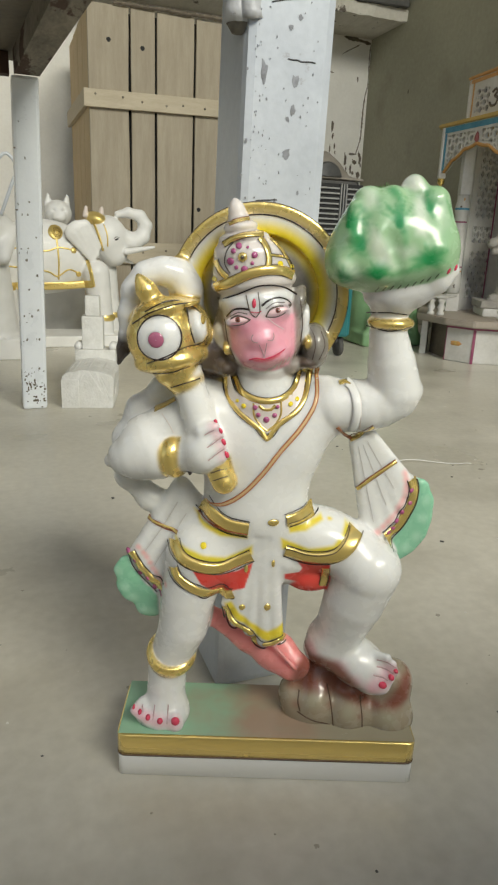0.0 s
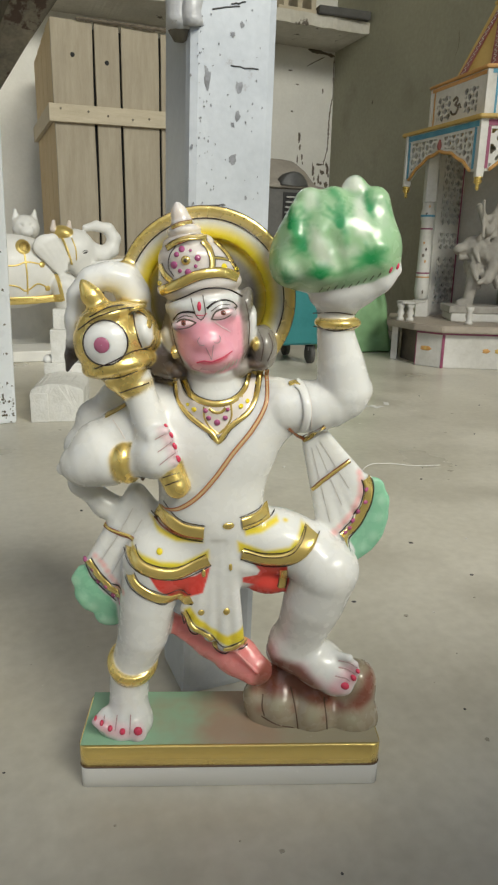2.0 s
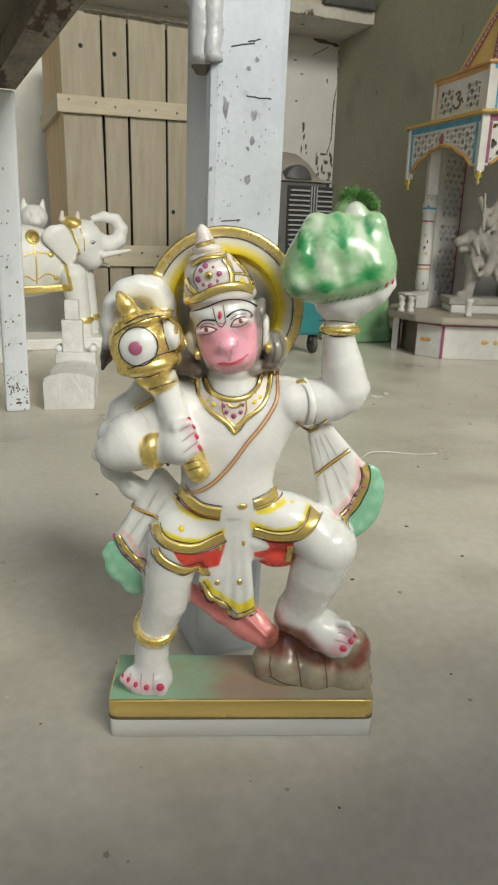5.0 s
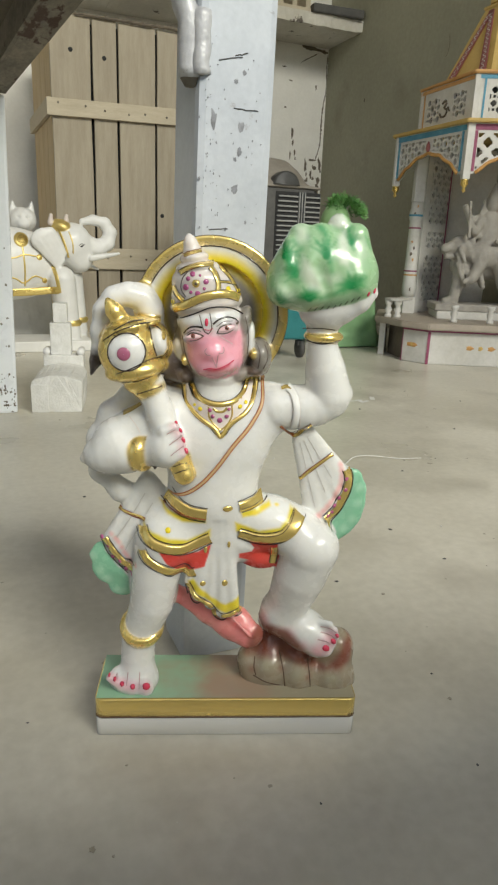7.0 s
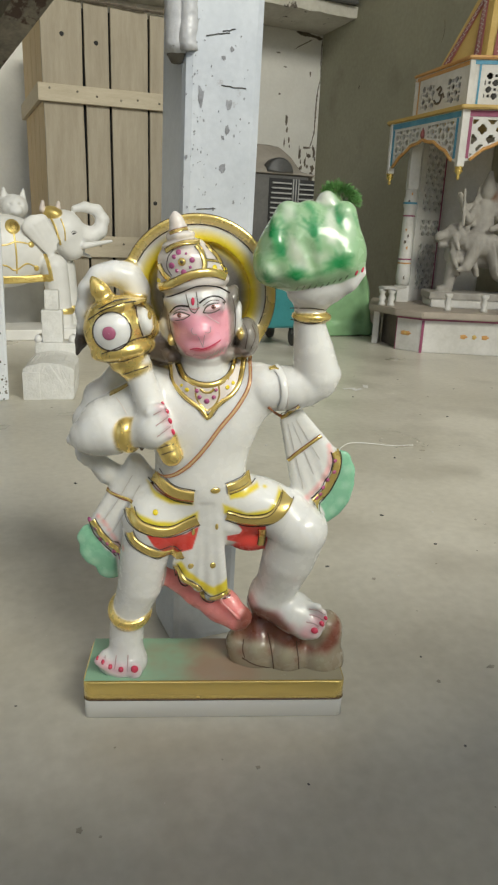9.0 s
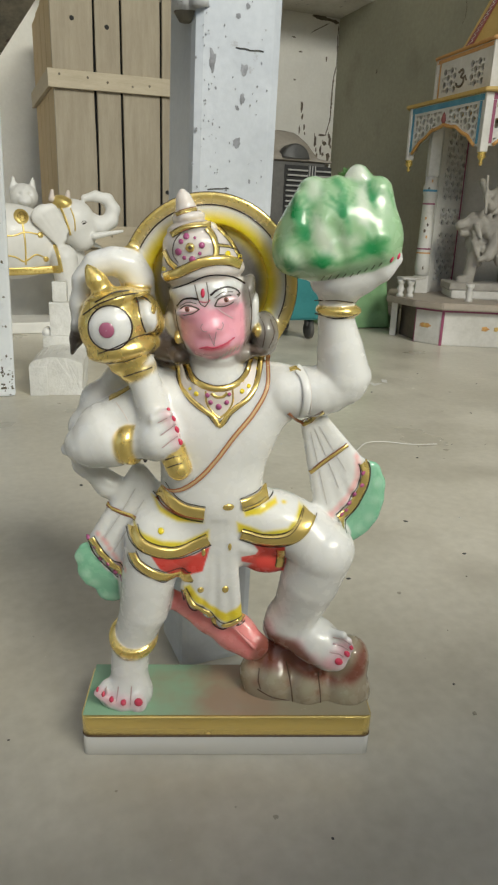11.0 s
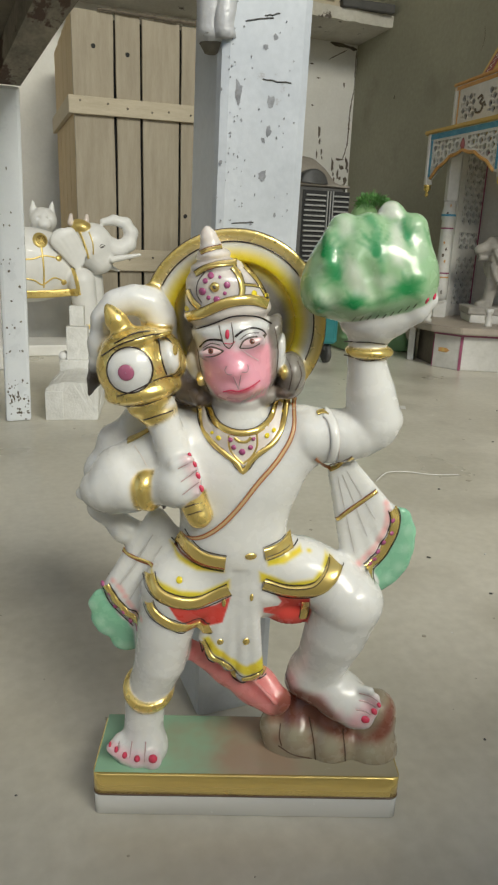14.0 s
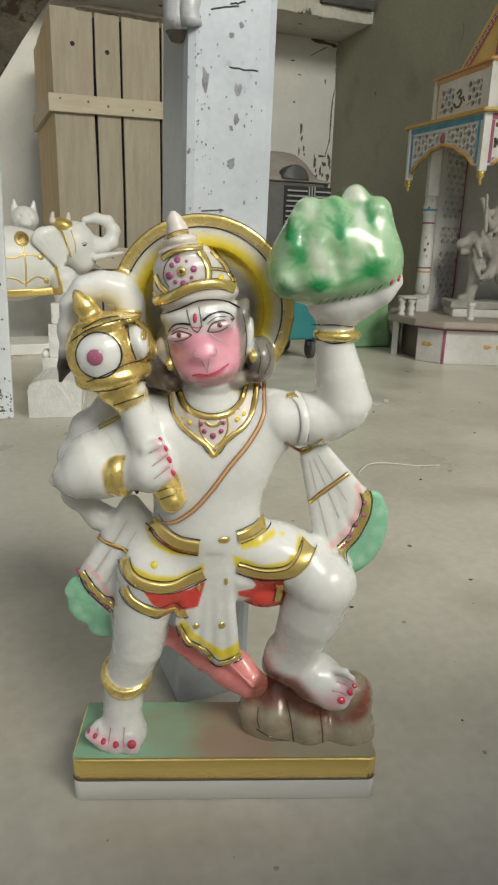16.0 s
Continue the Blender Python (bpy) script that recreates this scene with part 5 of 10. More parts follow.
# the spire: a tapering many-sided roof with a maroon painted frame on each side
base = [(1.125, 3.62), (1.245, 3.30), (1.57, 3.23), (1.61, 3.29), (1.45, 3.72), (1.19, 3.69)]
cx, cy = 1.32, 3.46
bm = bmesh.new()
S0, S1 = U1 + 0.014, U1 + 0.33
lo = [bm.verts.new((x, y, S0)) for x, y in base]
hi = [bm.verts.new((cx + (x - cx) * 0.30, cy + (y - cy) * 0.30, S1)) for x, y in base]
for i in range(6):
    bm.faces.new((lo[i], lo[(i + 1) % 6], hi[(i + 1) % 6], hi[i]))
bm.faces.new(lo[::-1])
bm.faces.new(hi)
spire = part("spire", bm, M_YELLOW, temple, "tapering ochre painted spire")
for i in (0, 1):
    a, b = Vector((*base[i], S0)), Vector((*base[(i + 1) % 6], S0))
    top = Vector((cx, cy, 0)) + ((a + b) / 2 - Vector((cx, cy, 0))) * 0.30
    top.z = S1 - 0.01
    n = (b - a).cross(Vector((0, 0, 1))).normalized() * 0.004
    for s in (0.16, 0.84):
        foot = a + (b - a) * s + n + Vector((0, 0, 0.006))
        w = (b - a).normalized() * 0.024
        bm = bmesh.new()
        vs = [bm.verts.new(c) for c in (foot - w, foot + w, top + n + w * 0.6, top + n - w * 0.6)]
        f = bm.faces.new(vs)
        r = bmesh.ops.extrude_face_region(bm, geom=[f])
        bmesh.ops.translate(bm, verts=[v for v in r["geom"] if isinstance(v, bmesh.types.BMVert)], vec=n)
        strip = part("painted_strip", bm, M_MAROON, spire, "maroon strip with pale scrolls")
        bm = bmesh.new()
        pts = [foot + (top + n - foot) * t + n * 1.1 + w * 0.4 * math.sin(t * 95) for t in [k / 130 for k in range(8, 123)]]
        tube(pts, 0.0013, 4, bm)
        part("scroll_line", bm, M_TEMPLE, strip, "pale scroll line")
part("spire_collar", prism([(cx + (x - cx) * 0.34, cy + (y - cy) * 0.34) for x, y in base], S1, S1 + 0.014, 0.003), M_YELLOW, temple)
part("spire_top", prism([(cx + (x - cx) * 0.24, cy + (y - cy) * 0.24) for x, y in base], S1 + 0.0145, S1 + 0.10, 0.01), M_YELLOW, temple)

# the unpainted idol inside: a rider on a lion
ID = (0.47, 0.44, 0.39, 0)
ld = Carve((-0.28, -0.15, -0.004), (0.30, 0.13, 0.62), 0.0045)
ld.slab((0.02, 0, 0.018), (0.26, 0.10, 0.018), k=0.001, col=ID)
ld.cap((-0.10, 0, 0.225), (0.18, 0, 0.215), 0.066, 0.062, k=0.02, col=ID)
for x, y, q in ((-0.12, -0.045, -0.02), (-0.09, 0.045, -0.03), (0.17, -0.045, 0.02), (0.19, 0.045, 0.02)):
    ld.cap((x, y, 0.20), (x + q, y, 0.055), 0.036, 0.024, k=0.012, col=ID)
    ld.cap((x + q, y, 0.052), (x + q - 0.04, y, 0.046), 0.024, 0.018, k=0.008, col=ID)
for i in range(34):          # mane
    a, h = i * 2.4, (i % 7) / 7
    x, y, z = -0.092 + 0.058 * math.cos(a), -0.04 + 0.04 * math.sin(a * 1.7), 0.18 + 0.17 * h
    ld.cap((x, y, z), (x + 0.020, y - 0.024, z - 0.055), 0.014, 0.009, k=0.014, col=ID)
ld.ell((-0.135, -0.02, 0.315), (0.056, 0.056, 0.052), k=0.012, col=ID)
ld.cap((-0.165, -0.03, 0.312), (-0.205, -0.035, 0.300), 0.034, 0.027, k=0.008, col=ID)
ld.cap((-0.150, -0.03, 0.272), (-0.195, -0.035, 0.264), 0.022, 0.015, k=0.006, col=ID)
ld.cap((-0.222, -0.045, 0.280), (-0.165, -0.066, 0.286), 0.005, 0.006, k=0.005, sub=True)
ld.ell((-0.178, -0.062, 0.334), (0.010, 0.010, 0.007), k=0.002, sub=True)
for x in (-0.125, -0.085):
    ld.cap((x, -0.06, 0.345), (x + 0.012, -0.062, 0.372), 0.016, 0.008, k=0.006, col=ID)
# the rider: trunk, crossed legs under a pleated robe, veil, crowned head and arms
ld.cap((-0.005, -0.03, 0.29), (0.0, -0.02, 0.44), 0.058, 0.054, k=0.016, col=ID)
ld.ell((0.0, -0.06, 0.275), (0.11, 0.06, 0.062), k=0.016, turn=-8, col=ID)
ld.cap((-0.03, -0.09, 0.27), (-0.075, -0.108, 0.165), 0.034, 0.026, k=0.010, col=ID)
ld.cap((-0.075, -0.108, 0.165), (-0.115, -0.112, 0.148), 0.018, 0.012, k=0.008, col=ID)
ld.cap((0.05, -0.08, 0.27), (0.10, -0.10, 0.15), 0.042, 0.052, k=0.010, col=ID)
ld.cap((0.09, -0.08, 0.24), (0.16, -0.09, 0.13), 0.03, 0.03, k=0.010, col=ID)
for i in range(9):
    ld.cap((-0.05 + 0.024 * i, -0.118, 0.31 - 0.006 * i), (-0.03 + 0.028 * i, -0.146, 0.12), 0.004, 0.006, k=0.006, sub=True)
for i in range(6):          # hair and veil falling behind the shoulder
    ld.cap((-0.028 + 0.004 * i, -0.02, 0.535), (-0.085 + 0.014 * i, -0.045 - 0.003 * i, 0.365), 0.012, 0.012, k=0.003, col=ID)
ld.ell((0.004, -0.035, 0.520), (0.036, 0.036, 0.042), k=0.006, col=ID)
ld.cap((0.004, -0.035, 0.548), (0.006, -0.035, 0.605), 0.032, 0.012, k=0.004, col=ID)
ld.ell((0.045, -0.01, 0.49), (0.026, 0.03, 0.075), k=0.008, col=ID)
for a, b, c in (((-0.045, -0.04, 0.44), (-0.085, -0.08, 0.385), (-0.12, -0.10, 0.43)), ((0.05, -0.04, 0.44), (0.09, -0.08, 0.37), (0.02, -0.12, 0.345)), ((0.05, -0.02, 0.45), (0.13, -0.05, 0.42), (0.17, -0.06, 0.50)), ((-0.045, -0.02, 0.45), (-0.10, -0.04, 0.44), (-0.135, -0.05, 0.50))):
    ld.cap(a, b, 0.024, 0.019, k=0.010, col=ID)
    ld.cap(b, c, 0.018, 0.014, k=0.006, col=ID)
ld.cap((-0.118, -0.11, 0.36), (-0.128, -0.10, 0.52), 0.008, 0.006, k=0.004, col=ID)
for i in range(4):          # folds across the bodice
    ld.cap((-0.05, -0.085, 0.345 + 0.028 * i), (0.045, -0.085, 0.355 + 0.028 * i), 0.003, 0.003, k=0.006, sub=True)
ld.spray((0.035, -0.04, 0.50), 0.04, (0.30, 0.12, 0.05, 0), 0.8)
ld.weather(0.0012, 0.010)
idol = ld.build("lion_rider_statue", painted("raw_marble", 0.6, 0.0, 0.0, 0.35), pose(1.375, 3.42, ZT + 0.036, 0, 0, -5))
tagged(idol, "unpainted greyish marble lion and rider statue in the temple", "statue")
tagged(finish("idol_stand", prism([(1.13, 3.31), (1.58, 3.25), (1.56, 3.48), (1.16, 3.55)], ZT, ZT + 0.036, 0.004), M_TEMPLE), "low marble stand under the temple statue", "stand")

# ---------------------------------------------------------------- the painted statue

# the paint colours: r, g, b and gilding
W = (0.80, 0.80, 0.78, 0)
GOLD = (0.92, 0.70, 0.23, 0.72)
GREEN = (0.36, 0.56, 0.33, 0)
LEAF = (0.03, 0.31, 0.10, 0)
FRILL = (0.28, 0.57, 0.39, 0)
PINK = (0.92, 0.43, 0.52, 0)
SALMON = (0.93, 0.34, 0.33, 0)
HAIR = (0.27, 0.25, 0.22, 0)
FUR = (0.12, 0.09, 0.07, 0)
SOIL = (0.27, 0.085, 0.055, 0)
ROCK = (0.40, 0.34, 0.25, 0)
RED = (0.8, 0.09, 0.07, 0)
BLUSH = (0.8, 0.73, 0.68, 0)
INK = (0.03, 0.02, 0.02, 0)
PURPLE = (0.42, 0.1, 0.24, 0)
YEL = (0.85, 0.68, 0.03, 0)
NAIL = (0.7, 0.06, 0.12, 0)
DARK = (0.1, 0.08, 0.07, 0)
BROWN = (0.2, 0.06, 0.035, 0)
EYE = (0.86, 0.6, 0.62, 0)
BEARD = (0.34, 0.28, 0.25, 0)
LIP = (0.84, 0.08, 0.12, 0)
IRIS = (0.42, 0.13, 0.22, 0)
PALE = (0.74, 0.78, 0.68, 0)
MIST = (0.5, 0.74, 0.58, 0)
LICHEN = (0.44, 0.43, 0.31, 0)
THREAD = (0.82, 0.58, 0.32, 0.3)
RUSTY = (0.45, 0.14, 0.04, 0)
KNUCKLE = (0.55, 0.36, 0.36, 0)
FOLD = (0.68, 0.66, 0.63, 0)
MUD = (0.13, 0.08, 0.05, 0)
st = Carve((-0.165, 0.57, 0.044), (0.19, 0.692, 0.57), 0.0012)
# halo, tail
st.ring((0.0008, 0.6368, 0.4669), 0.0601, 0.0101, 0.006, k=0.001, col=W)
st.ring((0.0008, 0.6368, 0.4669), 0.0702, 0.0051, 0.0068, k=0.001, col=GOLD)
st.ell((0.0008, 0.6398, 0.4669), (0.0556, 0.0060, 0.0556), turn=0, k=0.001, col=HAIR)
st.spray_ring((0.0008, 0.6368, 0.4669), 0.0522, 0.0128, YEL, 1)
st.hoop((0.0008, 0.6304, 0.4669), 0.0650, 0.0006, INK)
st.hoop((0.0008, 0.6312, 0.4669), 0.0747, 0.0005, DARK)
st.cap((-0.0529, 0.6320, 0.4456), (-0.0583, 0.6280, 0.4696), 0.0093, 0.0091, k=0.01, col=W)
st.cap((-0.0583, 0.6280, 0.4696), (-0.0669, 0.6260, 0.4820), 0.0091, 0.0094, k=0.01, col=W)
st.cap((-0.0669, 0.6260, 0.4820), (-0.0799, 0.6240, 0.4853), 0.0094, 0.0089, k=0.01, col=W)
st.cap((-0.0799, 0.6240, 0.4853), (-0.0931, 0.6230, 0.4814), 0.0089, 0.0085, k=0.01, col=W)
st.cap((-0.0931, 0.6230, 0.4814), (-0.1033, 0.6230, 0.4688), 0.0085, 0.0076, k=0.01, col=W)
st.cap((-0.1033, 0.6230, 0.4688), (-0.1071, 0.6230, 0.4499), 0.0076, 0.0068, k=0.01, col=W)
st.cap((-0.1071, 0.6230, 0.4499), (-0.1094, 0.6240, 0.4305), 0.0068, 0.0060, k=0.01, col=W)
st.cap((-0.1094, 0.6240, 0.4305), (-0.1119, 0.6250, 0.4196), 0.0060, 0.0056, k=0.004, col=DARK)
st.cap((-0.1119, 0.6250, 0.4196), (-0.1167, 0.6260, 0.4065), 0.0056, 0.0019, k=0.004, col=DARK)
st.cap((-0.0540, 0.6400, 0.4062), (-0.0782, 0.6430, 0.3841), 0.0115, 0.0107, k=0.01, col=W)
st.cap((-0.0782, 0.6430, 0.3841), (-0.1015, 0.6450, 0.3627), 0.0107, 0.0108, k=0.01, col=W)
st.cap((-0.1015, 0.6450, 0.3627), (-0.1134, 0.6460, 0.3345), 0.0108, 0.0120, k=0.01, col=W)
st.cap((-0.1134, 0.6460, 0.3345), (-0.1128, 0.6470, 0.2993), 0.0120, 0.0112, k=0.01, col=W)
st.cap((-0.1128, 0.6470, 0.2993), (-0.0933, 0.6480, 0.2761), 0.0112, 0.0103, k=0.01, col=W)
st.cap((-0.0933, 0.6480, 0.2761), (-0.0676, 0.6480, 0.2721), 0.0103, 0.0093, k=0.01, col=W)
# standing leg
st.cap((-0.0468, 0.6340, 0.2223), (-0.0548, 0.6340, 0.1838), 0.0291, 0.0265, k=0.0006, col=W)
st.cap((-0.0548, 0.6340, 0.1838), (-0.0594, 0.6350, 0.1495), 0.0265, 0.0242, k=0.0006, col=W)
st.cap((-0.0594, 0.6350, 0.1495), (-0.0682, 0.6380, 0.1221), 0.0242, 0.0208, k=0.0006, col=W)
st.cap((-0.0682, 0.6380, 0.1221), (-0.0748, 0.6400, 0.0959), 0.0208, 0.0194, k=0.0006, col=W)
st.cap((-0.0748, 0.6400, 0.0959), (-0.0760, 0.6380, 0.0750), 0.0194, 0.0190, k=0.0006, col=W)
st.cap((-0.0760, 0.6380, 0.0750), (-0.0752, 0.6340, 0.0529), 0.0190, 0.0202, k=0.0006, col=W)
st.ell((-0.0803, 0.6300, 0.0508), (0.0268, 0.0220, 0.0145), turn=4, k=0.012, col=W)
st.cap((-0.0990, 0.6280, 0.0644), (-0.1044, 0.6120, 0.0661), 0.0044, 0.0043, k=0.006, col=W)
st.cap((-0.0953, 0.6280, 0.0591), (-0.0986, 0.6120, 0.0609), 0.0050, 0.0049, k=0.006, col=W)
st.cap((-0.0899, 0.6280, 0.0538), (-0.0912, 0.6120, 0.0558), 0.0056, 0.0054, k=0.006, col=W)
st.cap((-0.0800, 0.6280, 0.0499), (-0.0799, 0.6120, 0.0519), 0.0067, 0.0065, k=0.006, col=W)
st.cap((-0.0656, 0.6280, 0.0501), (-0.0643, 0.6120, 0.0521), 0.0089, 0.0087, k=0.006, col=W)
st.cap((-0.0933, 0.6020, 0.0799), (-0.0947, 0.6020, 0.0658), 0.0006, 0.0008, k=0.006, sub=True)
st.cap((-0.0822, 0.6020, 0.0801), (-0.0848, 0.6020, 0.0575), 0.0006, 0.0008, k=0.006, sub=True)
st.cap((-0.0696, 0.6020, 0.0802), (-0.0721, 0.6020, 0.0544), 0.0006, 0.0008, k=0.006, sub=True)
st.torus((-0.0709, 0.6370, 0.1163), (-0.10, 0.55, -0.85), 0.0203, 0.0046, GOLD, k=0.001, wide=1.8)
# bent leg
st.cap((0.0668, 0.6370, 0.2489), (0.0948, 0.6280, 0.2398), 0.0259, 0.0278, k=0.0006, col=W)
st.cap((0.0948, 0.6280, 0.2398), (0.1119, 0.6200, 0.2227), 0.0278, 0.0297, k=0.0006, col=W)
st.cap((0.1138, 0.6200, 0.2245), (0.1035, 0.6280, 0.1873), 0.0292, 0.0290, k=0.0008, col=W)
st.cap((0.1035, 0.6280, 0.1873), (0.0946, 0.6360, 0.1513), 0.0290, 0.0244, k=0.0008, col=W)
st.cap((0.0946, 0.6360, 0.1513), (0.0886, 0.6400, 0.1294), 0.0244, 0.0231, k=0.0008, col=W)
st.cap((0.0815, 0.6420, 0.1330), (0.0741, 0.6460, 0.1210), 0.0188, 0.0123, k=0.012, col=W)
st.cap((0.0927, 0.6400, 0.1262), (0.1116, 0.6320, 0.1176), 0.0221, 0.0219, k=0.006, col=W)
st.cap((0.1116, 0.6320, 0.1176), (0.1285, 0.6240, 0.1084), 0.0219, 0.0185, k=0.006, col=W)
st.ell((0.1213, 0.6280, 0.1117), (0.0284, 0.0200, 0.0175), turn=-30, k=0.012, col=W)
st.cap((0.1232, 0.6220, 0.1015), (0.1356, 0.6120, 0.1026), 0.0082, 0.0068, k=0.005, col=W)
st.cap((0.1295, 0.6220, 0.1125), (0.1423, 0.6120, 0.1128), 0.0060, 0.0050, k=0.005, col=W)
st.cap((0.1316, 0.6220, 0.1202), (0.1454, 0.6120, 0.1204), 0.0054, 0.0045, k=0.005, col=W)
st.cap((0.1311, 0.6220, 0.1265), (0.1437, 0.6120, 0.1279), 0.0048, 0.0041, k=0.005, col=W)
st.cap((0.1264, 0.6220, 0.1315), (0.1382, 0.6120, 0.1353), 0.0043, 0.0036, k=0.005, col=W)
# rock
st.cap((0.0698, 0.6520, 0.0449), (0.1536, 0.6520, 0.0431), 0.0256, 0.0268, k=0.01, col=ROCK, flat=0.9)
st.ell((0.1509, 0.6410, 0.0496), (0.0264, 0.0260, 0.0275), turn=0, k=0.006, col=ROCK)
st.ell((0.1095, 0.6400, 0.0555), (0.0228, 0.0250, 0.0251), turn=-6, k=0.007, col=ROCK)
st.ell((0.0757, 0.6420, 0.0616), (0.0205, 0.0220, 0.0228), turn=-10, k=0.007, col=ROCK)
st.ell((0.0532, 0.6480, 0.0618), (0.0138, 0.0180, 0.0206), turn=14, k=0.01, col=ROCK)
st.cap((0.0768, 0.6550, 0.0838), (0.1549, 0.6550, 0.0822), 0.0172, 0.0196, k=0.012, col=ROCK)
st.ell((0.1570, 0.6450, 0.0819), (0.0159, 0.0180, 0.0227), turn=0, k=0.012, col=ROCK)
st.ell((0.1117, 0.6350, 0.0812), (0.0123, 0.0120, 0.0078), turn=0, k=0.008, col=ROCK)
# torso
st.ell((0.0215, 0.6360, 0.2341), (0.0583, 0.0260, 0.0364), turn=0, k=0.014, col=W)
st.ell((-0.0339, 0.6340, 0.2312), (0.0383, 0.0290, 0.0342), turn=0, k=0.012, col=W)
st.ell((0.0665, 0.6330, 0.2480), (0.0340, 0.0280, 0.0279), turn=-8, k=0.012, col=W)
st.cap((0.0049, 0.6320, 0.2835), (0.0078, 0.6300, 0.3272), 0.0470, 0.0490, k=0.02, col=W, flat=1.5)
st.cap((-0.0242, 0.6280, 0.3503), (0.0314, 0.6280, 0.3557), 0.0300, 0.0349, k=0.025, col=W, flat=1.3)
st.ell((-0.0412, 0.6290, 0.3657), (0.0240, 0.0220, 0.0250), turn=0, k=0.02, col=W)
st.ell((0.0667, 0.6280, 0.3767), (0.0250, 0.0210, 0.0250), turn=0, k=0.02, col=W)
st.ell((0.0140, 0.6200, 0.2782), (0.0248, 0.0120, 0.0218), turn=0, k=0.014, col=W)
st.cap((0.0069, 0.6240, 0.4064), (0.0089, 0.6270, 0.3839), 0.0234, 0.0248, k=0.012, col=W)
st.ell((0.0089, 0.6120, 0.3816), (0.0186, 0.0100, 0.0093), turn=0, k=0.014, col=W)
# loincloth flap and the end of the sash
st.cap((0.0032, 0.6150, 0.2749), (-0.0167, 0.6200, 0.1831), 0.0069, 0.0064, k=0.004, col=W, flat=1.2)
st.cap((0.0052, 0.6150, 0.2750), (-0.0071, 0.6200, 0.1665), 0.0069, 0.0080, k=0.004, col=W, flat=1.2)
st.cap((0.0081, 0.6150, 0.2750), (0.0057, 0.6200, 0.1558), 0.0069, 0.0070, k=0.004, col=W, flat=1.2)
st.cap((0.0131, 0.6150, 0.2751), (0.0197, 0.6200, 0.1450), 0.0069, 0.0075, k=0.004, col=W, flat=1.2)
st.cap((0.0190, 0.6150, 0.2752), (0.0312, 0.6200, 0.1489), 0.0069, 0.0070, k=0.004, col=W, flat=1.2)
st.cap((0.0072, 0.6030, 0.2566), (-0.0012, 0.6070, 0.1752), 0.0005, 0.0009, k=0.006, sub=True)
st.cap((0.0115, 0.6030, 0.2567), (0.0118, 0.6070, 0.1666), 0.0005, 0.0009, k=0.006, sub=True)
st.cap((0.0174, 0.6030, 0.2568), (0.0257, 0.6070, 0.1638), 0.0005, 0.0009, k=0.006, sub=True)
st.cap((0.0366, 0.6180, 0.2293), (0.0469, 0.6170, 0.2255), 0.0076, 0.0046, k=0.003, col=W)
st.ell((0.0590, 0.6340, 0.2114), (0.0263, 0.0170, 0.0179), turn=-6, k=0.002, col=RED)
st.cap((-0.0316, 0.6440, 0.1551), (0.0070, 0.6400, 0.1358), 0.0098, 0.0164, k=0.008, col=SALMON, flat=1.7)
st.cap((0.0070, 0.6400, 0.1358), (0.0319, 0.6340, 0.1233), 0.0164, 0.0197, k=0.008, col=SALMON, flat=1.7)
st.cap((0.0319, 0.6340, 0.1233), (0.0498, 0.6240, 0.1137), 0.0197, 0.0162, k=0.008, col=SALMON, flat=1.7)
st.cap((0.0174, 0.6220, 0.1503), (0.0511, 0.6120, 0.1191), 0.0011, 0.0021, k=0.006, col=SALMON)
# raised arm and hand
st.cap((0.0690, 0.6270, 0.3771), (0.0976, 0.6260, 0.3781), 0.0240, 0.0225, k=0.001, col=W)
st.cap((0.0976, 0.6260, 0.3781), (0.1198, 0.6250, 0.3873), 0.0225, 0.0210, k=0.001, col=W)
st.cap((0.1203, 0.6250, 0.3937), (0.1149, 0.6220, 0.4169), 0.0233, 0.0201, k=0.0008, col=W)
st.cap((0.1149, 0.6220, 0.4169), (0.1091, 0.6190, 0.4420), 0.0201, 0.0156, k=0.0008, col=W)
st.cap((0.1091, 0.6190, 0.4420), (0.1078, 0.6170, 0.4591), 0.0156, 0.0145, k=0.0008, col=W)
st.cap((0.1078, 0.6170, 0.4591), (0.1108, 0.6140, 0.4707), 0.0145, 0.0179, k=0.0008, col=W)
st.cap((0.1204, 0.6250, 0.3917), (0.1363, 0.6240, 0.3934), 0.0209, 0.0081, k=0.004, col=W)
st.cap((0.1118, 0.6250, 0.3797), (0.1275, 0.6240, 0.3853), 0.0191, 0.0133, k=0.003, col=W)
st.ell((0.1152, 0.6120, 0.4777), (0.0311, 0.0220, 0.0115), turn=14, k=0.01, col=W)
st.cap((0.1272, 0.6060, 0.4786), (0.1403, 0.6000, 0.4872), 0.0114, 0.0086, k=0.006, col=W)
st.cap((0.1403, 0.6000, 0.4872), (0.1505, 0.5970, 0.4941), 0.0086, 0.0039, k=0.006, col=W)
st.ell((0.1100, 0.6180, 0.4514), (0.0196, 0.0200, 0.0068), turn=0, k=0.0005, col=GOLD)
# mountain
st.ell((0.1026, 0.6090, 0.5159), (0.0449, 0.0300, 0.0363), turn=0, k=0.008, col=GREEN)
st.ell((0.0738, 0.6070, 0.5017), (0.0229, 0.0260, 0.0221), turn=0, k=0.012, col=GREEN)
st.ell((0.1037, 0.6060, 0.4959), (0.0417, 0.0270, 0.0156), turn=6, k=0.012, col=GREEN)
st.ell((0.1308, 0.6080, 0.5105), (0.0247, 0.0260, 0.0216), turn=0, k=0.012, col=GREEN)
st.ell((0.0639, 0.6000, 0.4942), (0.0111, 0.0200, 0.0120), turn=0, k=0.006, col=GREEN)
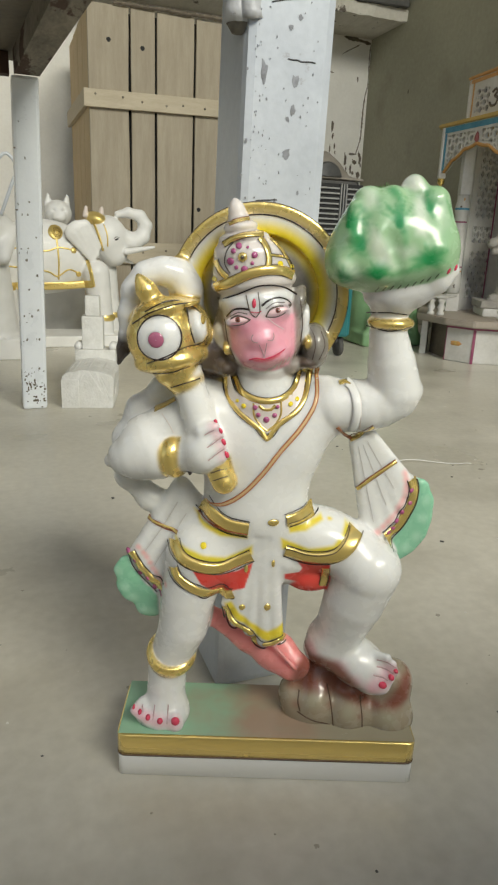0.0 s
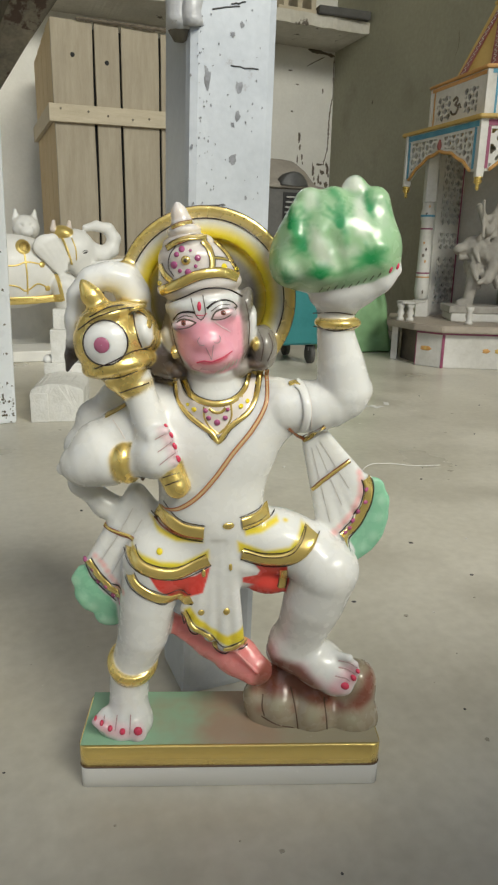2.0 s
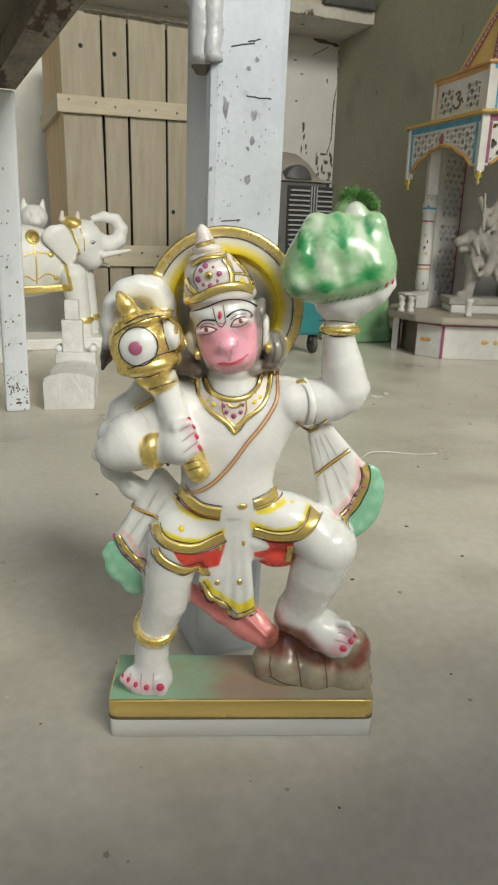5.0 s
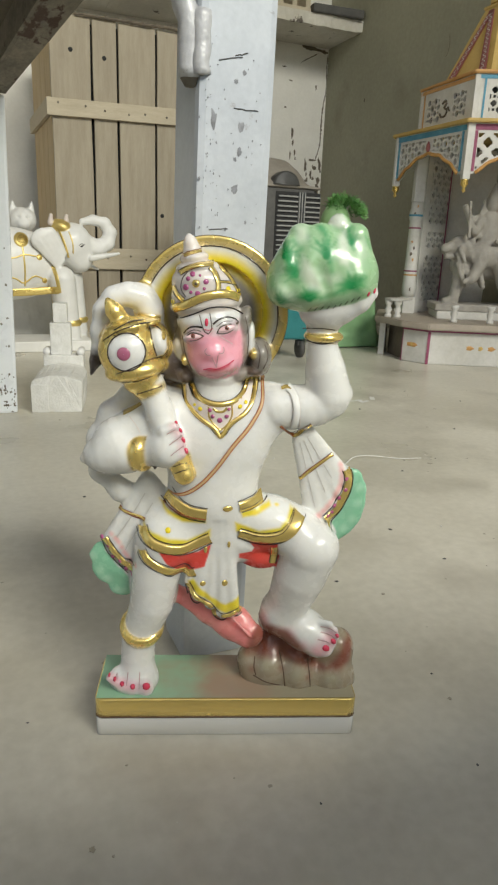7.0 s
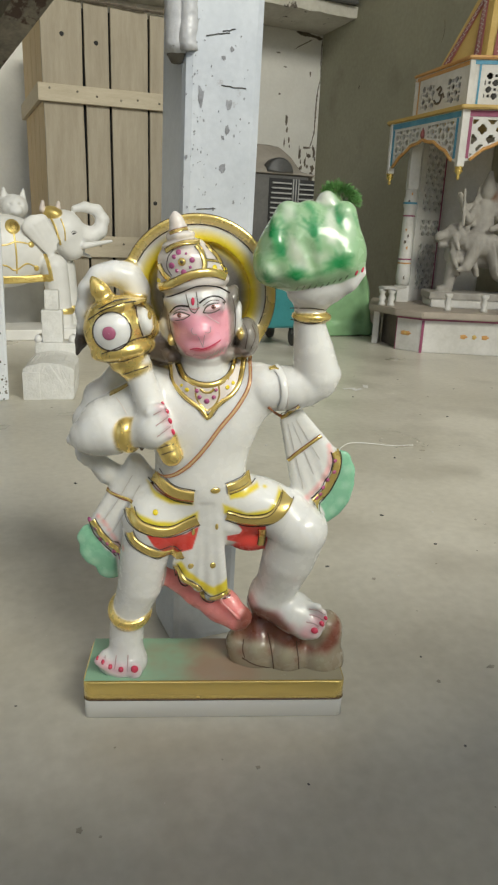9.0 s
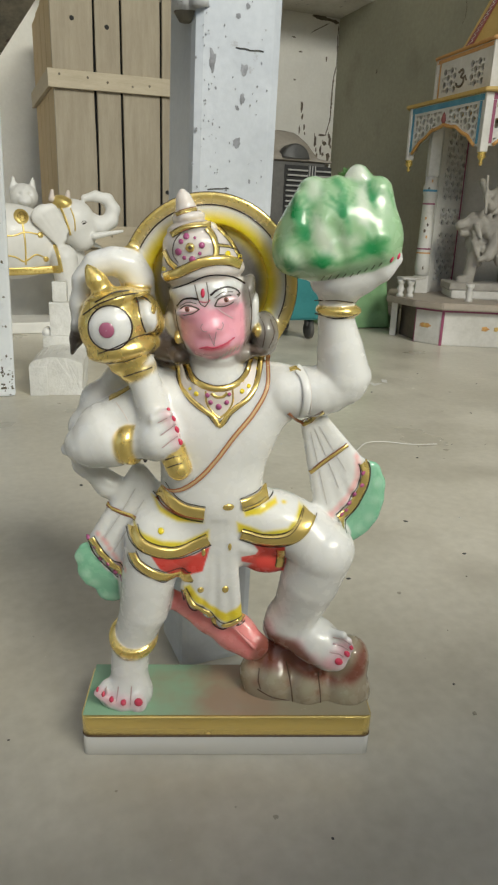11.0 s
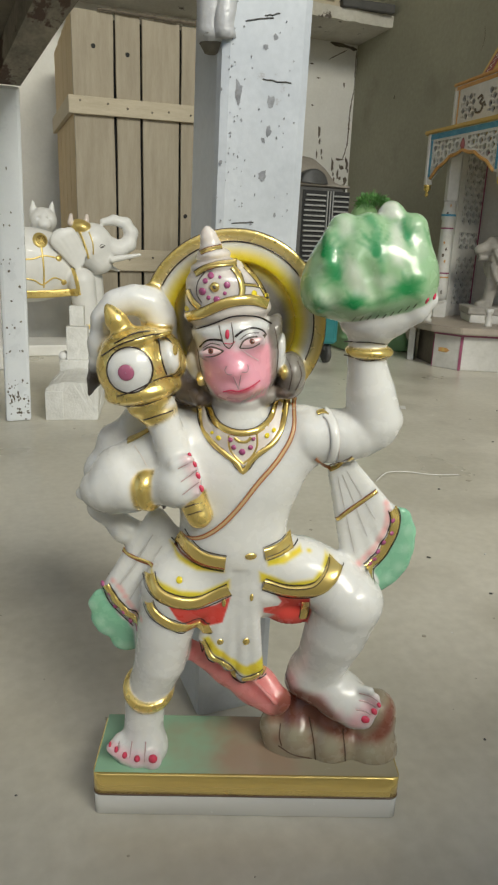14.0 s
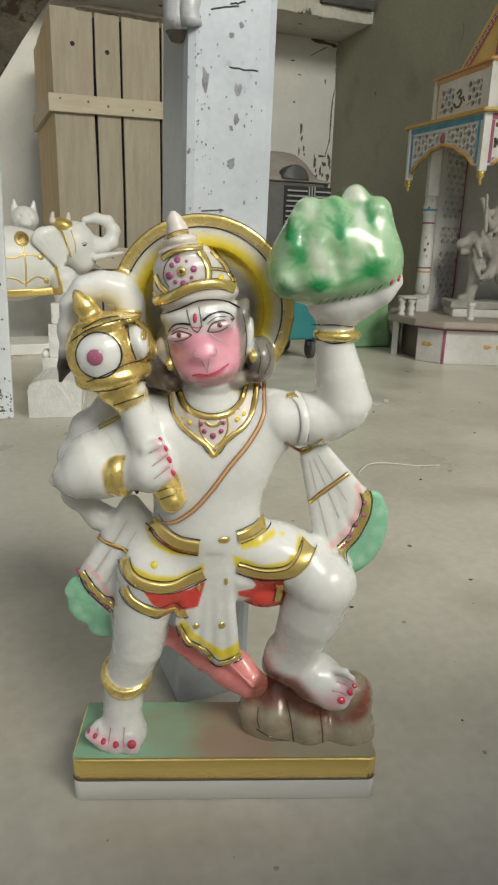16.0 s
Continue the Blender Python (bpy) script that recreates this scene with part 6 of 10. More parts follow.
st.ell((0.0904, 0.5980, 0.4922), (0.0154, 0.0200, 0.0120), turn=8, k=0.006, col=GREEN)
st.ell((0.1331, 0.6000, 0.5026), (0.0146, 0.0200, 0.0120), turn=-8, k=0.005, col=GREEN)
st.ell((0.0862, 0.5970, 0.5128), (0.0101, 0.0180, 0.0135), turn=14, k=0.006, col=GREEN)
st.cap((0.0809, 0.6040, 0.5425), (0.0694, 0.6000, 0.5163), 0.0126, 0.0127, k=0.006, col=GREEN)
st.cap((0.0989, 0.6020, 0.5462), (0.0950, 0.5980, 0.5220), 0.0100, 0.0093, k=0.006, col=GREEN)
st.cap((0.1059, 0.6000, 0.5384), (0.1074, 0.5970, 0.5135), 0.0054, 0.0059, k=0.004, col=GREEN)
st.cap((0.1172, 0.6110, 0.5519), (0.1216, 0.6080, 0.5243), 0.0085, 0.0094, k=0.006, col=GREEN)
st.cap((0.1315, 0.6040, 0.5453), (0.1391, 0.6000, 0.5193), 0.0118, 0.0110, k=0.006, col=GREEN)
st.ell((0.1163, 0.6120, 0.5543), (0.0094, 0.0140, 0.0111), turn=0, k=0.006, col=GREEN)
st.cap((0.0700, 0.5960, 0.5380), (0.0686, 0.5880, 0.5181), 0.0050, 0.0050, k=0.005, col=GREEN)
st.cap((0.0913, 0.5960, 0.5434), (0.0863, 0.5860, 0.5219), 0.0054, 0.0053, k=0.005, col=GREEN)
st.cap((0.1010, 0.5950, 0.5445), (0.1051, 0.5840, 0.5154), 0.0041, 0.0041, k=0.005, col=GREEN)
st.cap((0.1269, 0.5990, 0.5454), (0.1316, 0.5920, 0.5232), 0.0046, 0.0046, k=0.005, col=GREEN)
st.cap((0.1106, 0.5950, 0.5401), (0.1128, 0.5835, 0.5164), 0.0025, 0.0025, k=0.0025, col=GREEN)
st.cap((0.1190, 0.5970, 0.5404), (0.1213, 0.5870, 0.5182), 0.0027, 0.0027, k=0.0025, col=GREEN)
st.ell((0.1318, 0.5880, 0.5113), (0.0100, 0.0080, 0.0054), turn=0, k=0.005, col=GREEN)
st.ell((0.0998, 0.5840, 0.5040), (0.0066, 0.0060, 0.0050), turn=0, k=0.005, col=GREEN)
st.cap((0.0828, 0.5770, 0.5494), (0.0851, 0.5760, 0.5373), 0.0006, 0.0006, k=0.008, sub=True)
st.cap((0.0853, 0.5770, 0.5374), (0.0798, 0.5760, 0.5218), 0.0006, 0.0006, k=0.008, sub=True)
st.cap((0.0800, 0.5770, 0.5218), (0.0744, 0.5760, 0.5068), 0.0006, 0.0007, k=0.008, sub=True)
st.cap((0.1009, 0.5770, 0.5485), (0.0983, 0.5760, 0.5339), 0.0006, 0.0006, k=0.008, sub=True)
st.cap((0.0985, 0.5770, 0.5340), (0.0963, 0.5760, 0.5184), 0.0006, 0.0006, k=0.008, sub=True)
st.cap((0.0965, 0.5770, 0.5184), (0.1016, 0.5760, 0.5045), 0.0006, 0.0007, k=0.008, sub=True)
st.cap((0.1181, 0.5770, 0.5490), (0.1216, 0.5760, 0.5347), 0.0006, 0.0006, k=0.008, sub=True)
st.cap((0.1219, 0.5770, 0.5347), (0.1240, 0.5760, 0.5185), 0.0006, 0.0006, k=0.008, sub=True)
st.cap((0.0707, 0.5770, 0.5019), (0.0730, 0.5760, 0.4900), 0.0007, 0.0007, k=0.008, sub=True)
st.cap((0.1027, 0.5770, 0.5029), (0.1052, 0.5760, 0.4910), 0.0007, 0.0007, k=0.008, sub=True)
# sashes
st.cap((0.0904, 0.6340, 0.3434), (0.1161, 0.6390, 0.2495), 0.0040, 0.0089, k=0.004, col=W)
st.cap((0.0938, 0.6340, 0.3451), (0.1239, 0.6390, 0.2565), 0.0044, 0.0094, k=0.004, col=W)
st.cap((0.0971, 0.6340, 0.3472), (0.1313, 0.6390, 0.2691), 0.0044, 0.0093, k=0.004, col=W)
st.cap((0.1004, 0.6340, 0.3489), (0.1372, 0.6390, 0.2850), 0.0044, 0.0092, k=0.004, col=W)
st.cap((0.1037, 0.6340, 0.3515), (0.1413, 0.6390, 0.2972), 0.0039, 0.0087, k=0.004, col=W)
st.cap((0.1061, 0.6340, 0.3531), (0.1436, 0.6390, 0.3061), 0.0030, 0.0066, k=0.004, col=W)
st.cap((0.1316, 0.6440, 0.2380), (0.1419, 0.6440, 0.2299), 0.0079, 0.0068, k=0.016, col=FRILL, flat=2)
st.cap((0.1388, 0.6440, 0.2468), (0.1529, 0.6440, 0.2384), 0.0090, 0.0076, k=0.016, col=FRILL, flat=2)
st.cap((0.1447, 0.6440, 0.2585), (0.1612, 0.6440, 0.2514), 0.0094, 0.0081, k=0.016, col=FRILL, flat=2)
st.cap((0.1498, 0.6440, 0.2718), (0.1649, 0.6440, 0.2675), 0.0094, 0.0080, k=0.016, col=FRILL, flat=2)
st.cap((0.1528, 0.6440, 0.2854), (0.1654, 0.6440, 0.2845), 0.0088, 0.0075, k=0.016, col=FRILL, flat=2)
st.cap((0.1527, 0.6440, 0.2976), (0.1607, 0.6440, 0.3000), 0.0062, 0.0052, k=0.016, col=FRILL, flat=2)
st.cap((-0.0633, 0.6400, 0.2923), (-0.1055, 0.6440, 0.2216), 0.0091, 0.0074, k=0.006, col=W)
st.cap((-0.0573, 0.6400, 0.2842), (-0.0979, 0.6440, 0.2100), 0.0092, 0.0085, k=0.006, col=W)
st.cap((-0.0513, 0.6400, 0.2760), (-0.0892, 0.6440, 0.1982), 0.0092, 0.0085, k=0.006, col=W)
st.cap((-0.0472, 0.6400, 0.2593), (-0.0799, 0.6440, 0.1863), 0.0093, 0.0064, k=0.006, col=W)
st.cap((-0.1180, 0.6470, 0.2091), (-0.1238, 0.6480, 0.2001), 0.0058, 0.0053, k=0.012, col=FRILL, flat=2)
st.cap((-0.1121, 0.6470, 0.1961), (-0.1190, 0.6480, 0.1845), 0.0086, 0.0078, k=0.012, col=FRILL, flat=2)
st.cap((-0.1044, 0.6470, 0.1841), (-0.1130, 0.6480, 0.1735), 0.0081, 0.0073, k=0.012, col=FRILL, flat=2)
st.cap((-0.0955, 0.6470, 0.1769), (-0.0999, 0.6480, 0.1602), 0.0086, 0.0078, k=0.012, col=FRILL, flat=2)
st.cap((-0.0880, 0.6470, 0.1758), (-0.0918, 0.6480, 0.1578), 0.0070, 0.0064, k=0.012, col=FRILL, flat=2)
# arm with the club
st.cap((-0.0436, 0.6300, 0.3644), (-0.0752, 0.6300, 0.3444), 0.0251, 0.0262, k=0.001, col=W)
st.cap((-0.0752, 0.6300, 0.3444), (-0.0886, 0.6280, 0.3345), 0.0262, 0.0292, k=0.001, col=W)
st.cap((-0.0886, 0.6280, 0.3345), (-0.1111, 0.6270, 0.3234), 0.0292, 0.0166, k=0.001, col=W)
st.cap((-0.1111, 0.6270, 0.3234), (-0.1246, 0.6260, 0.3193), 0.0166, 0.0063, k=0.001, col=W)
st.cap((-0.1009, 0.6220, 0.3250), (-0.0791, 0.6150, 0.3291), 0.0203, 0.0177, k=0.008, col=W)
st.cap((-0.0791, 0.6150, 0.3291), (-0.0623, 0.6100, 0.3323), 0.0177, 0.0132, k=0.008, col=W)
st.cap((-0.0623, 0.6100, 0.3323), (-0.0486, 0.6060, 0.3380), 0.0132, 0.0141, k=0.008, col=W)
st.ell((-0.0409, 0.6030, 0.3403), (0.0186, 0.0210, 0.0219), turn=-10, k=0.008, col=W)
st.cap((-0.0426, 0.5920, 0.3585), (-0.0332, 0.5920, 0.3630), 0.0059, 0.0054, k=0.004, col=W)
st.cap((-0.0399, 0.5920, 0.3500), (-0.0295, 0.5920, 0.3560), 0.0059, 0.0054, k=0.004, col=W)
st.cap((-0.0381, 0.5920, 0.3413), (-0.0272, 0.5920, 0.3469), 0.0059, 0.0055, k=0.004, col=W)
st.cap((-0.0372, 0.5920, 0.3336), (-0.0258, 0.5920, 0.3377), 0.0060, 0.0055, k=0.004, col=W)
st.torus((-0.0648, 0.6110, 0.3314), (0.90, -0.40, 0.05), 0.0157, 0.0042, GOLD, k=0.001, wide=1.5)
st.ell((-0.0528, 0.6040, 0.3176), (0.0019, 0.0030, 0.0024), turn=0, k=0.001, col=DARK)
st.cap((-0.0569, 0.6100, 0.4008), (-0.0439, 0.6060, 0.3593), 0.0132, 0.0139, k=0.004, col=W)
st.cap((-0.0313, 0.6000, 0.3287), (-0.0232, 0.5980, 0.3131), 0.0103, 0.0108, k=0.001, col=GOLD)
st.ell((-0.0769, 0.6090, 0.4340), (0.0295, 0.0310, 0.0295), turn=0, k=0.001, col=GOLD)
st.ell((-0.0478, 0.6120, 0.4433), (0.0099, 0.0220, 0.0161), turn=14, k=0.004, col=GOLD)
st.ell((-0.0710, 0.6090, 0.4159), (0.0298, 0.0290, 0.0108), turn=12, k=0.005, col=GOLD)
st.cap((-0.0658, 0.6090, 0.4069), (-0.0587, 0.6100, 0.3975), 0.0182, 0.0142, k=0.004, col=GOLD)
st.torus((-0.0587, 0.6100, 0.3975), (0.28, 0.12, -0.95), 0.0137, 0.0024, GOLD, k=0.002, wide=1.6)
st.ell((-0.0779, 0.6070, 0.4564), (0.0229, 0.0260, 0.0088), turn=14, k=0.003, col=GOLD)
st.ell((-0.0560, 0.6070, 0.4618), (0.0097, 0.0180, 0.0026), turn=8, k=0.003, col=GOLD)
st.cap((-0.0843, 0.6040, 0.4627), (-0.0899, 0.6030, 0.4712), 0.0087, 0.0078, k=0.004, col=GOLD)
st.cap((-0.0899, 0.6030, 0.4712), (-0.0938, 0.6020, 0.4780), 0.0078, 0.0039, k=0.004, col=GOLD)
st.cap((-0.0938, 0.6020, 0.4780), (-0.0961, 0.6010, 0.4822), 0.0039, 0.0013, k=0.004, col=GOLD)
# head
st.ell((0.0028, 0.6260, 0.4412), (0.0387, 0.0220, 0.0341), turn=0, k=0.006, col=HAIR)
st.ell((-0.0341, 0.6280, 0.4188), (0.0168, 0.0180, 0.0178), turn=0, k=0.006, col=FUR)
st.ell((-0.0242, 0.6200, 0.4088), (0.0102, 0.0160, 0.0083), turn=0, k=0.006, col=FUR)
st.ell((0.0268, 0.6220, 0.4121), (0.0140, 0.0160, 0.0084), turn=10, k=0.006, col=HAIR)
st.ell((0.0493, 0.6220, 0.4292), (0.0111, 0.0180, 0.0185), turn=6, k=0.006, col=HAIR)
st.ell((0.0438, 0.6200, 0.4154), (0.0102, 0.0140, 0.0056), turn=0, k=0.003, col=FUR)
st.ell((0.0316, 0.6160, 0.4615), (0.0063, 0.0160, 0.0180), turn=-14, k=0.003, col=HAIR)
st.ell((0.0046, 0.6170, 0.4422), (0.0336, 0.0255, 0.0381), turn=6, k=0.003, col=BEARD)
st.ell((0.0023, 0.6125, 0.4473), (0.0292, 0.0265, 0.0359), turn=8, k=0.003, col=W)
st.ell((0.0055, 0.6060, 0.4277), (0.0233, 0.0210, 0.0161), turn=8, k=0.008, col=W)
st.cap((-0.0025, 0.5970, 0.4521), (0.0027, 0.5900, 0.4377), 0.0043, 0.0052, k=0.012, col=W)
st.ell((0.0031, 0.5880, 0.4371), (0.0086, 0.0060, 0.0039), turn=10, k=0.006, col=W)
st.ell((0.0065, 0.5920, 0.4233), (0.0158, 0.0080, 0.0053), turn=12, k=0.006, col=W)
st.ell((-0.0166, 0.5920, 0.4498), (0.0095, 0.0050, 0.0047), turn=10, k=0.006, col=W)
st.ell((0.0151, 0.5920, 0.4584), (0.0103, 0.0050, 0.0052), turn=14, k=0.006, col=W)
st.ell((0.0383, 0.6140, 0.4481), (0.0041, 0.0090, 0.0162), turn=-4, k=0.002, col=W)
st.ell((-0.0293, 0.6180, 0.4338), (0.0050, 0.0090, 0.0118), turn=16, k=0.002, col=W)
st.ell((0.0414, 0.6100, 0.4334), (0.0032, 0.0060, 0.0054), turn=0, k=0.001, col=GOLD)
st.ell((-0.0245, 0.6060, 0.4256), (0.0031, 0.0050, 0.0054), turn=12, k=0.001, col=GOLD)
# crown
st.ell((-0.0026, 0.6150, 0.4673), (0.0299, 0.0262, 0.0085), turn=9, k=0.01, col=W)
st.ell((-0.0046, 0.6140, 0.4796), (0.0345, 0.0275, 0.0106), turn=8, k=0.004, col=BLUSH)
st.ell((-0.0057, 0.6130, 0.4891), (0.0320, 0.0272, 0.0158), turn=6, k=0.006, col=BLUSH)
st.ell((-0.0102, 0.6120, 0.5018), (0.0269, 0.0258, 0.0148), turn=4, k=0.008, col=BLUSH)
st.ell((-0.0139, 0.6120, 0.5134), (0.0199, 0.0240, 0.0056), turn=7, k=0.003, col=BLUSH)
st.ell((-0.0165, 0.6110, 0.5216), (0.0137, 0.0190, 0.0051), turn=8, k=0.003, col=BLUSH)
st.cap((-0.0187, 0.6100, 0.5289), (-0.0204, 0.6090, 0.5353), 0.0085, 0.0055, k=0.004, col=BLUSH)
st.cap((-0.0204, 0.6090, 0.5353), (-0.0217, 0.6080, 0.5409), 0.0055, 0.0017, k=0.004, col=BLUSH)
st.soften()
st.front()
# pigments
st.wash([(-0.0221, 0.4456), (-0.0199, 0.4527), (-0.0114, 0.4549), (-0.0045, 0.4535), (0.0024, 0.4521), (0.0100, 0.4539), (0.0201, 0.4574), (0.0284, 0.4568), (0.0295, 0.4487), (0.0304, 0.4393), (0.0310, 0.4263), (0.0261, 0.4157), (0.0158, 0.4107), (0.0023, 0.4105), (-0.0103, 0.4131), (-0.0152, 0.4204), (-0.0203, 0.4265), (-0.0216, 0.4353)], PINK, 0.0033, 1)
st.wash([(-0.0251, 0.4472), (-0.0234, 0.4528), (-0.0202, 0.4598), (-0.0133, 0.4593), (-0.0059, 0.4576), (-0.0002, 0.4537), (0.0090, 0.4602), (0.0162, 0.4634), (0.0241, 0.4656), (0.0275, 0.4595), (0.0304, 0.4524), (0.0305, 0.4454), (0.0304, 0.4381), (0.0303, 0.4304), (0.0261, 0.4157), (0.0182, 0.4149), (0.0100, 0.4134), (0.0014, 0.4110), (-0.0046, 0.4162), (-0.0106, 0.4199), (-0.0165, 0.4229), (-0.0199, 0.4300), (-0.0230, 0.4375)], PINK, 0.0102, 0.55)
st.spray((-0.0019, 0.5860, 0.4537), 0.0094, PINK, 0.7)
st.spray((-0.0111, 0.5896, 0.4356), 0.0087, PINK, 0.35)
st.spray((0.0226, 0.5924, 0.4382), 0.0087, PINK, 0.35)
st.wash([(-0.0048, 0.4216), (0.0013, 0.4231), (0.0061, 0.4228), (0.0142, 0.4259), (0.0211, 0.4296), (0.0177, 0.4248), (0.0117, 0.4214), (0.0040, 0.4198), (-0.0012, 0.4200)], LIP, 0.0023, 0.75)
st.spray((-0.1028, 0.6100, 0.0691), 0.0117, PINK, 0.6)
st.spray((-0.0974, 0.6084, 0.0641), 0.0118, PINK, 0.6)
st.spray((-0.0900, 0.6080, 0.0593), 0.0129, PINK, 0.6)
st.spray((-0.0786, 0.6068, 0.0566), 0.0129, PINK, 0.6)
st.spray((-0.0634, 0.6052, 0.0569), 0.0140, PINK, 0.6)
st.spray((0.1347, 0.6052, 0.1105), 0.0203, PINK, 0.6)
st.spray((0.1424, 0.6084, 0.1219), 0.0159, PINK, 0.6)
st.spray((0.1245, 0.6048, 0.1044), 0.0139, PINK, 0.6)
st.spray((0.0657, 0.6292, 0.1304), 0.0160, PINK, 0.4)
st.spray((0.0929, 0.6148, 0.1194), 0.0162, PINK, 0.4)
st.spray((0.1086, 0.6076, 0.1095), 0.0142, PINK, 0.4)
st.spray((-0.0311, 0.5880, 0.3653), 0.0117, PINK, 0.42)
st.spray((-0.0266, 0.5880, 0.3574), 0.0118, PINK, 0.42)
st.spray((-0.0234, 0.5884, 0.3478), 0.0118, PINK, 0.42)
st.spray((-0.0220, 0.5888, 0.3390), 0.0119, PINK, 0.42)
st.spray((0.0619, 0.5840, 0.5387), 0.0084, LEAF, 0.75)
st.spray((0.0641, 0.5944, 0.5357), 0.0074, LEAF, 0.75)
st.spray((0.0646, 0.5912, 0.5324), 0.0064, LEAF, 0.75)
st.spray((0.0655, 0.5884, 0.5291), 0.0073, LEAF, 0.75)
st.spray((0.0669, 0.5860, 0.5257), 0.0080, LEAF, 0.75)
st.spray((0.0687, 0.5840, 0.5224), 0.0066, LEAF, 0.75)
st.spray((0.0703, 0.5828, 0.5195), 0.0069, LEAF, 0.75)
st.spray((0.0723, 0.5828, 0.5160), 0.0095, LEAF, 0.75)
st.spray((0.0740, 0.5824, 0.5129), 0.0058, LEAF, 0.75)
st.spray((0.0648, 0.5936, 0.5370), 0.0034, LEAF, 0.45)
st.spray((0.0686, 0.5908, 0.5386), 0.0034, LEAF, 0.45)
st.spray((0.0725, 0.5904, 0.5391), 0.0045, LEAF, 0.45)
st.spray((0.0760, 0.5892, 0.5364), 0.0043, LEAF, 0.45)
st.spray((0.0791, 0.5872, 0.5327), 0.0052, LEAF, 0.45)
st.spray((0.0670, 0.5872, 0.5291), 0.0034, LEAF, 0.42)
st.spray((0.0712, 0.5868, 0.5298), 0.0032, LEAF, 0.42)
st.spray((0.0752, 0.5868, 0.5294), 0.0034, LEAF, 0.42)
st.spray((0.0773, 0.5860, 0.5274), 0.0037, LEAF, 0.42)
st.spray((0.0790, 0.5840, 0.5246), 0.0044, LEAF, 0.42)
st.spray((0.0808, 0.5824, 0.5218), 0.0030, LEAF, 0.42)
st.spray((0.0673, 0.5828, 0.5154), 0.0062, LEAF, 0.375)
st.spray((0.0693, 0.5828, 0.5112), 0.0065, LEAF, 0.375)
st.spray((0.0714, 0.5816, 0.5077), 0.0042, LEAF, 0.375)
st.spray((0.0744, 0.5812, 0.5060), 0.0050, LEAF, 0.375)
st.spray((0.0776, 0.5804, 0.5051), 0.0059, LEAF, 0.375)
st.spray((0.0962, 0.5944, 0.5521), 0.0068, LEAF, 0.63)
st.spray((0.0991, 0.5912, 0.5487), 0.0072, LEAF, 0.63)
st.spray((0.1015, 0.5892, 0.5451), 0.0045, LEAF, 0.63)
st.spray((0.1015, 0.5868, 0.5406), 0.0062, LEAF, 0.63)
st.spray((0.1013, 0.5840, 0.5361), 0.0072, LEAF, 0.63)
st.spray((0.1031, 0.5824, 0.5321), 0.0046, LEAF, 0.63)
st.spray((0.1055, 0.5812, 0.5284), 0.0072, LEAF, 0.63)
st.spray((0.0933, 0.5860, 0.5385), 0.0046, LEAF, 0.525)
st.spray((0.0972, 0.5848, 0.5363), 0.0037, LEAF, 0.525)
st.spray((0.1005, 0.5832, 0.5333), 0.0042, LEAF, 0.525)
st.spray((0.1019, 0.5816, 0.5301), 0.0040, LEAF, 0.525)
st.spray((0.1029, 0.5804, 0.5263), 0.0031, LEAF, 0.525)
st.spray((0.1040, 0.5796, 0.5225), 0.0042, LEAF, 0.525)
st.spray((0.0854, 0.5904, 0.5434), 0.0054, LEAF, 0.27)
st.spray((0.0865, 0.5876, 0.5395), 0.0034, LEAF, 0.27)
st.spray((0.0876, 0.5852, 0.5356), 0.0036, LEAF, 0.27)
st.spray((0.1056, 0.5796, 0.5226), 0.0043, LEAF, 0.375)
st.spray((0.1061, 0.5788, 0.5187), 0.0054, LEAF, 0.375)
st.spray((0.1066, 0.5784, 0.5148), 0.0042, LEAF, 0.375)
st.spray((0.1073, 0.5788, 0.5109), 0.0053, LEAF, 0.375)
st.spray((0.1235, 0.5980, 0.5528), 0.0060, LEAF, 0.6)
st.spray((0.1231, 0.5956, 0.5493), 0.0042, LEAF, 0.6)
st.spray((0.1229, 0.5940, 0.5459), 0.0050, LEAF, 0.6)
st.spray((0.1231, 0.5924, 0.5428), 0.0048, LEAF, 0.6)
st.spray((0.1248, 0.5904, 0.5387), 0.0052, LEAF, 0.6)
st.spray((0.1270, 0.5884, 0.5350), 0.0048, LEAF, 0.6)
st.spray((0.1382, 0.5940, 0.5453), 0.0032, LEAF, 0.375)
st.spray((0.1401, 0.5944, 0.5420), 0.0049, LEAF, 0.375)
st.spray((0.1419, 0.5948, 0.5388), 0.0046, LEAF, 0.375)
st.spray((0.1437, 0.5948, 0.5356), 0.0043, LEAF, 0.375)
st.spray((0.1188, 0.5788, 0.5025), 0.0107, LEAF, 0.42)
st.spray((0.1236, 0.5792, 0.5028), 0.0098, LEAF, 0.42)
st.spray((0.1279, 0.5792, 0.5035), 0.0097, LEAF, 0.42)
st.spray((0.1312, 0.5792, 0.5054), 0.0123, LEAF, 0.42)
st.spray((0.1341, 0.5792, 0.5077), 0.0107, LEAF, 0.42)
st.spray((0.0825, 0.5792, 0.4909), 0.0073, LEAF, 0.48)
st.spray((0.0857, 0.5780, 0.4922), 0.0073, LEAF, 0.48)
st.spray((0.0886, 0.5772, 0.4936), 0.0089, LEAF, 0.48)
st.spray((0.0907, 0.5772, 0.4951), 0.0078, LEAF, 0.48)
st.spray((0.0925, 0.5772, 0.4965), 0.0085, LEAF, 0.48)
st.spray((0.0604, 0.5840, 0.4882), 0.0071, LEAF, 0.6)
st.spray((0.0628, 0.5844, 0.4866), 0.0074, LEAF, 0.6)
st.spray((0.0655, 0.5864, 0.4849), 0.0076, LEAF, 0.6)
st.spray((0.0991, 0.5788, 0.4906), 0.0046, LEAF, 0.33)
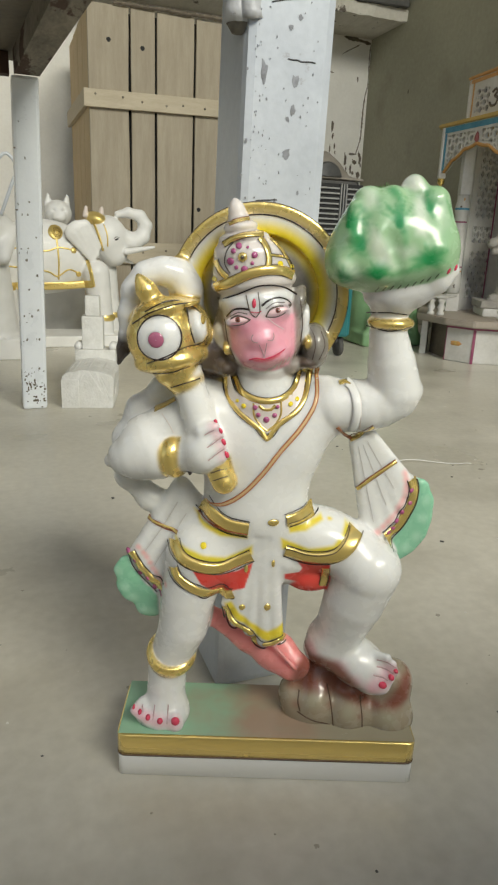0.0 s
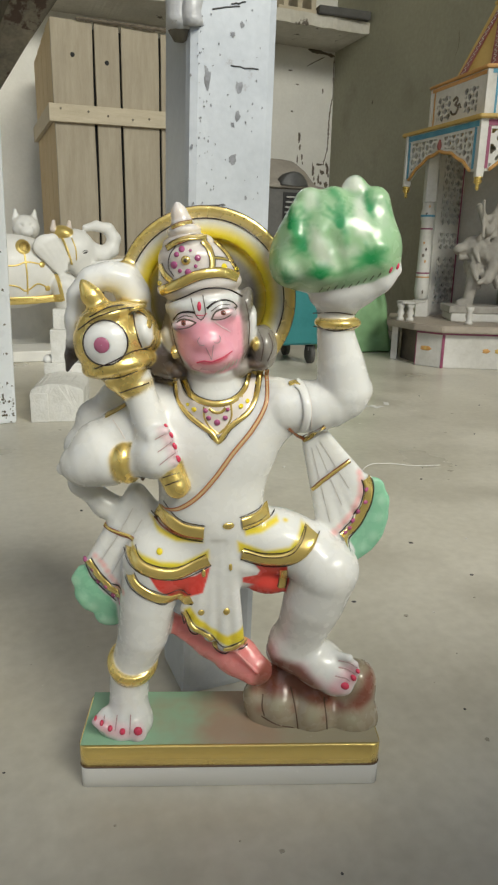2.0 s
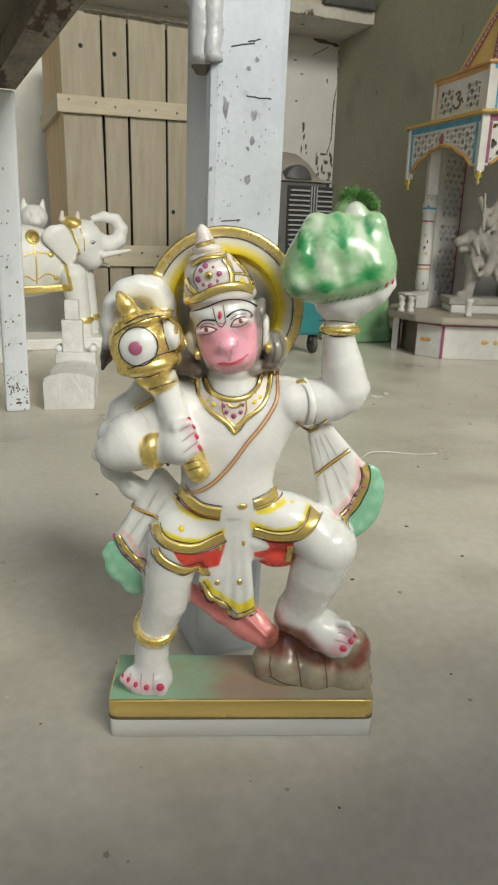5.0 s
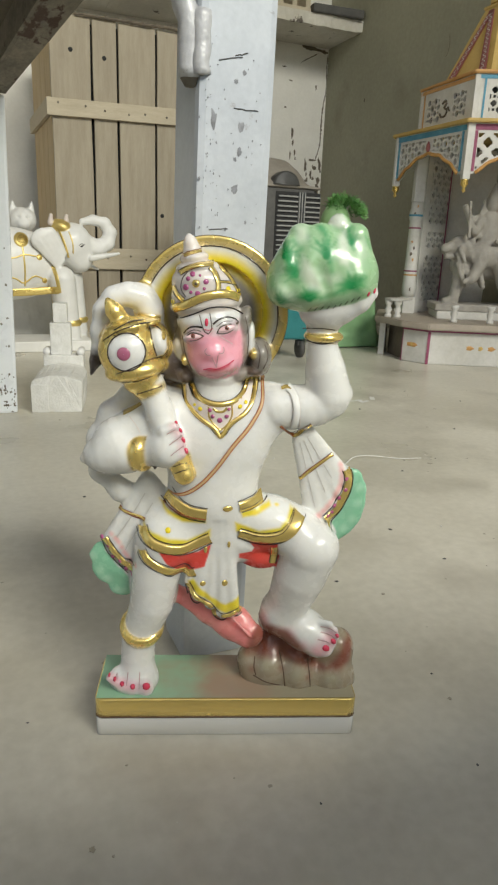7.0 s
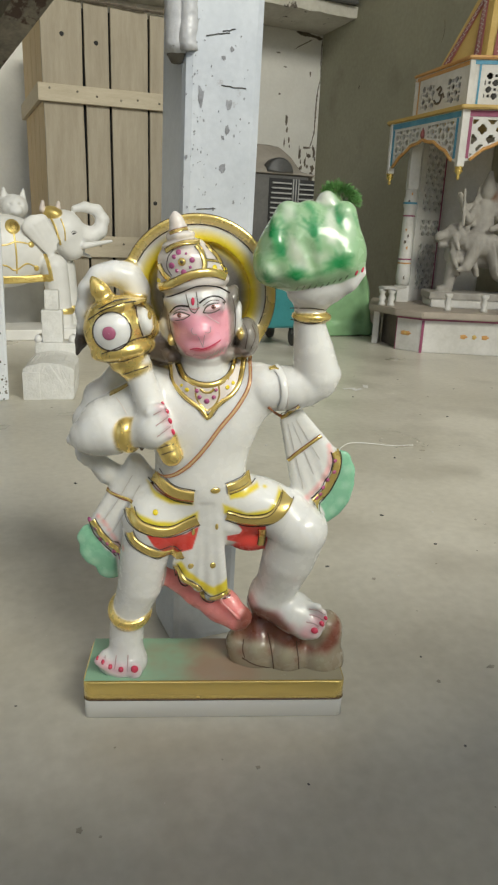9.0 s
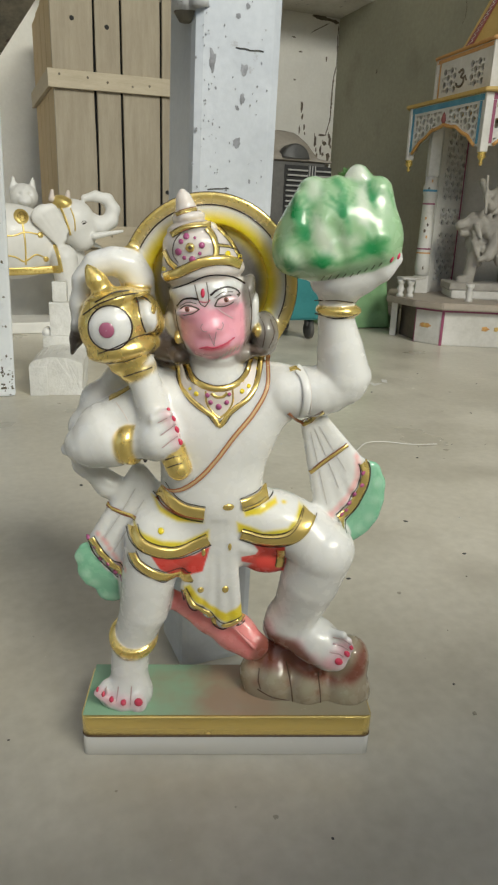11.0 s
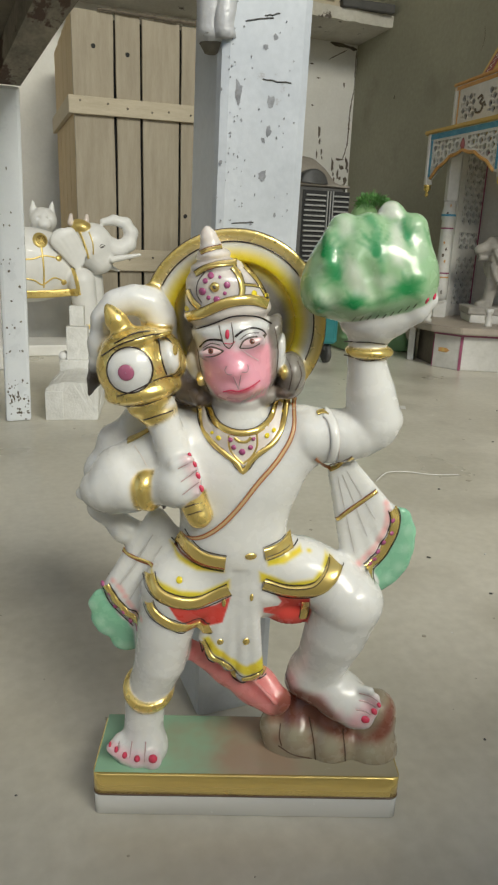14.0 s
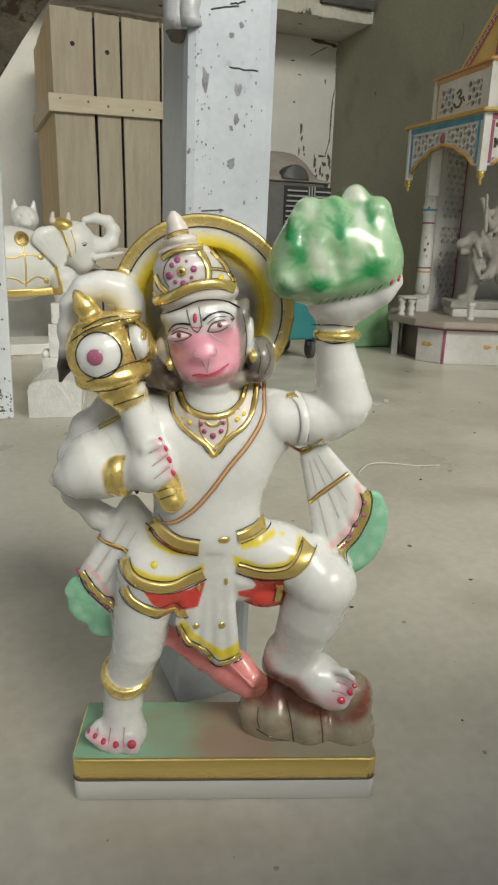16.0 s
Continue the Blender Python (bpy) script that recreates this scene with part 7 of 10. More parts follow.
st.spray((0.1027, 0.5800, 0.4917), 0.0047, LEAF, 0.33)
st.spray((0.1061, 0.5800, 0.4929), 0.0048, LEAF, 0.33)
st.spray((0.1093, 0.5792, 0.4941), 0.0049, LEAF, 0.33)
st.spray((0.1126, 0.5788, 0.4952), 0.0053, LEAF, 0.33)
st.spray((0.1160, 0.5792, 0.4962), 0.0057, LEAF, 0.33)
st.spray((0.1195, 0.5796, 0.4972), 0.0062, LEAF, 0.33)
st.spray((0.0541, 0.5956, 0.5086), 0.0047, LEAF, 0.33)
st.spray((0.0546, 0.5924, 0.5047), 0.0077, LEAF, 0.33)
st.spray((0.0550, 0.5892, 0.5008), 0.0075, LEAF, 0.33)
st.spray((0.0556, 0.5868, 0.4968), 0.0073, LEAF, 0.33)
st.spray((0.0648, 0.5876, 0.5259), 0.0039, LEAF, 0.8)
st.spray((0.0665, 0.5856, 0.5244), 0.0036, LEAF, 0.726667)
st.spray((0.0683, 0.5844, 0.5228), 0.0033, LEAF, 0.653333)
st.spray((0.0701, 0.5836, 0.5211), 0.0031, LEAF, 0.58)
st.spray((0.0720, 0.5832, 0.5192), 0.0028, LEAF, 0.506667)
st.spray((0.0740, 0.5828, 0.5172), 0.0025, LEAF, 0.433333)
st.spray((0.0759, 0.5824, 0.5151), 0.0022, LEAF, 0.36)
st.spray((0.0648, 0.5876, 0.5259), 0.0039, LEAF, 0.8)
st.spray((0.0673, 0.5852, 0.5251), 0.0036, LEAF, 0.726667)
st.spray((0.0701, 0.5844, 0.5242), 0.0033, LEAF, 0.653333)
st.spray((0.0730, 0.5844, 0.5231), 0.0031, LEAF, 0.58)
st.spray((0.0758, 0.5840, 0.5219), 0.0028, LEAF, 0.506667)
st.spray((0.0785, 0.5828, 0.5205), 0.0025, LEAF, 0.433333)
st.spray((0.0812, 0.5816, 0.5191), 0.0022, LEAF, 0.36)
st.spray((0.0648, 0.5876, 0.5259), 0.0039, LEAF, 0.8)
st.spray((0.0680, 0.5856, 0.5263), 0.0036, LEAF, 0.726667)
st.spray((0.0714, 0.5856, 0.5265), 0.0033, LEAF, 0.653333)
st.spray((0.0749, 0.5860, 0.5265), 0.0030, LEAF, 0.58)
st.spray((0.0783, 0.5852, 0.5265), 0.0028, LEAF, 0.506667)
st.spray((0.0814, 0.5832, 0.5263), 0.0025, LEAF, 0.433333)
st.spray((0.0846, 0.5816, 0.5260), 0.0022, LEAF, 0.36)
st.spray((0.0648, 0.5876, 0.5259), 0.0039, LEAF, 0.8)
st.spray((0.0669, 0.5864, 0.5271), 0.0036, LEAF, 0.726667)
st.spray((0.0692, 0.5860, 0.5282), 0.0033, LEAF, 0.653333)
st.spray((0.0716, 0.5864, 0.5291), 0.0030, LEAF, 0.58)
st.spray((0.0739, 0.5868, 0.5299), 0.0028, LEAF, 0.506667)
st.spray((0.0763, 0.5872, 0.5306), 0.0025, LEAF, 0.433333)
st.spray((0.0786, 0.5868, 0.5311), 0.0022, LEAF, 0.36)
st.spray((0.0648, 0.5876, 0.5259), 0.0039, LEAF, 0.8)
st.spray((0.0666, 0.5872, 0.5283), 0.0036, LEAF, 0.726667)
st.spray((0.0686, 0.5872, 0.5305), 0.0033, LEAF, 0.653333)
st.spray((0.0706, 0.5880, 0.5325), 0.0030, LEAF, 0.58)
st.spray((0.0726, 0.5884, 0.5345), 0.0028, LEAF, 0.506667)
st.spray((0.0746, 0.5892, 0.5363), 0.0025, LEAF, 0.433333)
st.spray((0.0766, 0.5896, 0.5380), 0.0022, LEAF, 0.36)
st.spray((0.0648, 0.5876, 0.5259), 0.0039, LEAF, 0.8)
st.spray((0.0654, 0.5880, 0.5281), 0.0036, LEAF, 0.726667)
st.spray((0.0661, 0.5884, 0.5301), 0.0033, LEAF, 0.653333)
st.spray((0.0667, 0.5888, 0.5320), 0.0030, LEAF, 0.58)
st.spray((0.0674, 0.5892, 0.5338), 0.0028, LEAF, 0.506667)
st.spray((0.0681, 0.5896, 0.5354), 0.0025, LEAF, 0.433333)
st.spray((0.0688, 0.5900, 0.5369), 0.0022, LEAF, 0.36)
st.spray((0.0648, 0.5876, 0.5259), 0.0039, LEAF, 0.8)
st.spray((0.0645, 0.5892, 0.5287), 0.0036, LEAF, 0.726667)
st.spray((0.0643, 0.5908, 0.5313), 0.0033, LEAF, 0.653333)
st.spray((0.0641, 0.5928, 0.5337), 0.0030, LEAF, 0.58)
st.spray((0.0640, 0.5952, 0.5361), 0.0027, LEAF, 0.506667)
st.spray((0.0647, 0.6044, 0.5386), 0.0025, LEAF, 0.433333)
st.spray((0.0617, 0.5820, 0.5400), 0.0022, LEAF, 0.36)
st.spray((0.1014, 0.5808, 0.5271), 0.0039, LEAF, 0.75)
st.spray((0.1034, 0.5812, 0.5288), 0.0036, LEAF, 0.68125)
st.spray((0.1055, 0.5816, 0.5303), 0.0033, LEAF, 0.6125)
st.spray((0.1076, 0.5824, 0.5317), 0.0030, LEAF, 0.54375)
st.spray((0.1097, 0.5832, 0.5330), 0.0027, LEAF, 0.475)
st.spray((0.1119, 0.5840, 0.5342), 0.0025, LEAF, 0.40625)
st.spray((0.1141, 0.5848, 0.5352), 0.0022, LEAF, 0.3375)
st.spray((0.1014, 0.5808, 0.5271), 0.0039, LEAF, 0.75)
st.spray((0.1030, 0.5816, 0.5298), 0.0036, LEAF, 0.68125)
st.spray((0.1046, 0.5824, 0.5324), 0.0033, LEAF, 0.6125)
st.spray((0.1063, 0.5836, 0.5349), 0.0030, LEAF, 0.54375)
st.spray((0.1081, 0.5852, 0.5372), 0.0027, LEAF, 0.475)
st.spray((0.1099, 0.5868, 0.5395), 0.0024, LEAF, 0.40625)
st.spray((0.1118, 0.5888, 0.5416), 0.0022, LEAF, 0.3375)
st.spray((0.1014, 0.5808, 0.5271), 0.0039, LEAF, 0.75)
st.spray((0.1020, 0.5820, 0.5307), 0.0036, LEAF, 0.68125)
st.spray((0.1026, 0.5832, 0.5342), 0.0033, LEAF, 0.6125)
st.spray((0.1033, 0.5848, 0.5376), 0.0030, LEAF, 0.54375)
st.spray((0.1041, 0.5868, 0.5409), 0.0027, LEAF, 0.475)
st.spray((0.1050, 0.5892, 0.5440), 0.0024, LEAF, 0.40625)
st.spray((0.1060, 0.5916, 0.5471), 0.0022, LEAF, 0.3375)
st.spray((0.1014, 0.5808, 0.5271), 0.0039, LEAF, 0.75)
st.spray((0.1009, 0.5820, 0.5299), 0.0036, LEAF, 0.68125)
st.spray((0.1003, 0.5828, 0.5325), 0.0033, LEAF, 0.6125)
st.spray((0.0998, 0.5840, 0.5350), 0.0030, LEAF, 0.54375)
st.spray((0.0992, 0.5848, 0.5373), 0.0027, LEAF, 0.475)
st.spray((0.0988, 0.5864, 0.5396), 0.0024, LEAF, 0.40625)
st.spray((0.0983, 0.5876, 0.5417), 0.0022, LEAF, 0.3375)
st.spray((0.1014, 0.5808, 0.5271), 0.0039, LEAF, 0.75)
st.spray((0.0996, 0.5820, 0.5300), 0.0036, LEAF, 0.68125)
st.spray((0.0978, 0.5832, 0.5327), 0.0033, LEAF, 0.6125)
st.spray((0.0960, 0.5844, 0.5353), 0.0030, LEAF, 0.54375)
st.spray((0.0942, 0.5856, 0.5378), 0.0027, LEAF, 0.475)
st.spray((0.0924, 0.5868, 0.5401), 0.0024, LEAF, 0.40625)
st.spray((0.0907, 0.5884, 0.5424), 0.0022, LEAF, 0.3375)
st.spray((0.1014, 0.5808, 0.5271), 0.0039, LEAF, 0.75)
st.spray((0.0993, 0.5816, 0.5286), 0.0036, LEAF, 0.68125)
st.spray((0.0973, 0.5824, 0.5301), 0.0033, LEAF, 0.6125)
st.spray((0.0952, 0.5828, 0.5313), 0.0030, LEAF, 0.54375)
st.spray((0.0931, 0.5832, 0.5325), 0.0027, LEAF, 0.475)
st.spray((0.0910, 0.5836, 0.5335), 0.0025, LEAF, 0.40625)
st.spray((0.0889, 0.5840, 0.5344), 0.0022, LEAF, 0.3375)
st.spray((0.1247, 0.5904, 0.5389), 0.0039, LEAF, 0.6)
st.spray((0.1262, 0.5908, 0.5401), 0.0036, LEAF, 0.545)
st.spray((0.1277, 0.5912, 0.5411), 0.0033, LEAF, 0.49)
st.spray((0.1291, 0.5912, 0.5420), 0.0030, LEAF, 0.435)
st.spray((0.1307, 0.5916, 0.5429), 0.0027, LEAF, 0.38)
st.spray((0.1322, 0.5920, 0.5435), 0.0025, LEAF, 0.325)
st.spray((0.1338, 0.5924, 0.5441), 0.0022, LEAF, 0.27)
st.spray((0.1247, 0.5904, 0.5389), 0.0039, LEAF, 0.6)
st.spray((0.1259, 0.5912, 0.5408), 0.0036, LEAF, 0.545)
st.spray((0.1270, 0.5916, 0.5427), 0.0033, LEAF, 0.49)
st.spray((0.1282, 0.5920, 0.5444), 0.0030, LEAF, 0.435)
st.spray((0.1292, 0.5920, 0.5459), 0.0027, LEAF, 0.38)
st.spray((0.1304, 0.5924, 0.5474), 0.0024, LEAF, 0.325)
st.spray((0.1316, 0.5928, 0.5487), 0.0022, LEAF, 0.27)
st.spray((0.1247, 0.5904, 0.5389), 0.0039, LEAF, 0.6)
st.spray((0.1252, 0.5916, 0.5415), 0.0036, LEAF, 0.545)
st.spray((0.1256, 0.5924, 0.5440), 0.0033, LEAF, 0.49)
st.spray((0.1260, 0.5928, 0.5463), 0.0030, LEAF, 0.435)
st.spray((0.1264, 0.5932, 0.5486), 0.0027, LEAF, 0.38)
st.spray((0.1270, 0.5944, 0.5507), 0.0024, LEAF, 0.325)
st.spray((0.1275, 0.5956, 0.5527), 0.0022, LEAF, 0.27)
st.spray((0.1247, 0.5904, 0.5389), 0.0039, LEAF, 0.6)
st.spray((0.1243, 0.5912, 0.5408), 0.0036, LEAF, 0.545)
st.spray((0.1240, 0.5924, 0.5427), 0.0033, LEAF, 0.49)
st.spray((0.1236, 0.5932, 0.5445), 0.0030, LEAF, 0.435)
st.spray((0.1232, 0.5936, 0.5461), 0.0027, LEAF, 0.38)
st.spray((0.1229, 0.5944, 0.5475), 0.0024, LEAF, 0.325)
st.spray((0.1226, 0.5956, 0.5489), 0.0022, LEAF, 0.27)
st.spray((0.1247, 0.5904, 0.5389), 0.0039, LEAF, 0.6)
st.spray((0.1234, 0.5916, 0.5409), 0.0036, LEAF, 0.545)
st.spray((0.1222, 0.5928, 0.5429), 0.0033, LEAF, 0.49)
st.spray((0.1210, 0.5940, 0.5447), 0.0030, LEAF, 0.435)
st.spray((0.1198, 0.5956, 0.5464), 0.0027, LEAF, 0.38)
st.spray((0.1186, 0.5968, 0.5480), 0.0024, LEAF, 0.325)
st.spray((0.1174, 0.5976, 0.5495), 0.0022, LEAF, 0.27)
st.spray((0.0640, 0.5880, 0.4839), 0.0040, LEAF, 0.7)
st.spray((0.0656, 0.5868, 0.4846), 0.0038, LEAF, 0.635833)
st.spray((0.0673, 0.5860, 0.4852), 0.0035, LEAF, 0.571667)
st.spray((0.0690, 0.5856, 0.4855), 0.0032, LEAF, 0.5075)
st.spray((0.0708, 0.5856, 0.4857), 0.0029, LEAF, 0.443333)
st.spray((0.0726, 0.5856, 0.4858), 0.0026, LEAF, 0.379167)
st.spray((0.0743, 0.5852, 0.4858), 0.0023, LEAF, 0.315)
st.spray((0.0640, 0.5880, 0.4839), 0.0040, LEAF, 0.7)
st.spray((0.0655, 0.5856, 0.4855), 0.0037, LEAF, 0.635833)
st.spray((0.0670, 0.5840, 0.4868), 0.0035, LEAF, 0.571667)
st.spray((0.0687, 0.5832, 0.4880), 0.0032, LEAF, 0.5075)
st.spray((0.0704, 0.5828, 0.4890), 0.0029, LEAF, 0.443333)
st.spray((0.0722, 0.5828, 0.4898), 0.0026, LEAF, 0.379167)
st.spray((0.0739, 0.5824, 0.4905), 0.0023, LEAF, 0.315)
st.spray((0.0640, 0.5880, 0.4839), 0.0040, LEAF, 0.7)
st.spray((0.0650, 0.5844, 0.4864), 0.0037, LEAF, 0.635833)
st.spray((0.0661, 0.5824, 0.4886), 0.0034, LEAF, 0.571667)
st.spray((0.0674, 0.5816, 0.4905), 0.0032, LEAF, 0.5075)
st.spray((0.0688, 0.5812, 0.4923), 0.0029, LEAF, 0.443333)
st.spray((0.0703, 0.5816, 0.4939), 0.0026, LEAF, 0.379167)
st.spray((0.0717, 0.5816, 0.4954), 0.0023, LEAF, 0.315)
st.spray((0.0640, 0.5880, 0.4839), 0.0040, LEAF, 0.7)
st.spray((0.0641, 0.5848, 0.4861), 0.0037, LEAF, 0.635833)
st.spray((0.0643, 0.5828, 0.4880), 0.0034, LEAF, 0.571667)
st.spray((0.0647, 0.5816, 0.4898), 0.0032, LEAF, 0.5075)
st.spray((0.0651, 0.5808, 0.4913), 0.0029, LEAF, 0.443333)
st.spray((0.0655, 0.5804, 0.4927), 0.0026, LEAF, 0.379167)
st.spray((0.0659, 0.5800, 0.4940), 0.0023, LEAF, 0.315)
st.spray((0.0640, 0.5880, 0.4839), 0.0040, LEAF, 0.7)
st.spray((0.0633, 0.5844, 0.4866), 0.0037, LEAF, 0.635833)
st.spray((0.0628, 0.5820, 0.4890), 0.0034, LEAF, 0.571667)
st.spray((0.0625, 0.5808, 0.4912), 0.0031, LEAF, 0.5075)
st.spray((0.0622, 0.5804, 0.4932), 0.0029, LEAF, 0.443333)
st.spray((0.0621, 0.5804, 0.4950), 0.0026, LEAF, 0.379167)
st.spray((0.0619, 0.5808, 0.4966), 0.0023, LEAF, 0.315)
st.spray((0.0640, 0.5880, 0.4839), 0.0040, LEAF, 0.7)
st.spray((0.0630, 0.5856, 0.4857), 0.0037, LEAF, 0.635833)
st.spray((0.0620, 0.5840, 0.4874), 0.0035, LEAF, 0.571667)
st.spray((0.0612, 0.5828, 0.4889), 0.0032, LEAF, 0.5075)
st.spray((0.0604, 0.5824, 0.4901), 0.0029, LEAF, 0.443333)
st.spray((0.0597, 0.5824, 0.4912), 0.0026, LEAF, 0.379167)
st.spray((0.0590, 0.5824, 0.4922), 0.0023, LEAF, 0.315)
st.spray((0.0882, 0.5780, 0.4895), 0.0040, LEAF, 0.7)
st.spray((0.0899, 0.5776, 0.4902), 0.0037, LEAF, 0.635833)
st.spray((0.0916, 0.5776, 0.4906), 0.0034, LEAF, 0.571667)
st.spray((0.0934, 0.5776, 0.4910), 0.0031, LEAF, 0.5075)
st.spray((0.0951, 0.5776, 0.4912), 0.0028, LEAF, 0.443333)
st.spray((0.0969, 0.5780, 0.4912), 0.0025, LEAF, 0.379167)
st.spray((0.0989, 0.5788, 0.4911), 0.0022, LEAF, 0.315)
st.spray((0.0882, 0.5780, 0.4895), 0.0040, LEAF, 0.7)
st.spray((0.0896, 0.5772, 0.4911), 0.0037, LEAF, 0.635833)
st.spray((0.0912, 0.5772, 0.4925), 0.0034, LEAF, 0.571667)
st.spray((0.0928, 0.5772, 0.4937), 0.0031, LEAF, 0.5075)
st.spray((0.0943, 0.5772, 0.4948), 0.0028, LEAF, 0.443333)
st.spray((0.0960, 0.5776, 0.4957), 0.0025, LEAF, 0.379167)
st.spray((0.0977, 0.5780, 0.4966), 0.0022, LEAF, 0.315)
st.spray((0.0882, 0.5780, 0.4895), 0.0040, LEAF, 0.7)
st.spray((0.0890, 0.5772, 0.4919), 0.0037, LEAF, 0.635833)
st.spray((0.0899, 0.5772, 0.4942), 0.0034, LEAF, 0.571667)
st.spray((0.0908, 0.5772, 0.4963), 0.0031, LEAF, 0.5075)
st.spray((0.0918, 0.5776, 0.4982), 0.0028, LEAF, 0.443333)
st.spray((0.0928, 0.5780, 0.5000), 0.0025, LEAF, 0.379167)
st.spray((0.0937, 0.5780, 0.5017), 0.0022, LEAF, 0.315)
st.spray((0.0882, 0.5780, 0.4895), 0.0040, LEAF, 0.7)
st.spray((0.0880, 0.5776, 0.4915), 0.0037, LEAF, 0.635833)
st.spray((0.0878, 0.5772, 0.4934), 0.0034, LEAF, 0.571667)
st.spray((0.0878, 0.5776, 0.4950), 0.0031, LEAF, 0.5075)
st.spray((0.0876, 0.5776, 0.4966), 0.0028, LEAF, 0.443333)
st.spray((0.0876, 0.5780, 0.4979), 0.0025, LEAF, 0.379167)
st.spray((0.0875, 0.5780, 0.4992), 0.0022, LEAF, 0.315)
st.spray((0.0882, 0.5780, 0.4895), 0.0040, LEAF, 0.7)
st.spray((0.0870, 0.5776, 0.4917), 0.0037, LEAF, 0.635833)
st.spray((0.0859, 0.5776, 0.4937), 0.0034, LEAF, 0.571667)
st.spray((0.0848, 0.5780, 0.4955), 0.0031, LEAF, 0.5075)
st.spray((0.0838, 0.5784, 0.4972), 0.0028, LEAF, 0.443333)
st.spray((0.0827, 0.5788, 0.4987), 0.0025, LEAF, 0.379167)
st.spray((0.0817, 0.5792, 0.5002), 0.0022, LEAF, 0.315)
st.spray((0.0882, 0.5780, 0.4895), 0.0040, LEAF, 0.7)
st.spray((0.0868, 0.5780, 0.4907), 0.0037, LEAF, 0.635833)
st.spray((0.0853, 0.5780, 0.4917), 0.0034, LEAF, 0.571667)
st.spray((0.0840, 0.5784, 0.4925), 0.0031, LEAF, 0.5075)
st.spray((0.0826, 0.5788, 0.4932), 0.0028, LEAF, 0.443333)
st.spray((0.0813, 0.5792, 0.4938), 0.0025, LEAF, 0.379167)
st.spray((0.0799, 0.5796, 0.4943), 0.0022, LEAF, 0.315)
st.spray((0.0882, 0.5780, 0.4895), 0.0040, LEAF, 0.7)
st.spray((0.0860, 0.5780, 0.4901), 0.0037, LEAF, 0.635833)
st.spray((0.0840, 0.5788, 0.4906), 0.0034, LEAF, 0.571667)
st.spray((0.0818, 0.5792, 0.4909), 0.0031, LEAF, 0.5075)
st.spray((0.0798, 0.5800, 0.4911), 0.0028, LEAF, 0.443333)
st.spray((0.0778, 0.5808, 0.4911), 0.0025, LEAF, 0.379167)
st.spray((0.0758, 0.5820, 0.4910), 0.0022, LEAF, 0.315)
st.spray((0.1255, 0.5792, 0.5026), 0.0046, LEAF, 0.6)
st.spray((0.1274, 0.5796, 0.5016), 0.0043, LEAF, 0.545)
st.spray((0.1293, 0.5796, 0.5005), 0.0039, LEAF, 0.49)
st.spray((0.1312, 0.5800, 0.4993), 0.0036, LEAF, 0.435)
st.spray((0.1333, 0.5808, 0.4978), 0.0033, LEAF, 0.38)
st.spray((0.1355, 0.5820, 0.4963), 0.0029, LEAF, 0.325)
st.spray((0.1381, 0.5844, 0.4944), 0.0026, LEAF, 0.27)
st.spray((0.1255, 0.5792, 0.5026), 0.0046, LEAF, 0.6)
st.spray((0.1279, 0.5792, 0.5028), 0.0043, LEAF, 0.545)
st.spray((0.1304, 0.5792, 0.5028), 0.0039, LEAF, 0.49)
st.spray((0.1328, 0.5792, 0.5026), 0.0036, LEAF, 0.435)
st.spray((0.1354, 0.5796, 0.5023), 0.0033, LEAF, 0.38)
st.spray((0.1381, 0.5808, 0.5018), 0.0029, LEAF, 0.325)
st.spray((0.1411, 0.5824, 0.5012), 0.0026, LEAF, 0.27)
st.spray((0.1255, 0.5792, 0.5026), 0.0046, LEAF, 0.6)
st.spray((0.1277, 0.5792, 0.5042), 0.0043, LEAF, 0.545)
st.spray((0.1299, 0.5792, 0.5057), 0.0039, LEAF, 0.49)
st.spray((0.1320, 0.5792, 0.5071), 0.0036, LEAF, 0.435)
st.spray((0.1342, 0.5792, 0.5083), 0.0032, LEAF, 0.38)
st.spray((0.1367, 0.5800, 0.5093), 0.0029, LEAF, 0.325)
st.spray((0.1391, 0.5808, 0.5102), 0.0026, LEAF, 0.27)
st.spray((0.1255, 0.5792, 0.5026), 0.0046, LEAF, 0.6)
st.spray((0.1261, 0.5792, 0.5046), 0.0042, LEAF, 0.545)
st.spray((0.1268, 0.5792, 0.5064), 0.0039, LEAF, 0.49)
st.spray((0.1273, 0.5788, 0.5080), 0.0036, LEAF, 0.435)
st.spray((0.1280, 0.5788, 0.5096), 0.0032, LEAF, 0.38)
st.spray((0.1286, 0.5788, 0.5110), 0.0029, LEAF, 0.325)
st.spray((0.1293, 0.5788, 0.5122), 0.0026, LEAF, 0.27)
st.spray((0.1255, 0.5792, 0.5026), 0.0046, LEAF, 0.6)
st.spray((0.1248, 0.5792, 0.5050), 0.0042, LEAF, 0.545)
st.spray((0.1240, 0.5792, 0.5073), 0.0039, LEAF, 0.49)
st.spray((0.1233, 0.5792, 0.5094), 0.0036, LEAF, 0.435)
st.spray((0.1226, 0.5792, 0.5114), 0.0032, LEAF, 0.38)
st.spray((0.1220, 0.5796, 0.5133), 0.0029, LEAF, 0.325)
st.spray((0.1214, 0.5800, 0.5150), 0.0026, LEAF, 0.27)
st.spray((0.1255, 0.5792, 0.5026), 0.0046, LEAF, 0.6)
st.spray((0.1240, 0.5792, 0.5039), 0.0043, LEAF, 0.545)
st.spray((0.1225, 0.5792, 0.5050), 0.0039, LEAF, 0.49)
st.spray((0.1210, 0.5792, 0.5060), 0.0036, LEAF, 0.435)
st.spray((0.1196, 0.5792, 0.5069), 0.0032, LEAF, 0.38)
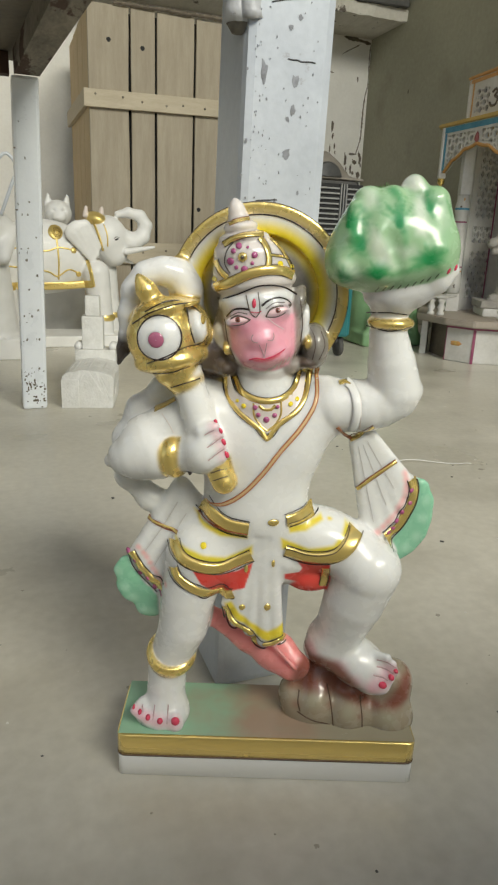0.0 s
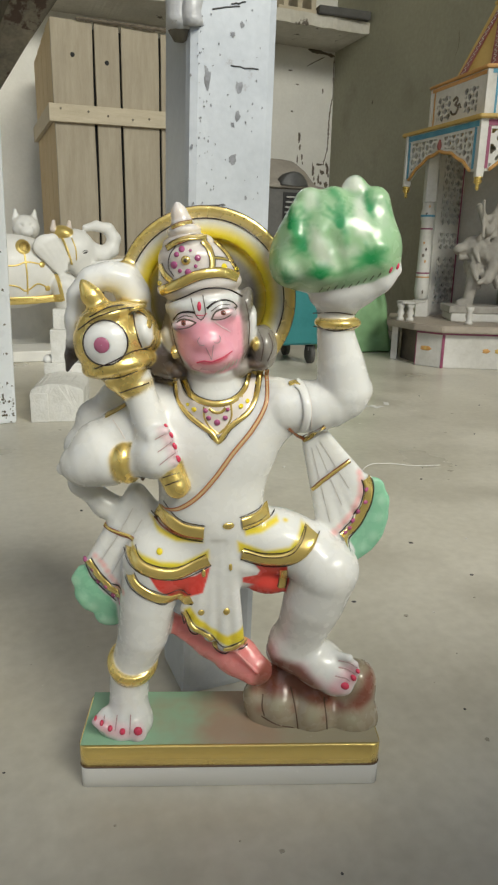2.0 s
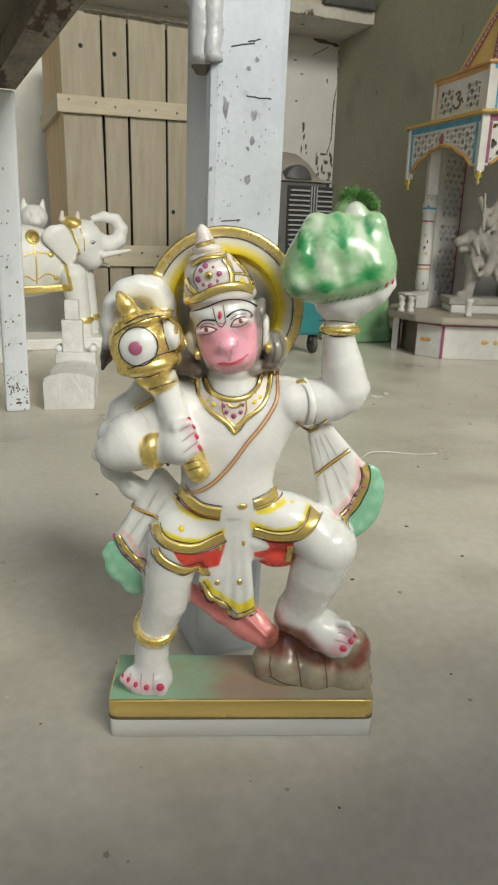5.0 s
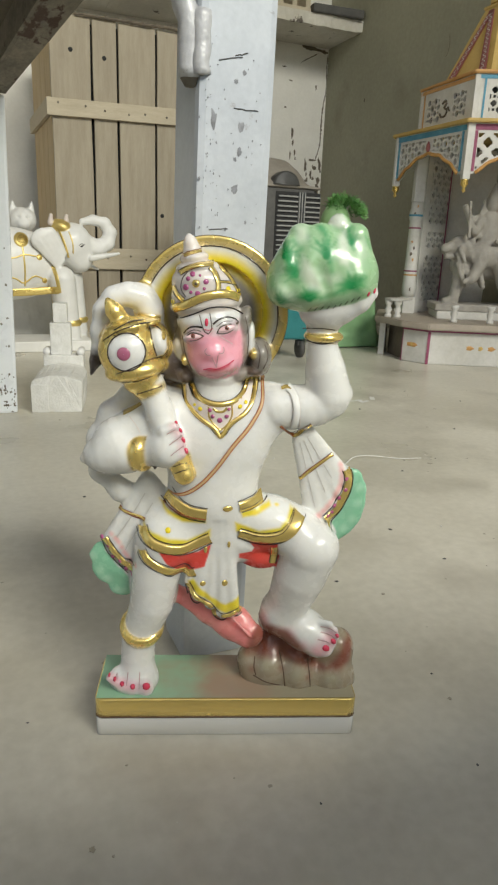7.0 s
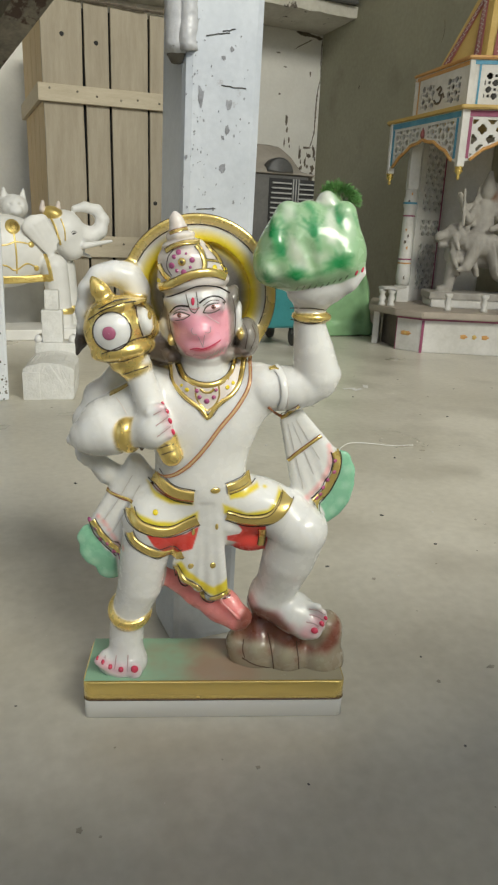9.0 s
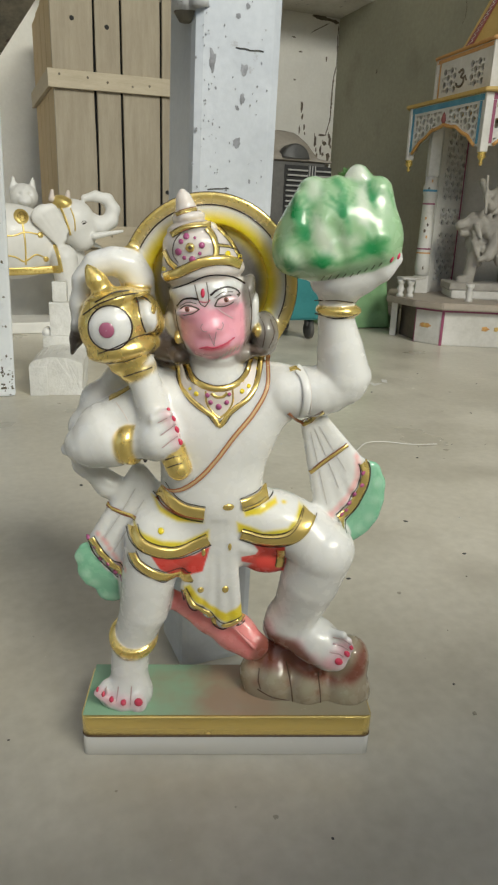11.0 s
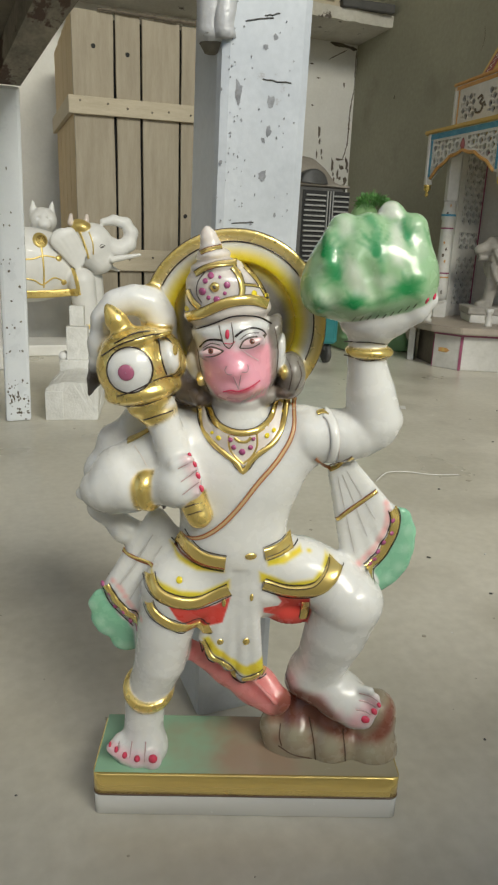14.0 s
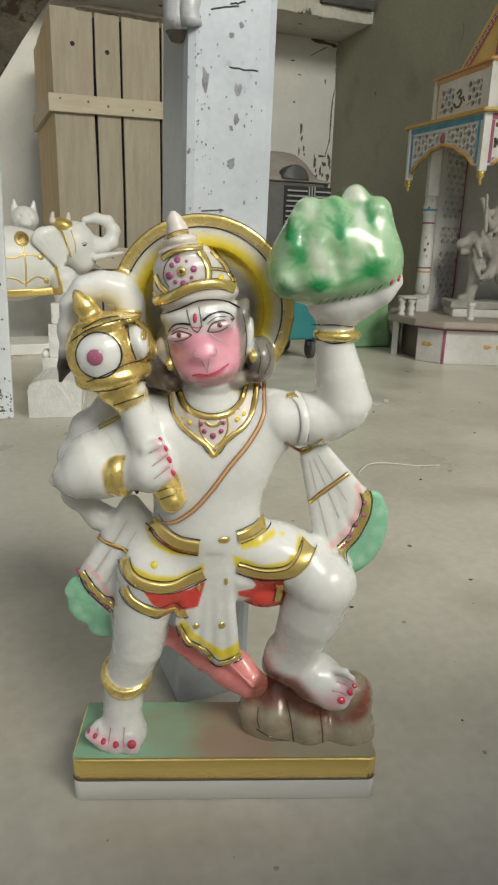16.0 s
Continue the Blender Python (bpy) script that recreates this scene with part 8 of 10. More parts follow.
st.spray((0.1181, 0.5792, 0.5076), 0.0029, LEAF, 0.325)
st.spray((0.1167, 0.5792, 0.5082), 0.0026, LEAF, 0.27)
st.spray((0.1255, 0.5792, 0.5026), 0.0046, LEAF, 0.6)
st.spray((0.1231, 0.5792, 0.5030), 0.0043, LEAF, 0.545)
st.spray((0.1207, 0.5792, 0.5033), 0.0039, LEAF, 0.49)
st.spray((0.1183, 0.5788, 0.5034), 0.0036, LEAF, 0.435)
st.spray((0.1159, 0.5788, 0.5034), 0.0032, LEAF, 0.38)
st.spray((0.1136, 0.5788, 0.5032), 0.0029, LEAF, 0.325)
st.spray((0.1111, 0.5784, 0.5030), 0.0026, LEAF, 0.27)
st.spray((0.1255, 0.5792, 0.5026), 0.0046, LEAF, 0.6)
st.spray((0.1230, 0.5796, 0.5015), 0.0043, LEAF, 0.545)
st.spray((0.1204, 0.5792, 0.5003), 0.0039, LEAF, 0.49)
st.spray((0.1178, 0.5792, 0.4990), 0.0036, LEAF, 0.435)
st.spray((0.1151, 0.5788, 0.4975), 0.0033, LEAF, 0.38)
st.spray((0.1126, 0.5788, 0.4959), 0.0029, LEAF, 0.325)
st.spray((0.1101, 0.5792, 0.4941), 0.0026, LEAF, 0.27)
st.spray((0.0758, 0.5816, 0.5098), 0.0039, LEAF, 0.45)
st.spray((0.0766, 0.5816, 0.5113), 0.0037, LEAF, 0.40875)
st.spray((0.0774, 0.5816, 0.5127), 0.0034, LEAF, 0.3675)
st.spray((0.0783, 0.5816, 0.5139), 0.0031, LEAF, 0.32625)
st.spray((0.0791, 0.5812, 0.5151), 0.0028, LEAF, 0.285)
st.spray((0.0799, 0.5812, 0.5160), 0.0025, LEAF, 0.24375)
st.spray((0.0808, 0.5812, 0.5169), 0.0022, LEAF, 0.2025)
st.spray((0.0758, 0.5816, 0.5098), 0.0039, LEAF, 0.45)
st.spray((0.0757, 0.5816, 0.5119), 0.0037, LEAF, 0.40875)
st.spray((0.0757, 0.5820, 0.5139), 0.0034, LEAF, 0.3675)
st.spray((0.0757, 0.5824, 0.5157), 0.0031, LEAF, 0.32625)
st.spray((0.0757, 0.5828, 0.5174), 0.0028, LEAF, 0.285)
st.spray((0.0758, 0.5832, 0.5190), 0.0025, LEAF, 0.24375)
st.spray((0.0758, 0.5836, 0.5205), 0.0022, LEAF, 0.2025)
st.spray((0.0758, 0.5816, 0.5098), 0.0039, LEAF, 0.45)
st.spray((0.0745, 0.5820, 0.5120), 0.0037, LEAF, 0.40875)
st.spray((0.0732, 0.5824, 0.5140), 0.0034, LEAF, 0.3675)
st.spray((0.0719, 0.5824, 0.5160), 0.0031, LEAF, 0.32625)
st.spray((0.0706, 0.5824, 0.5178), 0.0028, LEAF, 0.285)
st.spray((0.0694, 0.5828, 0.5195), 0.0025, LEAF, 0.24375)
st.spray((0.0682, 0.5836, 0.5210), 0.0022, LEAF, 0.2025)
st.spray((0.0758, 0.5816, 0.5098), 0.0039, LEAF, 0.45)
st.spray((0.0741, 0.5820, 0.5108), 0.0037, LEAF, 0.40875)
st.spray((0.0723, 0.5820, 0.5117), 0.0034, LEAF, 0.3675)
st.spray((0.0707, 0.5824, 0.5125), 0.0031, LEAF, 0.32625)
st.spray((0.0690, 0.5828, 0.5132), 0.0028, LEAF, 0.285)
st.spray((0.0673, 0.5832, 0.5137), 0.0025, LEAF, 0.24375)
st.spray((0.0657, 0.5840, 0.5140), 0.0022, LEAF, 0.2025)
st.spray((0.0758, 0.5816, 0.5098), 0.0039, LEAF, 0.45)
st.spray((0.0733, 0.5816, 0.5100), 0.0037, LEAF, 0.40875)
st.spray((0.0709, 0.5820, 0.5100), 0.0034, LEAF, 0.3675)
st.spray((0.0685, 0.5828, 0.5099), 0.0031, LEAF, 0.32625)
st.spray((0.0662, 0.5836, 0.5097), 0.0028, LEAF, 0.285)
st.spray((0.0639, 0.5848, 0.5093), 0.0025, LEAF, 0.24375)
st.spray((0.0616, 0.5860, 0.5088), 0.0022, LEAF, 0.2025)
st.spray((0.0758, 0.5816, 0.5098), 0.0039, LEAF, 0.45)
st.spray((0.0740, 0.5816, 0.5090), 0.0037, LEAF, 0.40875)
st.spray((0.0723, 0.5816, 0.5082), 0.0034, LEAF, 0.3675)
st.spray((0.0707, 0.5816, 0.5072), 0.0031, LEAF, 0.32625)
st.spray((0.0690, 0.5820, 0.5060), 0.0028, LEAF, 0.285)
st.spray((0.0673, 0.5820, 0.5047), 0.0025, LEAF, 0.24375)
st.spray((0.0657, 0.5820, 0.5033), 0.0022, LEAF, 0.2025)
st.wash([(0.0807, 0.5257), (0.0853, 0.5217), (0.0910, 0.5162), (0.0943, 0.5100), (0.0973, 0.5035), (0.1007, 0.4967), (0.0880, 0.4984), (0.0841, 0.5039), (0.0804, 0.5100), (0.0803, 0.5177)], PALE, 0.0111, 0.75)
st.wash([(0.1129, 0.5444), (0.1195, 0.5499), (0.1205, 0.5441), (0.1214, 0.5378), (0.1225, 0.5309), (0.1219, 0.5191), (0.1142, 0.5209), (0.1132, 0.5281), (0.1126, 0.5359)], PALE, 0.0074, 0.75)
st.wash([(0.1301, 0.5489), (0.1382, 0.5453), (0.1404, 0.5369), (0.1417, 0.5276), (0.1324, 0.5234), (0.1319, 0.5291), (0.1314, 0.5352), (0.1308, 0.5418)], PALE, 0.0093, 0.2)
st.wash([(0.0749, 0.5524), (0.0842, 0.5526), (0.0854, 0.5415), (0.0767, 0.5373), (0.0754, 0.5442)], PALE, 0.0084, 0.55)
st.wash([(0.0978, 0.5105), (0.1048, 0.5119), (0.1139, 0.5130), (0.1185, 0.5072), (0.1065, 0.5028)], PALE, 0.0074, 0.4)
st.wash([(0.0596, 0.5012), (0.0720, 0.4977), (0.0750, 0.4875), (0.0642, 0.4893)], PALE, 0.0084, 0.45)
st.wash([(0.1019, 0.5567), (0.1067, 0.5633), (0.1175, 0.5649), (0.1235, 0.5540), (0.1143, 0.5521)], PALE, 0.0046, 0.95)
st.wash([(0.0586, 0.1318), (0.0674, 0.1262), (0.0751, 0.1293), (0.0835, 0.1284), (0.0925, 0.1257), (0.0998, 0.1198), (0.1070, 0.1123), (0.1149, 0.1004), (0.1320, 0.0724), (0.1420, 0.0716), (0.1493, 0.0804), (0.1561, 0.0907), (0.1606, 0.0979), (0.1667, 0.1009), (0.1636, 0.1276), (0.1702, 0.1150), (0.1710, 0.1035), (0.1714, 0.0911), (0.1683, 0.0756), (0.1604, 0.0717), (0.1523, 0.0668), (0.1419, 0.0668), (0.1317, 0.0649), (0.1191, 0.0717), (0.1093, 0.0765), (0.1005, 0.0772), (0.0921, 0.0771), (0.0823, 0.0805), (0.0730, 0.0814), (0.0641, 0.0794), (0.0476, 0.0794), (0.0481, 0.1081), (0.0506, 0.1206), (0.0545, 0.1247)], SOIL, 0.0111, 0.9)
st.spray((0.0890, 0.6260, 0.0683), 0.0077, SOIL, 0.45)
st.spray((0.1201, 0.6188, 0.0615), 0.0077, SOIL, 0.45)
st.spray((0.0554, 0.6288, 0.0656), 0.0087, SOIL, 0.45)
st.spray((0.0695, 0.6368, 0.0859), 0.0162, SOIL, 0.35)
st.spray((0.1634, 0.6332, 0.0966), 0.0140, SOIL, 0.4)
st.spray((0.0719, 0.6240, 0.0731), 0.0130, LICHEN, 0.55)
st.spray((0.1064, 0.6176, 0.0657), 0.0131, LICHEN, 0.55)
st.spray((0.1467, 0.6180, 0.0612), 0.0165, LICHEN, 0.55)
st.band([(0.0587, 0.0777), (0.0575, 0.0683), (0.0599, 0.0600)], 0.0006, 0.0006, MUD)
st.band([(0.0863, 0.0864), (0.0907, 0.0680), (0.0936, 0.0480)], 0.0006, 0.0006, MUD)
st.band([(0.1184, 0.0829), (0.1214, 0.0608), (0.1237, 0.0374)], 0.0006, 0.0006, MUD)
st.band([(0.0567, 0.0589), (0.0812, 0.0502), (0.0980, 0.0454), (0.1330, 0.0344), (0.1544, 0.0366), (0.1689, 0.0412)], 0.0007, 0.0006, MUD)
st.wash([(-0.0504, 0.2747), (-0.0433, 0.2679), (-0.0300, 0.2643), (-0.0207, 0.2649), (-0.0112, 0.2652), (-0.0013, 0.2650), (-0.0012, 0.2577), (-0.0084, 0.2574), (-0.0163, 0.2572), (-0.0249, 0.2569), (-0.0332, 0.2598), (-0.0413, 0.2623), (-0.0464, 0.2662)], YEL, 0.0042, 0.95)
st.wash([(-0.0677, 0.2499), (-0.0571, 0.2443), (-0.0483, 0.2423), (-0.0393, 0.2393), (-0.0295, 0.2385), (-0.0197, 0.2375), (-0.0119, 0.2407), (-0.0041, 0.2449), (0.0038, 0.2502), (0.0040, 0.2404), (-0.0032, 0.2362), (-0.0111, 0.2325), (-0.0196, 0.2302), (-0.0277, 0.2306), (-0.0358, 0.2311), (-0.0440, 0.2315), (-0.0538, 0.2355), (-0.0637, 0.2383), (-0.0659, 0.2446)], YEL, 0.0042, 0.95)
st.wash([(0.0346, 0.2703), (0.0487, 0.2708), (0.0568, 0.2740), (0.0653, 0.2767), (0.0669, 0.2732), (0.0593, 0.2693), (0.0508, 0.2644), (0.0370, 0.2629)], YEL, 0.0037, 0.95)
st.wash([(0.0292, 0.2582), (0.0370, 0.2543), (0.0453, 0.2516), (0.0542, 0.2495), (0.0651, 0.2518), (0.0760, 0.2540), (0.0835, 0.2629), (0.0876, 0.2712), (0.0945, 0.2675), (0.0927, 0.2630), (0.0908, 0.2567), (0.0838, 0.2517), (0.0763, 0.2459), (0.0657, 0.2433), (0.0546, 0.2404), (0.0468, 0.2418), (0.0388, 0.2438), (0.0307, 0.2471)], YEL, 0.0042, 0.95)
st.wash([(-0.0196, 0.1858), (-0.0145, 0.1759), (-0.0080, 0.1695), (0.0056, 0.1611), (0.0121, 0.1520), (0.0238, 0.1463), (0.0314, 0.1499), (0.0404, 0.1424), (0.0376, 0.1678), (0.0305, 0.1627), (0.0224, 0.1578), (0.0145, 0.1616), (0.0065, 0.1671), (-0.0050, 0.1770), (-0.0134, 0.1888)], YEL, 0.0042, 0.95)
st.spray((-0.0400, 0.6084, 0.2475), 0.0044, YEL, 0.9)
st.spray((0.0213, 0.6024, 0.2743), 0.0043, YEL, 0.9)
st.spray((0.0730, 0.6196, 0.2737), 0.0043, YEL, 0.9)
st.spray((0.1206, 0.6296, 0.2576), 0.0061, SALMON, 0.6)
st.spray((0.1252, 0.6304, 0.2624), 0.0061, SALMON, 0.6)
st.spray((0.1293, 0.6304, 0.2675), 0.0061, SALMON, 0.6)
st.spray((0.1326, 0.6304, 0.2723), 0.0061, SALMON, 0.6)
st.spray((0.1362, 0.6328, 0.2766), 0.0061, SALMON, 0.6)
st.spray((0.1378, 0.6304, 0.2823), 0.0061, SALMON, 0.6)
st.spray((0.1400, 0.6308, 0.2872), 0.0061, SALMON, 0.6)
st.spray((0.1418, 0.6316, 0.2916), 0.0061, SALMON, 0.6)
st.spray((0.1426, 0.6308, 0.2975), 0.0060, SALMON, 0.6)
st.spray((0.1427, 0.6312, 0.3027), 0.0060, SALMON, 0.6)
st.spray((0.1418, 0.6320, 0.3087), 0.0060, SALMON, 0.6)
st.spray((0.1405, 0.6332, 0.3148), 0.0060, SALMON, 0.6)
st.spray((-0.1074, 0.6340, 0.2355), 0.0051, SALMON, 0.6)
st.spray((-0.1028, 0.6364, 0.2299), 0.0052, SALMON, 0.6)
st.spray((-0.0978, 0.6364, 0.2247), 0.0052, SALMON, 0.6)
st.spray((-0.0946, 0.6352, 0.2205), 0.0052, SALMON, 0.6)
st.spray((-0.0918, 0.6356, 0.2147), 0.0052, SALMON, 0.6)
st.spray((-0.0888, 0.6360, 0.2087), 0.0052, SALMON, 0.6)
st.spray((-0.0860, 0.6352, 0.2049), 0.0052, SALMON, 0.6)
st.spray((-0.0834, 0.6364, 0.1998), 0.0052, SALMON, 0.6)
st.spray((-0.0802, 0.6344, 0.1966), 0.0053, SALMON, 0.6)
st.spray((-0.0753, 0.6204, 0.2006), 0.0053, SALMON, 0.6)
st.spray((-0.1248, 0.6448, 0.1995), 0.0084, MIST, 0.6)
st.spray((-0.1172, 0.6436, 0.1829), 0.0085, MIST, 0.6)
st.spray((-0.1091, 0.6440, 0.1724), 0.0086, MIST, 0.6)
st.spray((-0.0986, 0.6436, 0.1580), 0.0086, MIST, 0.6)
st.spray((-0.0901, 0.6440, 0.1567), 0.0086, MIST, 0.6)
st.spray((0.1642, 0.6400, 0.2862), 0.0082, MIST, 0.6)
st.spray((0.1638, 0.6396, 0.2684), 0.0083, MIST, 0.6)
st.spray((0.1593, 0.6396, 0.2500), 0.0084, MIST, 0.6)
st.spray((0.1496, 0.6388, 0.2387), 0.0084, MIST, 0.6)
# gilding, bands and lines
st.band([(-0.0355, 0.4745), (-0.0233, 0.4798), (-0.0076, 0.4872), (0.0048, 0.4904), (0.0167, 0.4903), (0.0266, 0.4868)], 0.0038, 0.0022, GOLD)
st.band([(-0.0331, 0.4727), (-0.0263, 0.4744), (-0.0179, 0.4783), (-0.0099, 0.4823), (-0.0022, 0.4852), (0.0053, 0.4867), (0.0128, 0.4870), (0.0206, 0.4854), (0.0252, 0.4835)], 0.0004, 0.0008, INK)
st.band([(-0.0370, 0.4778), (-0.0289, 0.4813), (-0.0211, 0.4849), (-0.0129, 0.4890), (-0.0043, 0.4922), (0.0043, 0.4940), (0.0130, 0.4943), (0.0228, 0.4923), (0.0269, 0.4917)], 0.0004, 0.0008, INK)
st.band([(-0.0344, 0.4639), (-0.0169, 0.4710), (0.0001, 0.4783), (0.0171, 0.4780), (0.0302, 0.4720)], 0.0006, 0.0006, INK)
st.band([(-0.0293, 0.5076), (-0.0223, 0.5120), (-0.0123, 0.5156), (0.0016, 0.5170)], 0.0021, 0.0018, GOLD)
st.band([(-0.0279, 0.5060), (-0.0214, 0.5102), (-0.0118, 0.5136), (-0.0030, 0.5147), (0.0018, 0.5150)], 0.0004, 0.0008, INK)
st.band([(-0.0307, 0.5091), (-0.0232, 0.5138), (-0.0129, 0.5174), (-0.0035, 0.5185), (0.0015, 0.5192)], 0.0004, 0.0008, INK)
st.band([(-0.0258, 0.5230), (-0.0195, 0.5256), (-0.0097, 0.5280)], 0.0014, 0.0014, GOLD)
st.band([(-0.0250, 0.5218), (-0.0189, 0.5243), (-0.0093, 0.5266)], 0.0004, 0.0008, BROWN)
st.band([(-0.0267, 0.5243), (-0.0200, 0.5270), (-0.0101, 0.5294)], 0.0004, 0.0008, BROWN)
st.band([(-0.0255, 0.4833), (-0.0317, 0.4886), (-0.0357, 0.4955)], 0.0021, 0.0014, GOLD)
st.band([(-0.0240, 0.4850), (-0.0298, 0.4900), (-0.0333, 0.4966)], 0.0004, 0.0008, INK)
st.band([(-0.0269, 0.4817), (-0.0337, 0.4872), (-0.0365, 0.4956)], 0.0004, 0.0008, INK)
st.band([(-0.0016, 0.5142), (0.0035, 0.5080), (0.0063, 0.4984), (0.0048, 0.4895)], 0.0021, 0.0014, GOLD)
st.band([(-0.0032, 0.5129), (0.0017, 0.5071), (0.0042, 0.4984), (0.0028, 0.4900)], 0.0004, 0.0008, INK)
st.band([(-0.0001, 0.5155), (0.0054, 0.5088), (0.0084, 0.4985), (0.0069, 0.4891)], 0.0004, 0.0008, INK)
st.band([(0.0075, 0.5145), (0.0174, 0.5045), (0.0237, 0.4948), (0.0266, 0.4896)], 0.0012, 0.0012, GOLD)
st.band([(0.0067, 0.5134), (0.0133, 0.5071), (0.0187, 0.5006), (0.0225, 0.4944), (0.0253, 0.4893)], 0.0004, 0.0008, INK)
st.band([(0.0084, 0.5154), (0.0150, 0.5091), (0.0205, 0.5025), (0.0250, 0.4951), (0.0270, 0.4913)], 0.0004, 0.0008, INK)
st.band([(0.0071, 0.5016), (0.0156, 0.5007), (0.0222, 0.4996)], 0.0009, 0.0012, GOLD)
st.band([(0.0070, 0.5008), (0.0155, 0.4999), (0.0226, 0.4979)], 0.0004, 0.0008, INK)
st.band([(0.0071, 0.5025), (0.0158, 0.5016), (0.0224, 0.5005)], 0.0004, 0.0008, INK)
st.band([(-0.0233, 0.4869), (-0.0277, 0.4939), (-0.0264, 0.5030), (-0.0215, 0.5096)], 0.0004, 0.0006, DARK)
st.dot((-0.0172, 0.5074), 0.0025, 0.0012, PURPLE)
st.dot((-0.0212, 0.5033), 0.0021, 0.0012, PURPLE)
st.dot((-0.0233, 0.4955), 0.0029, 0.0012, PURPLE)
st.dot((-0.0186, 0.4913), 0.0017, 0.0012, PURPLE)
st.dot((-0.0123, 0.4903), 0.0027, 0.0012, PURPLE)
st.dot((-0.0050, 0.5011), 0.0025, 0.0012, PURPLE)
st.dot((-0.0065, 0.4950), 0.0015, 0.0012, PURPLE)
st.dot((-0.0105, 0.5065), 0.0012, 0.0012, PURPLE)
st.dot((-0.0141, 0.4992), 0.0037, 0.002, GOLD)
st.dot((-0.0141, 0.4992), 0.0017, 0.003, DARK)
st.dot((0.0153, 0.4952), 0.0023, 0.001, YEL)
st.dot((0.0251, 0.4930), 0.0017, 0.001, YEL)
st.dot((-0.0357, 0.4811), 0.0021, 0.001, YEL)
st.band([(0.0775, 0.4002), (0.0814, 0.3972), (0.0846, 0.3889), (0.0861, 0.3744), (0.0843, 0.3570)], 0.0036, 0.0024, W)
st.band([(0.0806, 0.4007), (0.0855, 0.3959), (0.0888, 0.3868), (0.0900, 0.3729), (0.0917, 0.3489)], 0.0004, 0.0008, BLUSH)
st.band([(0.0714, 0.3991), (0.0766, 0.4005), (0.0809, 0.3995)], 0.0011, 0.003, GOLD)
st.band([(-0.0858, 0.3679), (-0.0776, 0.3723), (-0.0682, 0.3782)], 0.0012, 0.0014, GOLD)
st.band([(-0.0849, 0.3676), (-0.0767, 0.3719), (-0.0672, 0.3779)], 0.0004, 0.0008, BROWN)
st.band([(-0.0869, 0.3680), (-0.0786, 0.3725), (-0.0692, 0.3784)], 0.0004, 0.0008, BROWN)
st.band([(-0.0783, 0.3670), (-0.0717, 0.3607), (-0.0669, 0.3529)], 0.0004, 0.0005, BLUSH)
# face
st.band([(-0.0254, 0.4523), (-0.0202, 0.4585), (-0.0141, 0.4604), (-0.0072, 0.4601)], 0.0005, 0.0006, INK, w2=0.0009)
st.band([(0.0021, 0.4634), (0.0079, 0.4680), (0.0156, 0.4699), (0.0227, 0.4678), (0.0259, 0.4645)], 0.0009, 0.0006, INK, w2=0.0004)
st.dot((-0.0156, 0.4514), 0.0077, 0.0005, EYE, rz=0.0022, turn=6)
st.dot((0.0149, 0.4600), 0.0085, 0.0005, EYE, rz=0.0025, turn=18)
st.dot((-0.0160, 0.4518), 0.0025, 0.0007, BROWN, rz=0.0022)
st.dot((-0.0160, 0.4518), 0.0012, 0.0009, INK)
st.dot((0.0149, 0.4603), 0.0025, 0.0007, BROWN, rz=0.0022)
st.dot((0.0149, 0.4603), 0.0012, 0.0009, INK)
st.band([(-0.0242, 0.4468), (-0.0208, 0.4527), (-0.0157, 0.4549), (-0.0088, 0.4534), (-0.0062, 0.4522)], 0.0006, 0.0005, FUR)
st.band([(-0.0242, 0.4468), (-0.0172, 0.4474), (-0.0113, 0.4490), (-0.0066, 0.4522)], 0.0004, 0.0005, FUR)
st.band([(-0.0223, 0.4534), (-0.0158, 0.4573), (-0.0088, 0.4566)], 0.0003, 0.0005, FUR)
st.band([(0.0057, 0.4551), (0.0089, 0.4610), (0.0157, 0.4636), (0.0217, 0.4635), (0.0264, 0.4644)], 0.0006, 0.0005, FUR)
st.band([(0.0057, 0.4551), (0.0134, 0.4553), (0.0201, 0.4583), (0.0264, 0.4644)], 0.0004, 0.0005, FUR)
st.band([(0.0055, 0.4613), (0.0122, 0.4660), (0.0200, 0.4662)], 0.0003, 0.0005, FUR)
st.dot((-0.0039, 0.4649), 0.0017, 0.001, NAIL, rz=0.0038)
st.band([(-0.0104, 0.4710), (-0.0076, 0.4609), (-0.0054, 0.4564), (-0.0020, 0.4545)], 0.0004, 0.0005, FUR)
st.band([(-0.0011, 0.4735), (0.0008, 0.4621), (0.0005, 0.4579), (-0.0020, 0.4545)], 0.0004, 0.0005, FUR)
st.band([(-0.0067, 0.4584), (-0.0012, 0.4579), (0.0022, 0.4596)], 0.0003, 0.0005, NAIL)
# Highlight under the eye, painted as a pale line in the eye colour.
st.band([(0.0074, 0.4539), (0.0135, 0.4495), (0.0207, 0.4452)], 0.0004, 0.0005, EYE)
st.band([(-0.0061, 0.4210), (0.0004, 0.4230), (0.0056, 0.4223), (0.0142, 0.4255), (0.0224, 0.4303)], 0.0005, 0.0006, NAIL)
st.band([(0.0015, 0.4340), (0.0037, 0.4293), (0.0060, 0.4242)], 0.0003, 0.0004, KNUCKLE)
st.band([(0.0074, 0.4358), (0.0067, 0.4303), (0.0060, 0.4242)], 0.0003, 0.0004, KNUCKLE)
st.band([(-0.0034, 0.4415), (-0.0050, 0.4386), (-0.0032, 0.4358), (0.0002, 0.4357)], 0.0003, 0.0004, KNUCKLE)
